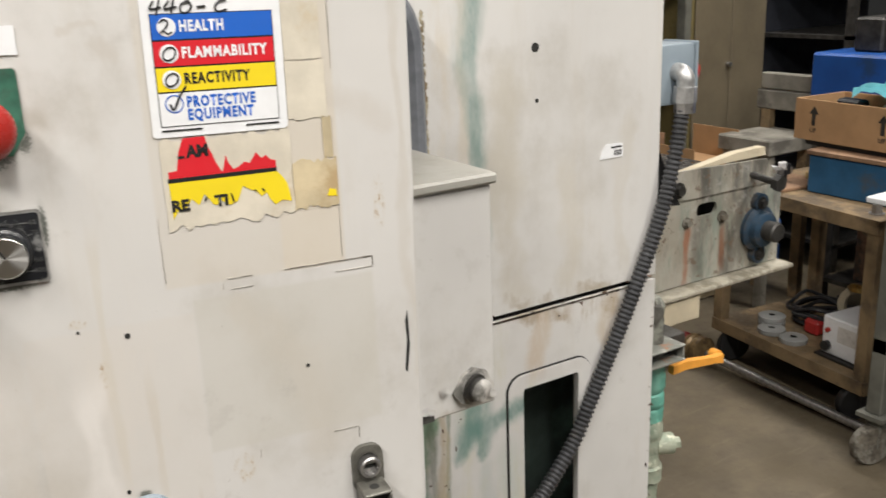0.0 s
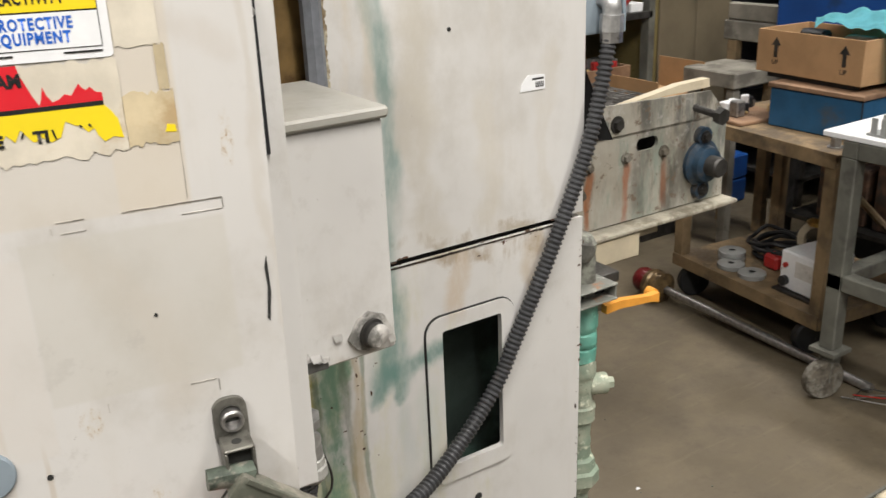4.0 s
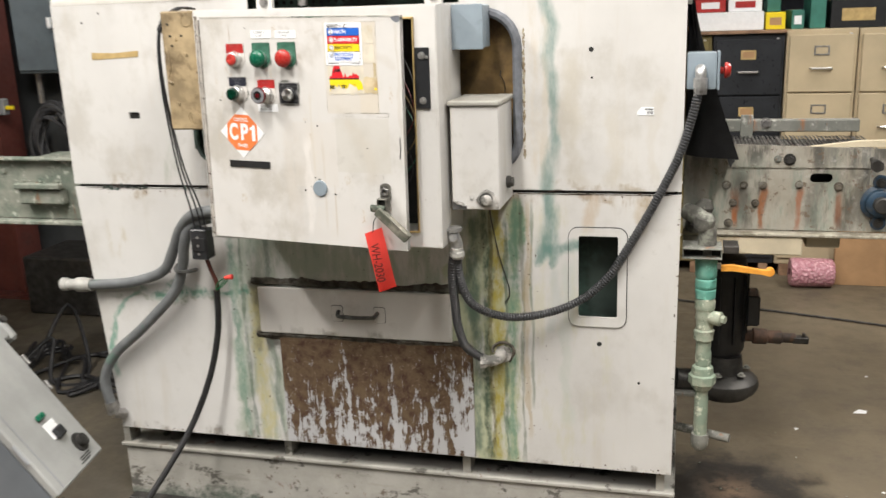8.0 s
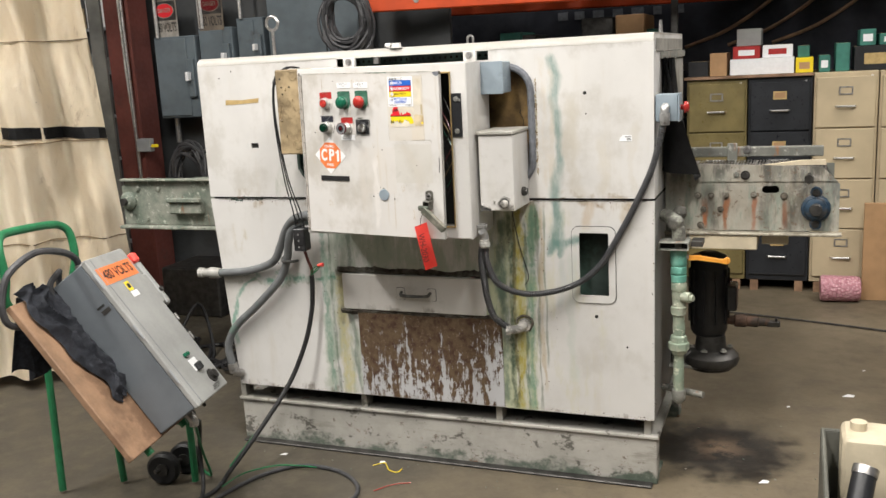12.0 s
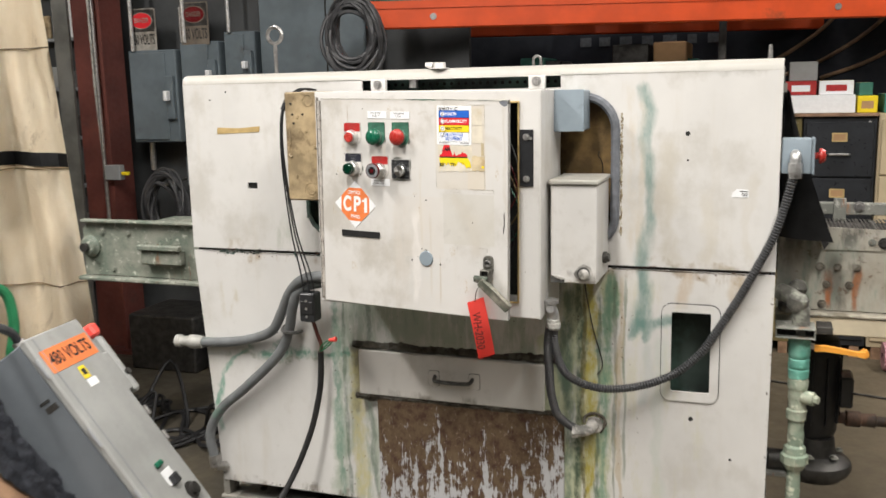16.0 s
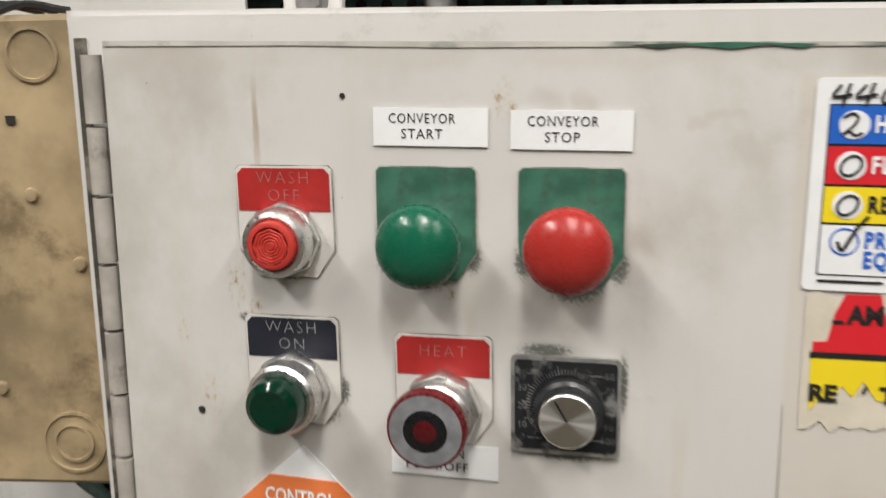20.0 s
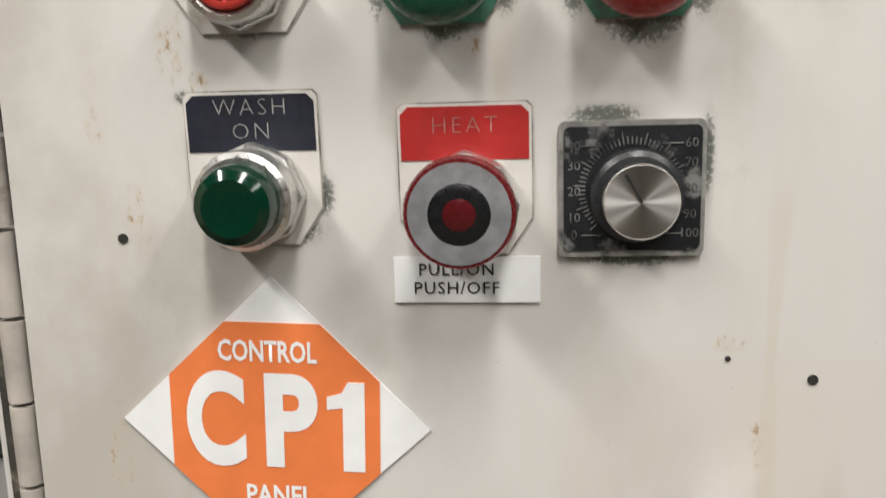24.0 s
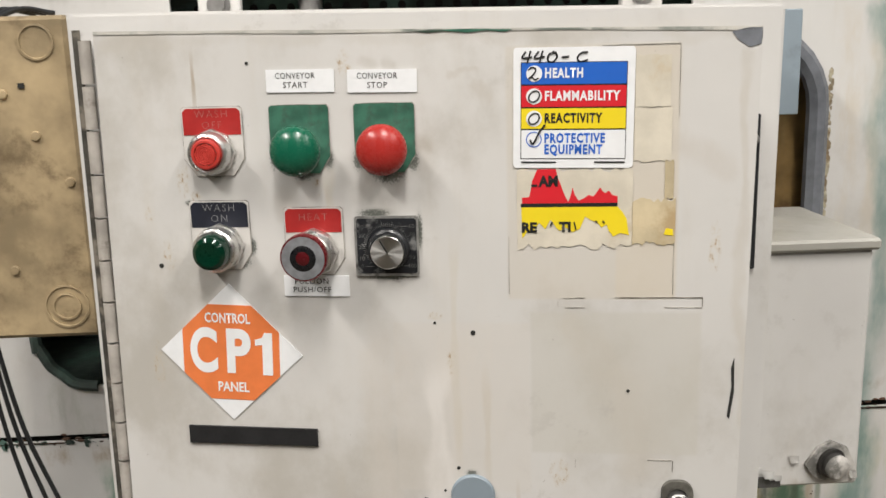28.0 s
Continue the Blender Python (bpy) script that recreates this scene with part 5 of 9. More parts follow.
grey2 = thing("grey_conduit", "smooth grey liquid-tight conduit curving down to the tank's foot", "conduit", (0.2, -0.05, 0.5))
part("hose", T([(0.62, -0.075, 0.962), (0.53, -0.09, 0.962), (0.44, -0.085, 0.93), (0.405, -0.075, 0.87), (0.375, -0.05, 0.79), (0.325, -0.04, 0.70), (0.196, -0.035, 0.578), (0.084, -0.03, 0.484), (0.034, -0.03, 0.393), (0.046, -0.03, 0.30)], 0.0165, seg=12), "liquid", grey2)
bm = bmesh.new()
cyl(bm, (0.044, -0.03, 0.315), (0.050, -0.03, 0.275), 0.021, seg=8)
cyl(bm, (0.050, -0.03, 0.277), (0.070, 0.0, 0.262), 0.018, seg=10)
part("end_fitting", bm, "steel", grey2)
bm = T([(0.362, -0.012, 0.80), (0.352, -0.05, 0.792), (0.372, -0.075, 0.785), (0.396, -0.05, 0.78), (0.40, -0.012, 0.775)], 0.006, n=4, seg=6)
part("pipe_clamp", bm, "dark_zinc", grey2, "dull steel pipe clamp")

# ---------------------------------------------------------------- right conveyor
conv = thing("outlet_conveyor", "corroded steel outlet conveyor with bolts, bearing and wire mesh belt", "conveyor", (2.1, 0.4, 0.85))
slot_hole = round_rect(2.178, 1.024, 2.236, 1.050, 0.012, 4)
pl = [(R + 0.006, 0.888), (2.433, 0.888), (2.433, 1.055), (2.420, 1.068), (R + 0.006, 1.068)]
part("side_plate", S(pl, [slot_hole], 0.19, 0.198), "conv_plate", conv, "corroded side plate with rust runs")
bm = bmesh.new()
pts = [(R + 0.006, 0.186, 1.066), (R + 0.006, 0.186, 1.135), (2.375, 0.186, 1.118), (2.425, 0.186, 1.066)]
vs = [bm.verts.new(p) for p in pts]
ext = bmesh.ops.extrude_face_region(bm, geom=[bm.faces.new(vs)])["geom"]
bmesh.ops.translate(bm, vec=(0, 0.006, 0), verts=[g for g in ext if isinstance(g, bmesh.types.BMVert)])
part("guard_strip", bm, "conv_plate", conv)
part("bottom_flange", B(R + 0.006, 0.152, 0.876, 2.442, 0.20, 0.885, bevel=0.002), "flange_beige", conv, "dirty beige bottom flange")
part("inner_pan", B(R + 0.006, 0.25, 0.90, 2.42, 0.256, 1.055), "dark_steel", conv)
part("far_plate", B(R + 0.006, 0.765, 0.888, 2.433, 0.773, 1.06), "conv", conv)
rail = part("far_rail", B(1.856, 0.735, 1.092, 2.39, 0.775, 1.132, bevel=0.003), "conv", conv, "grimy pale guide rail")
part("rail_bracket", B(2.02, 0.728, 1.07, 2.06, 0.734, 1.15, bevel=0.002), "conv", rail)
part("bolt", hexbolt(bmesh.new(), (2.10, 0.734, 1.122), (0, -1, 0), 0.012, 0.01), "steel", rail)
bm = bmesh.new()
bm2 = [(R + 0.006, 0.20), (2.40, 0.20), (2.40, 0.735), (R + 0.006, 0.735)]
sheet(bm, bm2, [], 1.06, 1.068, plane="xy")
part("belt_bed", bm, "dark_steel", conv)
bm = bmesh.new()
for i in range(46):
    x = 1.85 + i * 0.012
    pts = [(x + 0.006 * (k % 2), 0.205 + k * 0.0176, 1.079 + 0.0012 * math.sin(k * 3.14 + i)) for k in range(31)]
    tube(bm, pts, 0.0016, seg=4, n=1)
tagged(part("mesh_belt", bm, "belt", conv, "flattened wire mesh belt"), kind="stuff")
for i in range(12):
    part("cross_rod", C((1.86 + i * 0.046, 0.205, 1.077), (1.86 + i * 0.046, 0.735, 1.077), 0.0025, seg=6), "belt", conv)
bm = bmesh.new()
pts = [(1.93, 0.200, 1.088), (2.10, 0.200, 1.112), (2.30, 0.200, 1.138), (2.384, 0.200, 1.140), (2.388, 0.200, 1.122), (2.25, 0.200, 1.121), (2.10, 0.200, 1.104), (1.93, 0.200, 1.083)]
vs = [bm.verts.new(p) for p in pts]
ext = bmesh.ops.extrude_face_region(bm, geom=[bm.faces.new(vs)])["geom"]
bmesh.ops.translate(bm, vec=(0, 0.02, 0), verts=[g for g in ext if isinstance(g, bmesh.types.BMVert)])
part("slide_strip", bm, "cream", conv, "cream plastic slide strip")
for bx, bz, rr in ((1.957, 1.015, 0.010), (2.004, 1.015, 0.009), (2.055, 1.015, 0.009), (1.977, 0.964, 0.009), (2.037, 0.964, 0.009), (2.150, 1.018, 0.009), (2.252, 1.014, 0.010), (1.967, 0.905, 0.010)):
    part("bolt", hexbolt(bmesh.new(), (bx, 0.19, bz), (0, -1, 0), rr * 0.85, 0.008), "hatch_crust", conv)
part("bolt", hexbolt(bmesh.new(), (2.121, 0.186, 1.089), (0, -1, 0), 0.011, 0.009), "dark_steel", conv)
part("bolt", hexbolt(bmesh.new(), (2.09, 0.186, 1.090), (0, -1, 0), 0.007, 0.005), "conv", conv)
bm = C((2.332, 0.186, 1.090), (2.332, 0.125, 1.084), 0.0075, seg=10)
cyl(bm, (2.332, 0.127, 1.084), (2.332, 0.112, 1.083), 0.017, seg=6)
part("tension_bolt", bm, "dark_steel", conv)
bear = part("bearing", lathe(bmesh.new(), [(0.047, 0), (0.049, 0.010), (0.039, 0.016), (0.036, 0.028), (0.030, 0.031), (0.0, 0.031)], (2.357, 0.19, 0.972), (0, -1, 0)), "blue_dull", conv, "blue flange bearing")
for dz in (0.056, -0.056):
    part("bearing_ear", C((2.357, 0.19, 0.972 + dz), (2.357, 0.176, 0.972 + dz), 0.020, seg=14), "blue_dull", bear)
    part("bolt", hexbolt(bmesh.new(), (2.357, 0.176, 0.972 + dz), (0, -1, 0), 0.009), "dark_steel", bear)
part("shaft_end", lathe(bmesh.new(), [(0.021, 0), (0.021, 0.026), (0.018, 0.030), (0.0, 0.030)], (2.357, 0.160, 0.972), (0, -1, 0)), "dark_steel", bear)
part("drip_tray", B(1.93, 0.158, 0.822, 2.166, 0.74, 0.874, bevel=0.003), "cream", conv, "cream drip tray")
part("drip_tray", B(2.18, 0.21, 0.834, 2.27, 0.74, 0.874, bevel=0.003), "cream", conv)
part("gusset", B(1.842, 0.16, 0.845, 1.93, 0.19, 0.873), "conv", conv)
for gz in (0.90, 0.93, 0.95):
    part("crust", lathe(bmesh.new(), [(0, -0.02), (0.022, -0.01), (0.027, 0.012), (0.016, 0.03), (0, 0.034)], (1.872 + (gz - 0.9) * 0.5, 0.150, gz), (0.2, -0.1, 1), seg=9), "crust", conv)

conv.matrix_basis = Matrix.Translation((2.1, 0.443, 0.847))

# ---------------------------------------------------------------- left conveyor
inl = thing("inlet_conveyor", "green-stained steel inlet conveyor side with a flange bearing", "conveyor", (-0.3, 0.4, 0.86))
part("side_plate", S([(-0.63, 0.875), (-0.002, 0.875), (-0.002, 1.076), (-0.60, 1.076), (-0.63, 1.05)], [], 0.195, 0.203), "conv_left", inl)
part("bottom_flange", B(-0.64, 0.16, 0.858, -0.002, 0.205, 0.872, bevel=0.003), "conv_left", inl)
part("top_lip", B(-0.62, 0.170, 1.0765, -0.002, 0.204, 1.088, bevel=0.003), "conv_left", inl)
part("bed", B(-0.62, 0.206, 1.00, -0.002, 0.75, 1.02), "conv_left", inl)
part("far_plate", B(-0.63, 0.752, 0.875, -0.002, 0.76, 1.0), "conv_left", inl)
b2 = part("bearing", lathe(bmesh.new(), [(0.042, 0), (0.042, 0.012), (0.034, 0.018), (0.030, 0.030), (0.022, 0.034), (0, 0.034)], (-0.592, 0.195, 0.985), (0, -1, 0)), "conv_left", inl)
part("shaft_end", C((-0.592, 0.165, 0.985), (-0.592, 0.145, 0.985), 0.017, seg=14), "dark_steel", b2)
brk = part("latch_block", B(-0.345, 0.155, 0.93, -0.175, 0.194, 0.985, bevel=0.006), "conv_left", inl, "crusted latch bracket")
for lx in (-0.325, -0.26, -0.195):
    part("bolt", hexbolt(bmesh.new(), (lx, 0.17, 1.005), (0, -1, 0), 0.011, 0.014), "conv_left", brk)
part("latch_bar", B(-0.35, 0.14, 0.985, -0.17, 0.168, 1.005, bevel=0.004), "conv_left", brk)
for lx, lz in ((-0.50, 0.90), (-0.42, 1.04), (-0.11, 0.91), (-0.06, 1.03), (-0.54, 1.04)):
    part("bolt", hexbolt(bmesh.new(), (lx, 0.195, lz), (0, -1, 0), 0.009, 0.007), "conv_left", inl)

# ---------------------------------------------------------------- drain pipe and pump
drain = thing("drain_pipe", "scaled drain pipe with a verdigris ball valve and orange lever", "pipe", (1.905, 0.08, 0.29))
PX, PY = 1.907, 0.08
part("pipe_lower", turned_crust([(0, 0.30), (0.0185, 0.30), (0.0195, 0.36), (0.018, 0.42), (0.019, 0.47), (0, 0.47)], (PX, PY, 0), (0, 0, 1), 0.0016), "scale_pipe", drain)
part("cap", lathe(bmesh.new(), [(0, 0.262), (0.014, 0.264), (0.024, 0.276), (0.026, 0.30), (0.024, 0.315), (0, 0.315)], (PX, PY, 0), (0, 0, 1), 14), "conv", drain, "dark corroded end cap")
un = lathe(bmesh.new(), [(0, 0.455), (0.027, 0.455), (0.033, 0.47), (0.038, 0.472), (0.038, 0.496), (0.031, 0.50), (0.029, 0.52), (0.024, 0.525), (0, 0.525)], (PX, PY, 0), (0, 0, 1), 8)
part("union", un, "scale_pipe", drain, "scale-crusted pipe union")
part("pipe_middle", turned_crust([(0.020, 0.525), (0.0215, 0.53), (0.0205, 0.60), (0.027, 0.604), (0.028, 0.63), (0.0235, 0.634), (0.0245, 0.69), (0.0275, 0.694), (0.028, 0.715), (0.024, 0.725)], (PX, PY, 0), (0, 0, 1), 0.0028, seed=3.0), "scale_pipe", drain)
bm = C((PX + 0.015, PY - 0.008, 0.670), (PX + 0.042, PY - 0.021, 0.670), 0.019, 0.020, seg=12)
hexbolt(bm, (PX + 0.042, PY - 0.021, 0.670), (1, -0.5, 0), 0.012, 0.012)
part("tee_plug", bm, "scale_pipe", drain)
valve = part("ball_valve", turned_crust([(0.024, 0.722), (0.0275, 0.725), (0.0275, 0.748), (0.0245, 0.751), (0.0285, 0.757), (0.0285, 0.778), (0.0255, 0.781), (0.0290, 0.790), (0.0290, 0.835), (0.026, 0.846)], (PX, PY, 0), (0, 0, 1), 0.0022, seed=8.0), "verdigris", drain, "bright verdigris ball valve body")
bm = bmesh.new()
pts = [(1.945, 0.0785, 0.815), (1.975, 0.078, 0.817), (2.05, 0.077, 0.808), (2.072, 0.077, 0.806)]
for (x0, y0, z0), (x1, y1, z1), w0, w1 in zip(pts, pts[1:], (0.008, 0.008, 0.006), (0.008, 0.006, 0.009)):
    vs = [bm.verts.new(p) for p in ((x0, y0 - 0.008, z0 - w0), (x0, y0 - 0.008, z0 + w0), (x1, y1 - 0.008, z1 + w1), (x1, y1 - 0.008, z1 - w1))]
    bm.faces.new(vs)
bmesh.ops.remove_doubles(bm, verts=bm.verts, dist=1e-5)
bmesh.ops.solidify(bm, geom=bm.faces[:], thickness=0.014)
cyl(bm, (2.072, 0.068, 0.806), (2.072, 0.084, 0.806), 0.0115, seg=14)
part("valve_lever", bm, "lever", valve, "orange lever sleeve")
part("lever_stem", B(1.905, 0.070, 0.810, 1.946, 0.084, 0.824), "steel", valve)
up = T([(PX, PY, 0.842), (PX, PY, 0.90), (PX - 0.004, PY, 0.925), (PX - 0.02, PY + 0.02, 0.945), (PX - 0.055, PY + 0.06, 0.955)], 0.024, seg=12)
part("top_elbow", up, "crust", drain)
part("elbow_boot", lathe(bmesh.new(), [(0, 0), (0.024, 0.002), (0.029, 0.016), (0.027, 0.034), (0.016, 0.046), (0, 0.048)], (PX - 0.014, PY - 0.002, 0.918), (0.2, -0.1, 1), 18), "crust", drain)
br = part("pipe_bracket", B(1.842, 0.030, 0.872, 1.945, 0.120, 0.8755, bevel=0.001), "conv", drain, "corroded square-tube bracket")
part("tube_wall", B(1.842, 0.030, 0.846, 1.945, 0.120, 0.8495, bevel=0.001), "conv", br)
part("tube_wall", B(1.842, 0.034, 0.8497, 1.8455, 0.120, 0.8718), "conv", br)
part("tube_wall", B(1.9415, 0.034, 0.8497, 1.945, 0.120, 0.8718), "conv", br)
part("tube_inside", B(1.8457, 0.060, 0.8497, 1.9413, 0.064, 0.8718), "gap", br)
part("tube_stub", B(1.950, 0.075, 0.853, 1.990, 0.15, 0.872, bevel=0.001), "dark_steel", br)
part("side_nipple", C((1.836, 0.18, 0.285), (1.99, 0.12, 0.285), 0.013, seg=12), "conv", drain)

pump = thing("pump", "black vertical pump motor on a flanged volute", "pump", (1.98, 0.50, FLOOR))
part("motor", lathe(bmesh.new(), [(0, 0.41), (0.062, 0.41), (0.072, 0.43), (0.072, 0.70), (0.066, 0.73), (0.03, 0.745), (0, 0.745)], (1.975, 0.50, 0), (0, 0, 1), 24), "black", pump)
for k in range(10):
    a = radians(36 * k + 8)
    part("cooling_fin", B(0.071, -0.003, 0.46, 0.080, 0.003, 0.68, m=pose(1.975, 0.50, 0, 0, 0, math.degrees(a))), "black", pump)
part("terminal_box", B(2.045, 0.44, 0.52, 2.085, 0.54, 0.62, bevel=0.006), "black_plastic", pump)
part("volute", lathe(bmesh.new(), [(0, 0.268), (0.050, 0.268), (0.085, 0.274), (0.090, 0.286), (0.104, 0.292), (0.112, 0.312), (0.108, 0.330), (0.092, 0.344), (0.062, 0.352), (0.055, 0.41), (0, 0.41)], (1.985, 0.48, 0), (0, 0, 1), 24), "dark_steel", pump, "black cast volute")
for k in range(6):
    a = radians(60 * k + 15)
    part("bolt", hexbolt(bmesh.new(), (1.985 + 0.075 * math.cos(a), 0.48 + 0.075 * math.sin(a), 0.357), (0, 0, 1), 0.009), "conv", pump)
part("suction_pipe", T([(1.836, 0.44, 0.33), (1.88, 0.45, 0.325), (1.93, 0.46, 0.32)], 0.035, seg=12), "dark_steel", pump)
part("support_bracket", B(R - 0.004, 0.40, 0.285, 1.96, 0.56, 0.297, bevel=0.002), "conv", pump)
plug = part("cord_connector", lathe(bmesh.new(), [(0, 0), (0.018, 0), (0.020, 0.03), (0.026, 0.034), (0.026, 0.075), (0.021, 0.08), (0.023, 0.12), (0.017, 0.126), (0.016, 0.165), (0, 0.166)], (2.04, 0.52, 0.462), (1, 0.1, -0.05), 12), "rust_brown", pump, "corroded brown cord connector")
part("connector_latch", B(2.195, 0.52, 0.440, 2.245, 0.55, 0.462, bevel=0.003), "dark_steel", plug)
part("connector_pin", B(2.225, 0.525, 0.462, 2.235, 0.54, 0.475, bevel=0.002), "dark_steel", plug)


# ---------------------------------------------------------------- control cabinet
FY = -0.258
cab = thing("control_cabinet", "white wall-mounted control cabinet with its door standing ajar", "control cabinet", (0.94, -0.13, 0.947))
op = [(0.648, 0.975), (1.192, 0.975), (1.197, 1.503), (0.652, 1.506)]
cb_out = [(0.608, 0.947), (1.2475, 0.934), (1.2525, 1.529), (0.615, 1.537)]
part("front_frame", S(cb_out, [op], FY, FY + 0.003), "box_white", cab)
bm = bmesh.new()
k = cb_out
for a, b in zip(k, k[1:] + k[:1]):
    bm.faces.new([bm.verts.new(p) for p in ((a[0], FY + 0.003, a[1]), (b[0], FY + 0.003, b[1]), (b[0], -0.022, b[1]), (a[0], -0.022, a[1]))])
bmesh.ops.remove_doubles(bm, verts=bm.verts, dist=1e-5)
bmesh.ops.solidify(bm, geom=bm.faces[:], thickness=0.003)
part("case", bm, "box_white", cab)
# back plate coloured near-black as the shade inside the ajar cabinet
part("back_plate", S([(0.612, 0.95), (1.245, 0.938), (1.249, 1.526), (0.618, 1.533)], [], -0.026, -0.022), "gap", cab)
gask = [(x, FY - 0.003, z) for x, z in op]
part("door_gasket", T(gask + gask[:1], 0.004, n=1, seg=6), "tape_tan", cab, "old yellow foam gasket")
for wz, wc, wx in ((1.30, "maroon", 1.16), (1.22, "green_cap", 1.17), (1.16, "ink", 1.15), (1.36, "ink", 1.16), (1.26, "brown_board", 1.165)):
    part("inner_wire", T([(wx - 0.06, -0.15, wz + 0.1), (wx, -0.20, wz + 0.03), (wx + 0.02, -0.22, wz - 0.04), (wx - 0.04, -0.16, wz - 0.12)], 0.0018, seg=5), wc, cab)
part("strap_plate", B(1.199, FY - 0.005, 1.286, 1.235, FY - 0.0005, 1.433, bevel=0.001), "black_plastic", cab, "black plastic strap plate")
for pz in (1.306, 1.414):
    part("bolt", hexbolt(bmesh.new(), (1.217, FY - 0.005, pz), (0, -1, 0), 0.006, 0.004), "chrome", cab)
part("bolt", hexbolt(bmesh.new(), (1.229, FY - 0.005, 1.410), (0, -1, 0), 0.003, 0.002), "chrome", cab)
# thin dark strip laid on the frame, painting the shade left of the hinge
part("hinge_gap", S([(0.6090, 0.955), (0.6160, 0.955), (0.6235, 1.525), (0.6165, 1.525)], [], FY - 0.0012, FY - 0.0003), "dirty_gap", cab, "dark strip painted as the shade beside the hinge")
for i in range(14):
    z0 = 0.965 + i * 0.0395
    t = (z0 - 0.95) / 0.57
    part("hinge_knuckle", C((0.622 + 0.008 * t, -0.2685, z0), (0.6225 + 0.008 * t, -0.2685, z0 + 0.0372), 0.0056, seg=12), "hinge_paint", cab)

DM = pose(0.63, -0.2735, 0, 0, 0, -8.6)
door = part("door", S([(-0.003, 0.954), (0.565, 0.950), (0.572, 1.5105), (0.010, 1.523)], [], 0.0, 0.0025), "door", cab, "white cabinet door, ajar, with scuffed paint")
door.matrix_basis = DM
WORLD[door.name] = Matrix.Identity(4)
bm = bmesh.new()
for (x0, z0), (x1, z1) in (((-0.003, 0.954), (0.565, 0.950)), ((0.565, 0.950), (0.572, 1.5105)), ((0.572, 1.5105), (0.010, 1.523)), ((0.010, 1.523), (-0.003, 0.954))):
    bm.faces.new([bm.verts.new(p) for p in ((x0, 0.0026, z0), (x1, 0.0026, z1), (x1, 0.016, z1), (x0, 0.016, z0))])
bmesh.ops.solidify(bm, geom=bm.faces[:], thickness=0.0018)
part("door_lip", bm, "door", door)
part("blanking_plug", lathe(bmesh.new(), [(0.0205, 0), (0.0205, 0.002), (0.019, 0.0035), (0, 0.004)], (0.3308, 0.0, 1.0965), (0, -1, 0), 28), "grey_box", door, "round blue-grey blanking plug")
for hx, hz, hr in ((0.3339, 1.253, 0.0022), (0.287, 1.090, 0.0025), (0.373, 1.083, 0.0025), (0.318, 1.123, 0.0017), (0.052, 1.315, 0.0022), (0.145, 1.4925, 0.0015), (0.30, 1.262, 0.0012), (0.305, 1.10, 0.0012), (0.47, 1.20, 0.0015)):
    part("drill_hole", C((hx, 0.0005, hz), (hx, -0.0005, hz), hr, seg=10), "gap", door)
for x0, z0, x1, z1 in ((0.458, 1.2853, 0.5316, 1.2859), (0.413, 1.2851, 0.432, 1.2854), (0.5312, 1.2775, 0.5318, 1.2852), (0.4085, 1.2775, 0.4090, 1.2820), (0.500, 1.2766, 0.531, 1.2769), (0.415, 1.2764, 0.432, 1.2766), (0.4238, 1.126, 0.4243, 1.134), (0.5098, 1.1235, 0.5103, 1.134), (0.488, 1.1345, 0.509, 1.1348), (0.3665, 1.289, 0.3668, 1.340), (0.5062, 1.289, 0.5064, 1.36), (0.445, 1.4986, 0.508, 1.4989), (0.5079, 1.44, 0.5082, 1.4986)):
    part("tape_edge", B(x0, -0.0006, z0, x1, 0.0002, z1), "grime_line", door, "brown outline left by old tape")
part("edge_wear", S([(0.011, 1.5200), (0.12, 1.5182), (0.20, 1.5155), (0.30, 1.5140), (0.42, 1.5120), (0.52, 1.5085), (0.571, 1.5072), (0.5718, 1.5102), (0.0105, 1.5227)], [], -0.0006, -0.0001), "worn_edge", door, "worn and stained top edge")
part("paint_chip", S([(0.290, 1.5150), (0.302, 1.5130), (0.315, 1.5143), (0.335, 1.5122), (0.350, 1.5138), (0.366, 1.5120), (0.372, 1.5138), (0.33, 1.5154)], [], -0.0009, -0.0006), "green_plate", door, "chip showing old green paint")
part("felt_strip", S([(0.0643, 1.1440), (0.1874, 1.1425), (0.1876, 1.1592), (0.0645, 1.1612)], [], -0.0025, -0.0004), "black", door, "black felt strip")
part("paint_chip", S([(0.5555, 1.178), (0.5585, 1.205), (0.5575, 1.222), (0.5600, 1.232), (0.5608, 1.20), (0.5575, 1.175)], [], -0.0006, -0.0002), "gap", door)
part("paint_chip", S([(0.548, 1.5065), (0.553, 1.500), (0.562, 1.494), (0.571, 1.4965), (0.5715, 1.5092), (0.560, 1.5095)], [], -0.0006, -0.0002), "gasket", door)
# latch: plate, slotted screw in a tube, folded bracket with a hole, and a crusted lever
lp = part("latch_plate", S(round_rect(0.5005, 1.070, 0.5285, 1.1165, 0.011), [round_rect(0.5055, 1.086, 0.5235, 1.1095, 0.0085)], -0.005, -0.0004), "latch", door, "worn steel latch plate with a raised rim")
part("plate_bed", S(round_rect(0.5050, 1.0855, 0.5240, 1.1100, 0.0085), [], -0.0016, -0.0004), "worn_edge", lp)
part("screw_tube", lathe(bmesh.new(), [(0.0098, 0.001), (0.0098, 0.010), (0.0085, 0.0115), (0.0068, 0.0115), (0.0066, 0.006), (0.0, 0.006)], (0.5150, 0, 1.0970), (0, -1, 0), 24), "steel", lp)
part("screw_slot", B(0.5095, -0.0070, 1.0958, 0.5205, -0.0058, 1.0982, m=None), "gap", lp)
bm = bmesh.new()
box(bm, 0.5020, -0.030, 1.0800, 0.5270, -0.004, 1.0830, bevel=0.001)
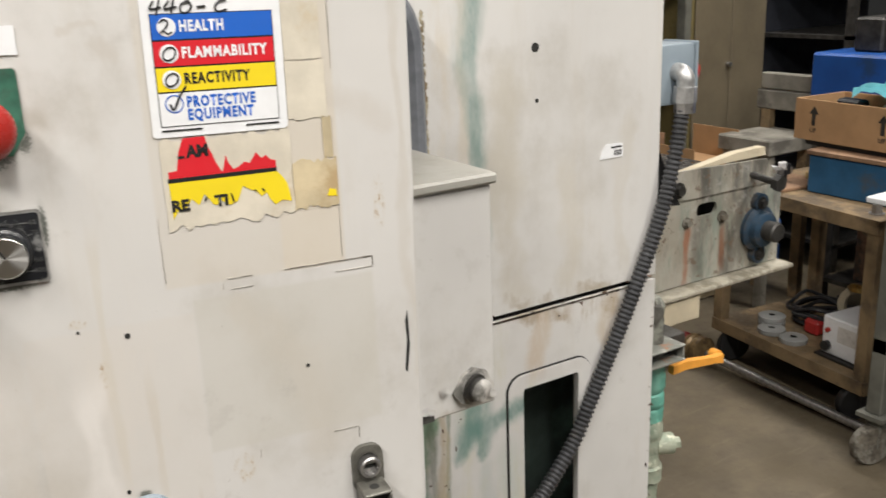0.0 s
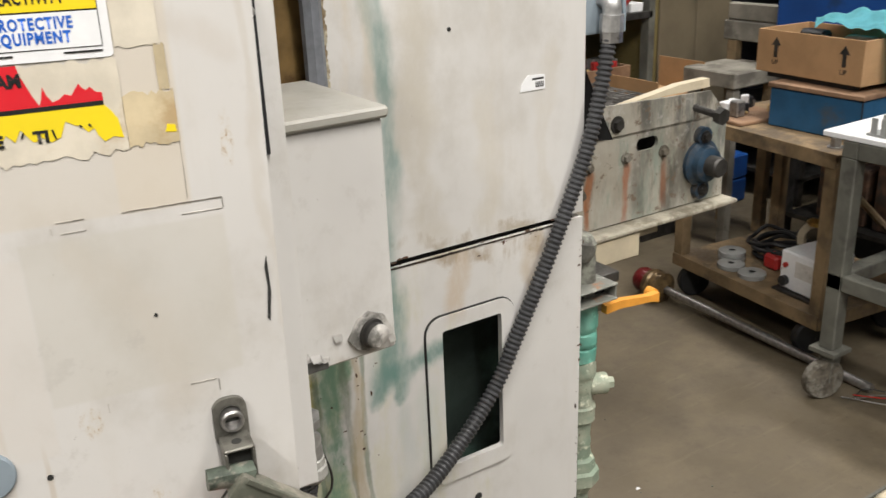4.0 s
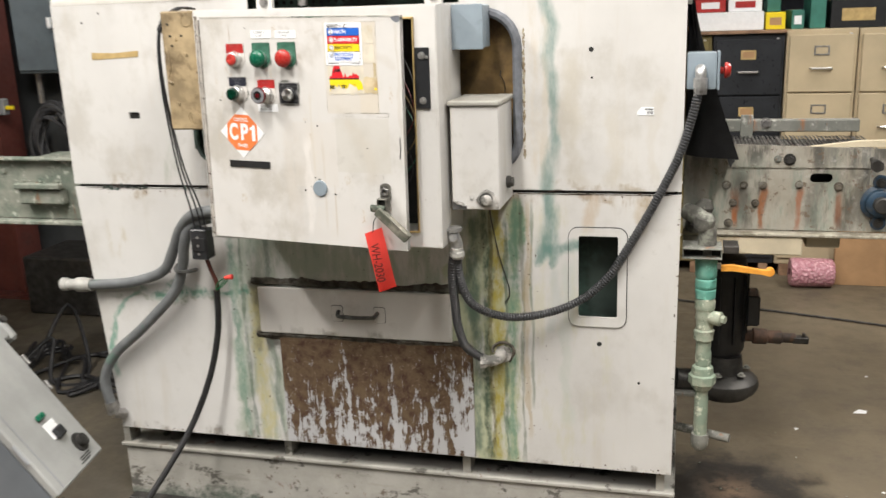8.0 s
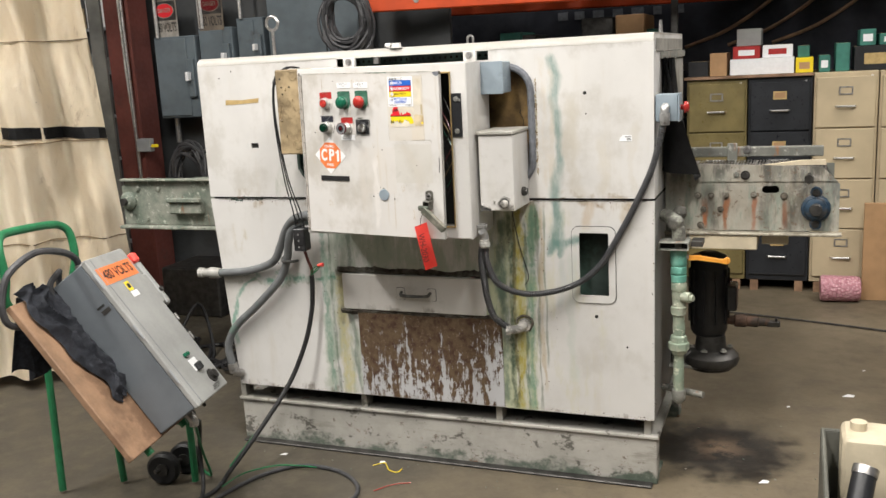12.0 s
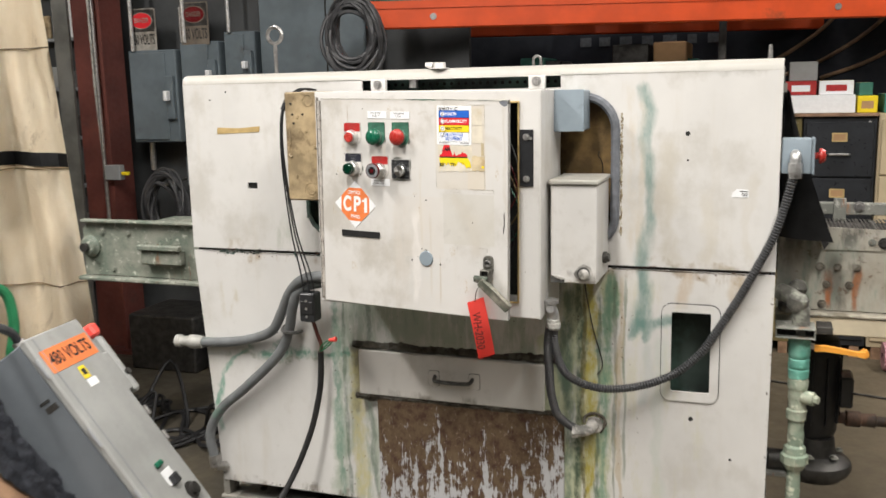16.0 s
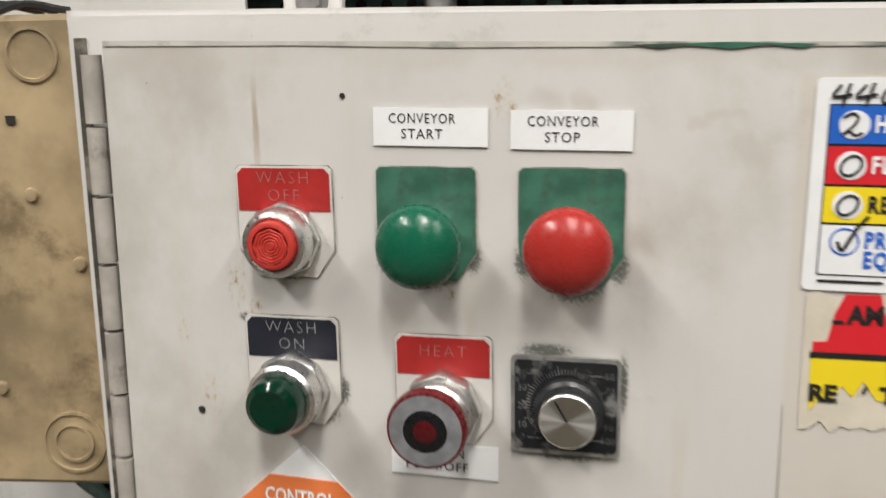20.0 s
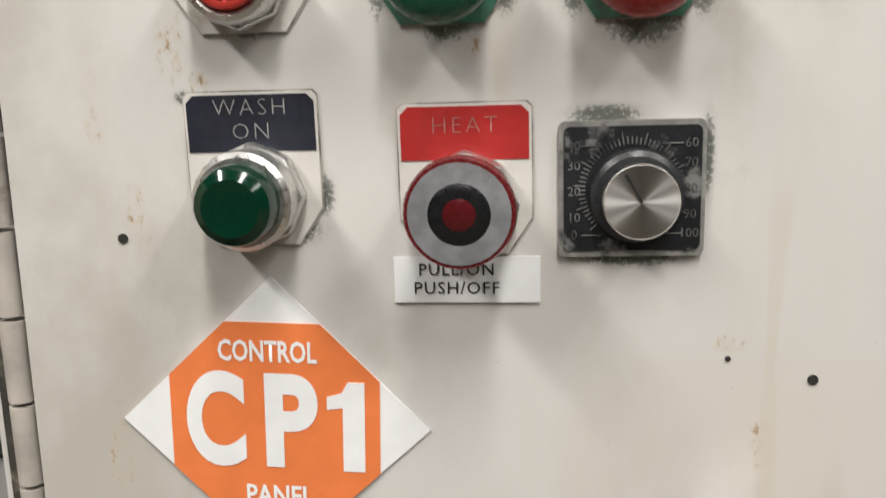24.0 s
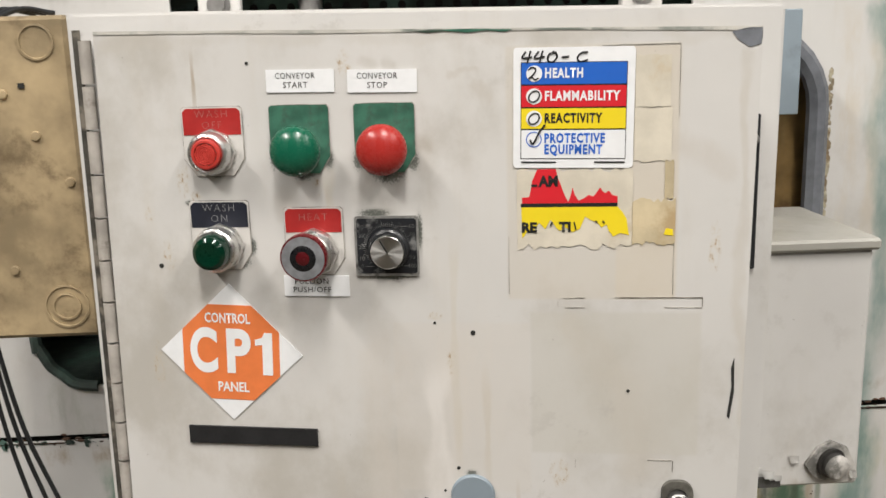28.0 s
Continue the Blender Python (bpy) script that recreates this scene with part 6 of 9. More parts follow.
box(bm, 0.5020, -0.030, 1.0560, 0.5045, -0.004, 1.0798, bevel=0.001)
box(bm, 0.5245, -0.030, 1.0520, 0.5270, -0.004, 1.0798, bevel=0.001)
part("latch_bracket", bm, "latch", door, "folded steel bracket")
part("bracket_hole", C((0.5145, -0.018, 1.0829), (0.5145, -0.018, 1.0835), 0.0042, seg=12), "gap", door)
part("bracket_inside", B(0.5046, -0.022, 1.0570, 0.5244, -0.005, 1.0795), "gap", door)
bm = roughen(C((0.4860, -0.026, 1.0590), (0.5230, -0.026, 1.0560), 0.0085, 0.0105, seg=20), 0.003, 75.0)
part("lever_pivot", bm, "verdigris_dark", door, "pivot crusted with green corrosion")
hm = pose(0.5060, -0.032, 1.0560, 0, 40, 0)
bm = bmesh.new()
box(bm, 0.0, -0.010, -0.0125, 0.103, 0.008, 0.0115, bevel=0.004, m=hm, seg=2)
box(bm, 0.004, -0.0125, 0.0060, 0.098, -0.0095, 0.0118, bevel=0.001, m=hm)
bmesh.ops.subdivide_edges(bm, edges=[e for e in bm.edges if e.calc_length() > 0.02], cuts=8)
part("latch_lever", roughen(bm, 0.0012, 70.0), "lever_crust", door, "worn crusted latch lever pointing down")


def on_door(name, label, category, u, z, group=""):
    return thing(name, label, category, group=group, m=DM @ Matrix.Translation((u, -0.0004, z)))


def legend(parent, top_mat, words, w, h, split, ink, size, half=True):
    """A legend plate, its lower part white, round the button axis at (0, 0)."""
    z1 = h
    pts = [(-w, -0.006), (-w, z1 - 0.002), (-w + 0.002, z1), (w - 0.002, z1), (w, z1 - 0.002), (w, -0.006), (w * 0.62, -0.021), (-w * 0.62, -0.021)]
    rim = 0.0006
    part("dirt_line", S([(x + (rim if x > 0 else -rim), z + (rim if z > 0 else -rim)) for x, z in pts], [], -0.0004, -0.00005), "grime_line", parent, "line of dirt round the plate")
    lp = part("legend_plate", S(pts, [], -0.0012, -0.0001), "plate_white" if half else top_mat, parent)
    if half:
        part("legend_band", S([(-w + 0.001, split), (w - 0.001, split), (w - 0.001, z1 - 0.004), (w - 0.004, z1 - 0.001), (-w + 0.004, z1 - 0.001), (-w + 0.001, z1 - 0.004)], [], -0.0016, -0.0013), top_mat, parent)
    for i, wd in enumerate(words):
        letters("legend_text", wd, 0.0094, pose(0.0, -0.0019, z1 - (0.0062 if len(words) > 1 else 0.0086) - i * 0.0095), ink, parent, sx=1.0, spacing=1.22, bold=-0.00022)


def nut(parent, r, y0, y1, mat="chrome"):
    bm = C((0, -y0, 0), (0, -y1, 0), r, seg=8)
    bmesh.ops.bevel(bm, geom=[e for e in bm.edges if e.calc_length() < r], offset=0.0008, segments=1, affect="EDGES")
    return part("mounting_nut", bm, mat, parent, "octagonal metal nut")


AX = (0, -1, 0)
G = "push buttons on the cabinet door"
b = on_door("push_button", "red flush push button with a red wash off legend plate", "push button", 0.1105, 1.4175, G)
legend(b, "red_plate", ("WASH", "OFF"), 0.0269, 0.0387, 0.0148, "faint_red", 0.0105)
nut(b, 0.0205, 0.0016, 0.008)
part("collar", lathe(bmesh.new(), [(0.0184, 0.008), (0.0184, 0.016), (0.0172, 0.0190), (0.0150, 0.0200), (0.0138, 0.0195), (0.0136, 0.008)], (0, 0, 0), AX), "chrome", b)
bm = lathe(bmesh.new(), [(0.0133, 0.008), (0.0133, 0.0205), (0.0128, 0.0222), (0.0118, 0.0228), (0.0100, 0.0228)], (0, 0, 0), AX, 32)
for k in range(5):
    rr = 0.0100 - k * 0.0017
    lathe(bm, [(rr, 0.0228), (rr - 0.0004, 0.0223), (rr - 0.0008, 0.0223), (rr - 0.0012, 0.0228), (rr - 0.0017, 0.0228)], (0, 0, 0), AX, 8)
cyl(bm, (0, -0.0200, 0), (0, -0.0228, 0), 0.0016, seg=8)
part("button_cap", bm, "red_matt", b, "red plastic cap")
b = on_door("push_button", "green lensed push button with a black wash on legend plate", "push button", 0.1105, 1.333, G)
legend(b, "black_plate", ("WASH", "ON"), 0.0269, 0.0408, 0.0173, "faint", 0.0105)
nut(b, 0.0215, 0.0016, 0.010)
part("collar", lathe(bmesh.new(), [(0.0195, 0.010), (0.0195, 0.021), (0.0175, 0.023), (0.0155, 0.023), (0.0155, 0.010)], (0, 0, 0), AX), "chrome", b)
part("lens", lathe(bmesh.new(), [(0.0155, 0.012), (0.0157, 0.029), (0.0145, 0.0335), (0.011, 0.036), (0.009, 0.0357), (0, 0.0357)], (0, 0, 0), AX), "green_lens", b, "translucent green lens")
for u, cap, words in ((0.188, "green_cap", "green mushroom push button on a worn green plate for conveyor start"), (0.2622, "red", "red mushroom push button on a worn green plate for conveyor stop")):
    b = on_door("mushroom_button", words, "push button", u, 1.4185, G)
    legend(b, "green_plate", (), 0.026, 0.0378, 0, "faint", 0.01, half=False)
    part("collar", lathe(bmesh.new(), [(0.017, 0.001), (0.017, 0.011), (0.012, 0.012), (0.011, 0.016)], (0, 0, 0), AX), "chrome", b)
    part("mushroom_cap", lathe(bmesh.new(), [(0.010, 0.014), (0.0195, 0.0145), (0.0215, 0.017), (0.0218, 0.020), (0.0205, 0.0245), (0.017, 0.028), (0.011, 0.0308), (0.005, 0.0320), (0, 0.0322)], (0, 0, 0), AX, 32), cap, b)
b = on_door("pull_switch", "red-ringed illuminated pull switch with a red heat legend plate", "push button", 0.1955, 1.328, G)
legend(b, "red_plate", ("HEAT",), 0.0262, 0.0392, 0.0172, "faint_red", 0.0105)
nut(b, 0.0215, 0.0016, 0.012)
part("collar", lathe(bmesh.new(), [(0.0175, 0.012), (0.0175, 0.018), (0.015, 0.020), (0.0155, 0.025), (0.013, 0.027), (0.013, 0.034)], (0, 0, 0), AX), "chrome", b)
part("ring", lathe(bmesh.new(), [(0.012, 0.032), (0.0190, 0.033), (0.0205, 0.0355), (0.0205, 0.040), (0.0198, 0.042), (0.0186, 0.042)], (0, 0, 0.0028), AX, 32), "maroon", b, "dark red rim")
part("ring_face", lathe(bmesh.new(), [(0.0186, 0.0410), (0.0186, 0.0424), (0.0113, 0.0430), (0.0113, 0.0410)], (0, 0, 0.0028), AX, 32), "ring_grey", b, "grey insert ring")
part("lens", lathe(bmesh.new(), [(0.0112, 0.040), (0.0112, 0.0428), (0.0100, 0.0434), (0.0060, 0.0434)], (0, 0, 0.0028), AX, 28), "deep_black", b)
part("lens_core", lathe(bmesh.new(), [(0.0060, 0.0433), (0.005, 0.0437), (0, 0.0438)], (0, 0, 0.0028), AX, 20), "deep_red", b)
d = on_door("timer_dial", "black potentiometer dial plate with a brushed metal knob", "dial", 0.2602, 1.3325)
part("dial_plate", S(round_rect(-0.0283, -0.0268, 0.0283, 0.0268, 0.003), [], -0.0022, -0.0001), "dial_rim", d, "worn silver dial plate")
part("dial_face", S(round_rect(-0.0262, -0.0243, 0.0266, 0.0247, 0.0025), [], -0.0027, -0.0023), "dial_black", d, "scratched black dial face")
bm = bmesh.new()
for i in range(56):
    a = radians(225 - i * 5)
    r0, r1 = 0.0178, 0.0205 if i % 5 else 0.0225
    mm = pose(0, 0, 0, 0, -math.degrees(a), 0)
    box(bm, r0, -0.0032, -0.00018, r1, -0.0028, 0.00018, m=mm)
for sx, zz in ((-1, 0.0172), (1, 0.0178), (-1, -0.018), (1, -0.0175)):
    box(bm, min(sx * 0.0115, sx * 0.0195), -0.0032, zz - 0.0002, max(sx * 0.0115, sx * 0.0195), -0.0028, zz + 0.0002)
part("dial_ticks", bm, "dial_ink", d)
for txt, dx, dz in (("40", -0.0223, 0.0172), ("30", -0.0223, 0.0095), ("20", -0.0223, -0.0006), ("10", -0.0223, -0.011), ("0", -0.0222, -0.018), ("60", 0.0226, 0.0178), ("70", 0.0226, 0.0102), ("80", 0.0226, 0.0002), ("90", 0.0224, -0.0100), ("100", 0.0222, -0.0175)):
    letters("dial_number", txt, 0.0052, pose(dx, -0.0031, dz), "dial_ink", d)
part("knob_skirt", lathe(bmesh.new(), [(0.0186, 0.003), (0.0180, 0.0065), (0.0160, 0.0080), (0.0, 0.0080)], (0.0018, 0, -0.0024), AX, 28), "black_plastic", d)
part("knob", lathe(bmesh.new(), [(0.0146, 0.0081), (0.0146, 0.0150), (0.0140, 0.0156), (0.0, 0.0156)], (0.0024, 0, -0.0030), AX, 36), "alu", d, "brushed aluminium knob")
part("pointer", B(-0.0005, -0.0160, 0.0, 0.0005, -0.0154, 0.0125, m=pose(0.0024, -0.0001, -0.0030, 0, -30, 0)), "ink", d)


def printed(name, label, u, z, w, h, lines, size, tilt=0.0, group="printed labels"):
    o = on_door(name, label, "label", u, z, group)
    part("label_paper", S([(-w, -h), (w, -h), (w, h), (-w, h)], [], -0.0007, -0.0001), "paper", o)
    for i, t in enumerate(lines):
        letters("label_text", t, size, pose(-0.0042, -0.0010, (len(lines) / 2 - 0.5 - i) * size * 1.08 + 0.0002), "ink", o, spacing=1.12, width=0.0044 * len(t) - 0.0006)
    o.matrix_basis = o.matrix_basis @ pose(0, 0, 0, 0, tilt, 0)
    return o


printed("conveyor_label", "white label printed conveyor start", 0.191, 1.4766, 0.0297, 0.0096, ("CONVEYOR", "START"), 0.0072, 0.8)
printed("conveyor_label", "white label printed conveyor stop", 0.2618, 1.4749, 0.0297, 0.0096, ("CONVEYOR", "STOP"), 0.0072, 0.8)
printed("switch_label", "white label printed pull on push off", 0.1950, 1.2963, 0.0297, 0.0096, ("PULL/ON", "PUSH/OFF"), 0.0072, 0.4)

# orange diamond
o = on_door("panel_label", "white diamond label with orange octagon printed control panel CP1", "label", 0.1110, 1.2330)
hw, hh = 0.0670, 0.0655
part("label_paper", S([(-hw, 0), (0, -hh), (hw, 0), (0, hh)], [], -0.0007, -0.0001), "paper", o)
c1, c2 = 0.0455, 0.0455


def cut(px):
    return hh * (1 - abs(px) / hw)


pts = [(-c1, -cut(c1)), (-hw * (1 - c2 / hh), -c2), (hw * (1 - c2 / hh), -c2), (c1, -cut(c1)), (c1, cut(c1)), (hw * (1 - c2 / hh), c2), (-hw * (1 - c2 / hh), c2), (-c1, cut(c1))]
part("label_octagon", S(pts, [], -0.0011, -0.0008), "lbl_orange", o)
letters("label_text", "C", 0.0565, pose(-0.0258, -0.0014, -0.0005), "paper", o, sx=0.66, bold=0.0022)
letters("label_text", "P", 0.0565, pose(0.0060, -0.0014, -0.0005), "paper", o, sx=0.80, bold=0.0022)
part("label_numeral", S([(0.0296, -0.0203), (0.0390, -0.0203), (0.0390, 0.0203), (0.0318, 0.0203), (0.0292, 0.0155), (0.0228, 0.0135), (0.0228, 0.0078), (0.0296, 0.0088)], [], -0.00145, -0.00115), "paper", o)
letters("label_text", "CONTROL", 0.0130, pose(-0.0025, -0.0014, 0.0325), "paper", o, bold=0.0003, width=0.0425)
letters("label_text", "PANEL", 0.0130, pose(0.001, -0.0014, -0.0335), "paper", o, bold=0.0003, width=0.0295)
o.matrix_basis = o.matrix_basis @ pose(0, 0, 0, 0, 2.2, 0)

# hazard label
o = on_door("hazard_label", "white hazard rating label with blue, red and yellow bands", "label", 0.4218, 1.4485)
part("label_paper", S(round_rect(-0.0497, -0.0497, 0.0497, 0.0497, 0.003), [], -0.0007, -0.0001), "paper", o)
x0, x1 = -0.043, 0.043
rows4 = ((0.0372, 0.0198, "lbl_blue"), (0.0186, 0.0012, "lbl_red"), (0.0, -0.0168, "lbl_yellow"), (-0.018, -0.0415, "paper"))
part("label_border", S([(x0 - 0.0006, -0.0421), (x1 + 0.0006, -0.0421), (x1 + 0.0006, 0.0378), (x0 - 0.0006, 0.0378)], [], -0.0010, -0.0008), "ink", o)
for (za, zb, mt), (words, col) in zip(rows4, ((("HEALTH",), "paper"), (("FLAMMABILITY",), "paper"), (("REACTIVITY",), "ink"), (("PROTECTIVE", "EQUIPMENT"), "lbl_blue"))):
    part("label_band", S([(x0, zb), (x1, zb), (x1, za), (x0, za)], [], -0.0013, -0.0011), mt, o)
    zc = (za + zb) / 2
    if mt != "paper":
        part("rating_circle", lathe(bmesh.new(), [(0.0066, 0.0013), (0.0066, 0.0016), (0, 0.0016)], (-0.0325, 0, zc), (0, -1, 0), 24), "paper", o)
        if mt == "lbl_blue":
            ring = [(-0.0375, zc + 0.0030), (-0.0340, zc + 0.0052), (-0.0312, zc + 0.0030), (-0.0335, zc - 0.0010), (-0.0372, zc - 0.0042), (-0.0345, zc - 0.0028), (-0.0320, zc - 0.0048), (-0.0290, zc - 0.0035)]
        else:
            ring = [(-0.0325 + 0.0043 * math.cos(a) + 0.0012 * math.sin(a), zc + 0.0046 * math.sin(a)) for a in (0.9 + 2 * math.pi * i / 9 for i in range(11))]
        strokes("rating_digit", [ring], -0.0018, 0.00065, "ink", o)
    else:
        part("rating_circle", lathe(bmesh.new(), [(0.0066, 0.0013), (0.0066, 0.0016), (0.0058, 0.0016), (0.0058, 0.0013)], (-0.0325, 0, zc + 0.004), (0, -1, 0), 24), "lbl_blue", o)
        bm = bmesh.new()
        tube(bm, [(-0.0355, -0.0018, zc + 0.004), (-0.0332, -0.0018, zc), (-0.028, -0.0018, zc + 0.010), (-0.023, -0.0018, zc + 0.0165)], 0.0008, n=3, seg=5)
        part("check_mark", bm, "ink", o)
    for i, wd in enumerate(words):
        wide = {"HEALTH": 0.0311, "FLAMMABILITY": 0.0616, "REACTIVITY": 0.0475, "PROTECTIVE": 0.0500, "EQUIPMENT": 0.0480}[wd]
        letters("label_text", wd, 0.0108, pose(-0.0239, -0.0016, zc + (len(words) / 2 - 0.5 - i) * 0.0094), col, o, align="LEFT", bold=0.0004, spacing=1.16, width=wide)
hand = [[(-0.0395, 0.0465), (-0.0425, 0.0412), (-0.0345, 0.0420)], [(-0.0355, 0.0470), (-0.0385, 0.0368)],
        [(-0.0290, 0.0465), (-0.0325, 0.0410), (-0.0240, 0.0422)], [(-0.0255, 0.0472), (-0.0285, 0.0370)],
        [(-0.0150, 0.0455), (-0.0205, 0.0440), (-0.0215, 0.0390), (-0.0175, 0.0378), (-0.0140, 0.0415), (-0.0152, 0.0455), (-0.0180, 0.0458)],
        [(-0.0100, 0.0415), (-0.0040, 0.0420)], [(0.0110, 0.0455), (0.0060, 0.0450), (0.0025, 0.0410), (0.0050, 0.0378), (0.0110, 0.0392)]]
strokes("handwriting", hand, -0.0012, 0.00075, "ink", o)
for bx0, bx1 in ((-0.043, -0.014), (0.018, 0.043)):
    part("print_bar", B(bx0, -0.0012, -0.0455, bx1, -0.0009, -0.0443), "ink", o)
o.matrix_basis = o.matrix_basis @ pose(0, 0, 0, 0, 0.8, 0)

# remains of an older label
o = on_door("torn_label", "torn remains of an older hazard label with red and yellow bands", "label", 0.3735, 1.3300)
rng = random.Random(8)


def ragged(x0, x1, z0, z1, amp, n=16, side="top"):
    top = [(x0 + (x1 - x0) * i / n, z1 + rng.uniform(-amp, amp)) for i in range(n, -1, -1)]
    low = [(x0 + (x1 - x0) * i / n, z0 + (rng.uniform(-amp, amp) if side == "both" else 0)) for i in range(n + 1)]
    return low + top


part("torn_paper", S(ragged(0.0008, 0.098, 0.0005, 0.067, 0.0030, 20, "both"), [], -0.0003, -0.00005), "old_paper", o, "cream paper backing of the torn label")
part("glue_strip", S(ragged(0.0975, 0.1335, 0.0035, 0.0405, 0.0025, 12, "both"), [], -0.0003, -0.00005), "old_glue", o, "yellowed glue residue")
part("glue_strip", S(ragged(0.1240, 0.1315, 0.0420, 0.0735, 0.0012, 8, "both"), [], -0.0003, -0.00005), "old_glue", o)
part("glue_strip", S(ragged(0.0985, 0.1290, 0.0735, 0.1175, 0.0010, 10, "both"), [], -0.0002, -0.00005), "old_paper", o)
part("glue_strip", S(ragged(0.0990, 0.1275, 0.1185, 0.1600, 0.0008, 10, "both"), [], -0.0002, -0.00005), "old_paper", o)
peaks = [(0.005, 0.0387), (0.005, 0.0437), (0.0111, 0.0442), (0.0125, 0.050), (0.0139, 0.0581), (0.0165, 0.064), (0.0181, 0.0678), (0.0339, 0.0678), (0.0352, 0.061), (0.0375, 0.0553), (0.0405, 0.047), (0.0440, 0.0395), (0.0458, 0.044), (0.0478, 0.0520), (0.0495, 0.046), (0.0528, 0.0409), (0.0570, 0.0425), (0.0611, 0.0456), (0.0653, 0.0442), (0.0709, 0.0520), (0.0730, 0.0485), (0.0751, 0.0470), (0.0780, 0.0490), (0.0815, 0.0450), (0.0853, 0.0442), (0.0853, 0.0387)]
part("red_band", S(peaks, [], -0.0007, -0.0004), "lbl_red", o)
part("black_line", B(0.0039, -0.0009, 0.0356, 0.0853, -0.0005, 0.0386), "ink", o)
yel = [(0.0044, 0.0355), (0.0856, 0.0355), (0.0900, 0.0300), (0.0931, 0.0247), (0.0951, 0.0108), (0.0880, 0.0125), (0.0820, 0.0095), (0.0780, 0.0150), (0.0765, 0.0200), (0.0720, 0.0175), (0.0680, 0.0225), (0.0640, 0.0235), (0.0584, 0.0270), (0.0540, 0.0165), (0.0478, 0.0136), (0.0417, 0.0178), (0.0370, 0.0150), (0.0347, 0.0164), (0.0292, 0.0247), (0.0245, 0.0164), (0.0195, 0.0220), (0.0139, 0.0136), (0.0095, 0.0150), (0.0050, 0.0081)]
part("yellow_band", S(yel, [], -0.0007, -0.0004), "lbl_yellow", o)
part("yellow_band", S([(0.124, 0.011), (0.132, 0.010), (0.1315, 0.0155), (0.126, 0.0165)], [], -0.0007, -0.0004), "lbl_yellow", o)
letters("label_text", "AM", 0.0122, pose(0.0277, -0.0010, 0.0573), "ink", o, bold=0.0006, width=0.0165)
part("letter_rest", B(0.0130, -0.0010, 0.0530, 0.0180, -0.0008, 0.0550), "ink", o)
letters("label_text", "RE", 0.0115, pose(0.0108, -0.0010, 0.0175), "ink", o, bold=0.0006, width=0.0130)
letters("label_text", "TI", 0.0115, pose(0.0415, -0.0010, 0.0178), "ink", o, bold=0.0006, width=0.0100)
strokes("letter_rest", [[(0.0305, 0.0225), (0.0290, 0.0190)], [(0.0490, 0.0225), (0.0505, 0.0160)], [(0.0670, 0.0232), (0.0685, 0.0218)], [(0.0730, 0.0232), (0.0745, 0.0215)]], -0.0009, 0.0007, "ink", o)

# red tag on the latch
tag = thing("paper_tag", "fluorescent red tag with handwriting hanging from the latch", "tag", (1.12, -0.35, 1.0))
bm = bmesh.new()
cols = []
for i in range(11):
    t = i / 10
    cx, cz = 1.106 + 0.022 * t + 0.006 * math.sin(t * 3), 1.002 - 0.156 * t
    y = -0.366 - 0.014 * math.sin(t * 3.1) + 0.02 * t
    w = 0.0215
    cols.append([bm.verts.new((cx - w, y - 0.004, cz - 0.008)), bm.verts.new((cx, y, cz)), bm.verts.new((cx + w, y + 0.002, cz + 0.008))])
for a, c in zip(cols, cols[1:]):
    bm.faces.new((a[0], a[1], c[1], c[0]))
    bm.faces.new((a[1], a[2], c[2], c[1]))
bmesh.ops.solidify(bm, geom=bm.faces[:], thickness=0.0006)
part("tag_sheet", bm, "tag", tag, smooth=80)
letters("tag_text", "WH-2030", 0.030, pose(1.119, -0.386, 0.925, 0, 82, 8), "ink", tag, sx=0.8)
part("tag_string", T([(1.105, -0.368, 0.998), (1.112, -0.37, 1.03), (1.135, -0.372, 1.055)], 0.0012, seg=5), "dark_steel", tag)

# ---------------------------------------------------------------- boxes round the cabinet
st = thing("beige_raceway", "stained beige metal raceway box with knockouts", "junction box", (0.55, -0.18, 1.23))
bm = B(0.490, -0.212, 1.230, 0.5955, -0.10, 1.541, bevel=0.004)
part("case", bm, "beige_strip", st)
for kx, kz, kr, kd in ((0.566, 1.517, 0.017, 0.0), (0.566, 1.262, 0.022, 0.0), (0.566, 1.262, 0.014, 0.0009)):
    part("knockout", lathe(bmesh.new(), [(kr, kd), (kr, kd + 0.0015), (kr - 0.002, kd + 0.0018), (kr - 0.0025, kd + 0.0005), (0, kd + 0.0005)], (kx, -0.212, kz), AX, 24), "beige_strip", st)
for kx, kz in ((0.556, 1.43), (0.583, 1.385), (0.52, 1.30), (0.53, 1.47)):
    part("rivet", lathe(bmesh.new(), [(0.005, 0), (0.004, 0.0025), (0, 0.0032)], (kx, -0.212, kz), AX, 12), "beige_strip", st)
for kx, kz in ((0.508, 1.505), (0.515, 1.45), (0.545, 1.475), (0.512, 1.475)):
    part("slot_hole", B(kx, -0.2135, kz, kx + 0.006, -0.2125, kz + 0.005), "gap", st)
part("loose_strap", T([(0.500, -0.20, 1.50), (0.494, -0.205, 1.47), (0.500, -0.21, 1.44), (0.505, -0.212, 1.40), (0.497, -0.21, 1.365), (0.508, -0.214, 1.355)], 0.004, seg=6), "beige_strip", st)

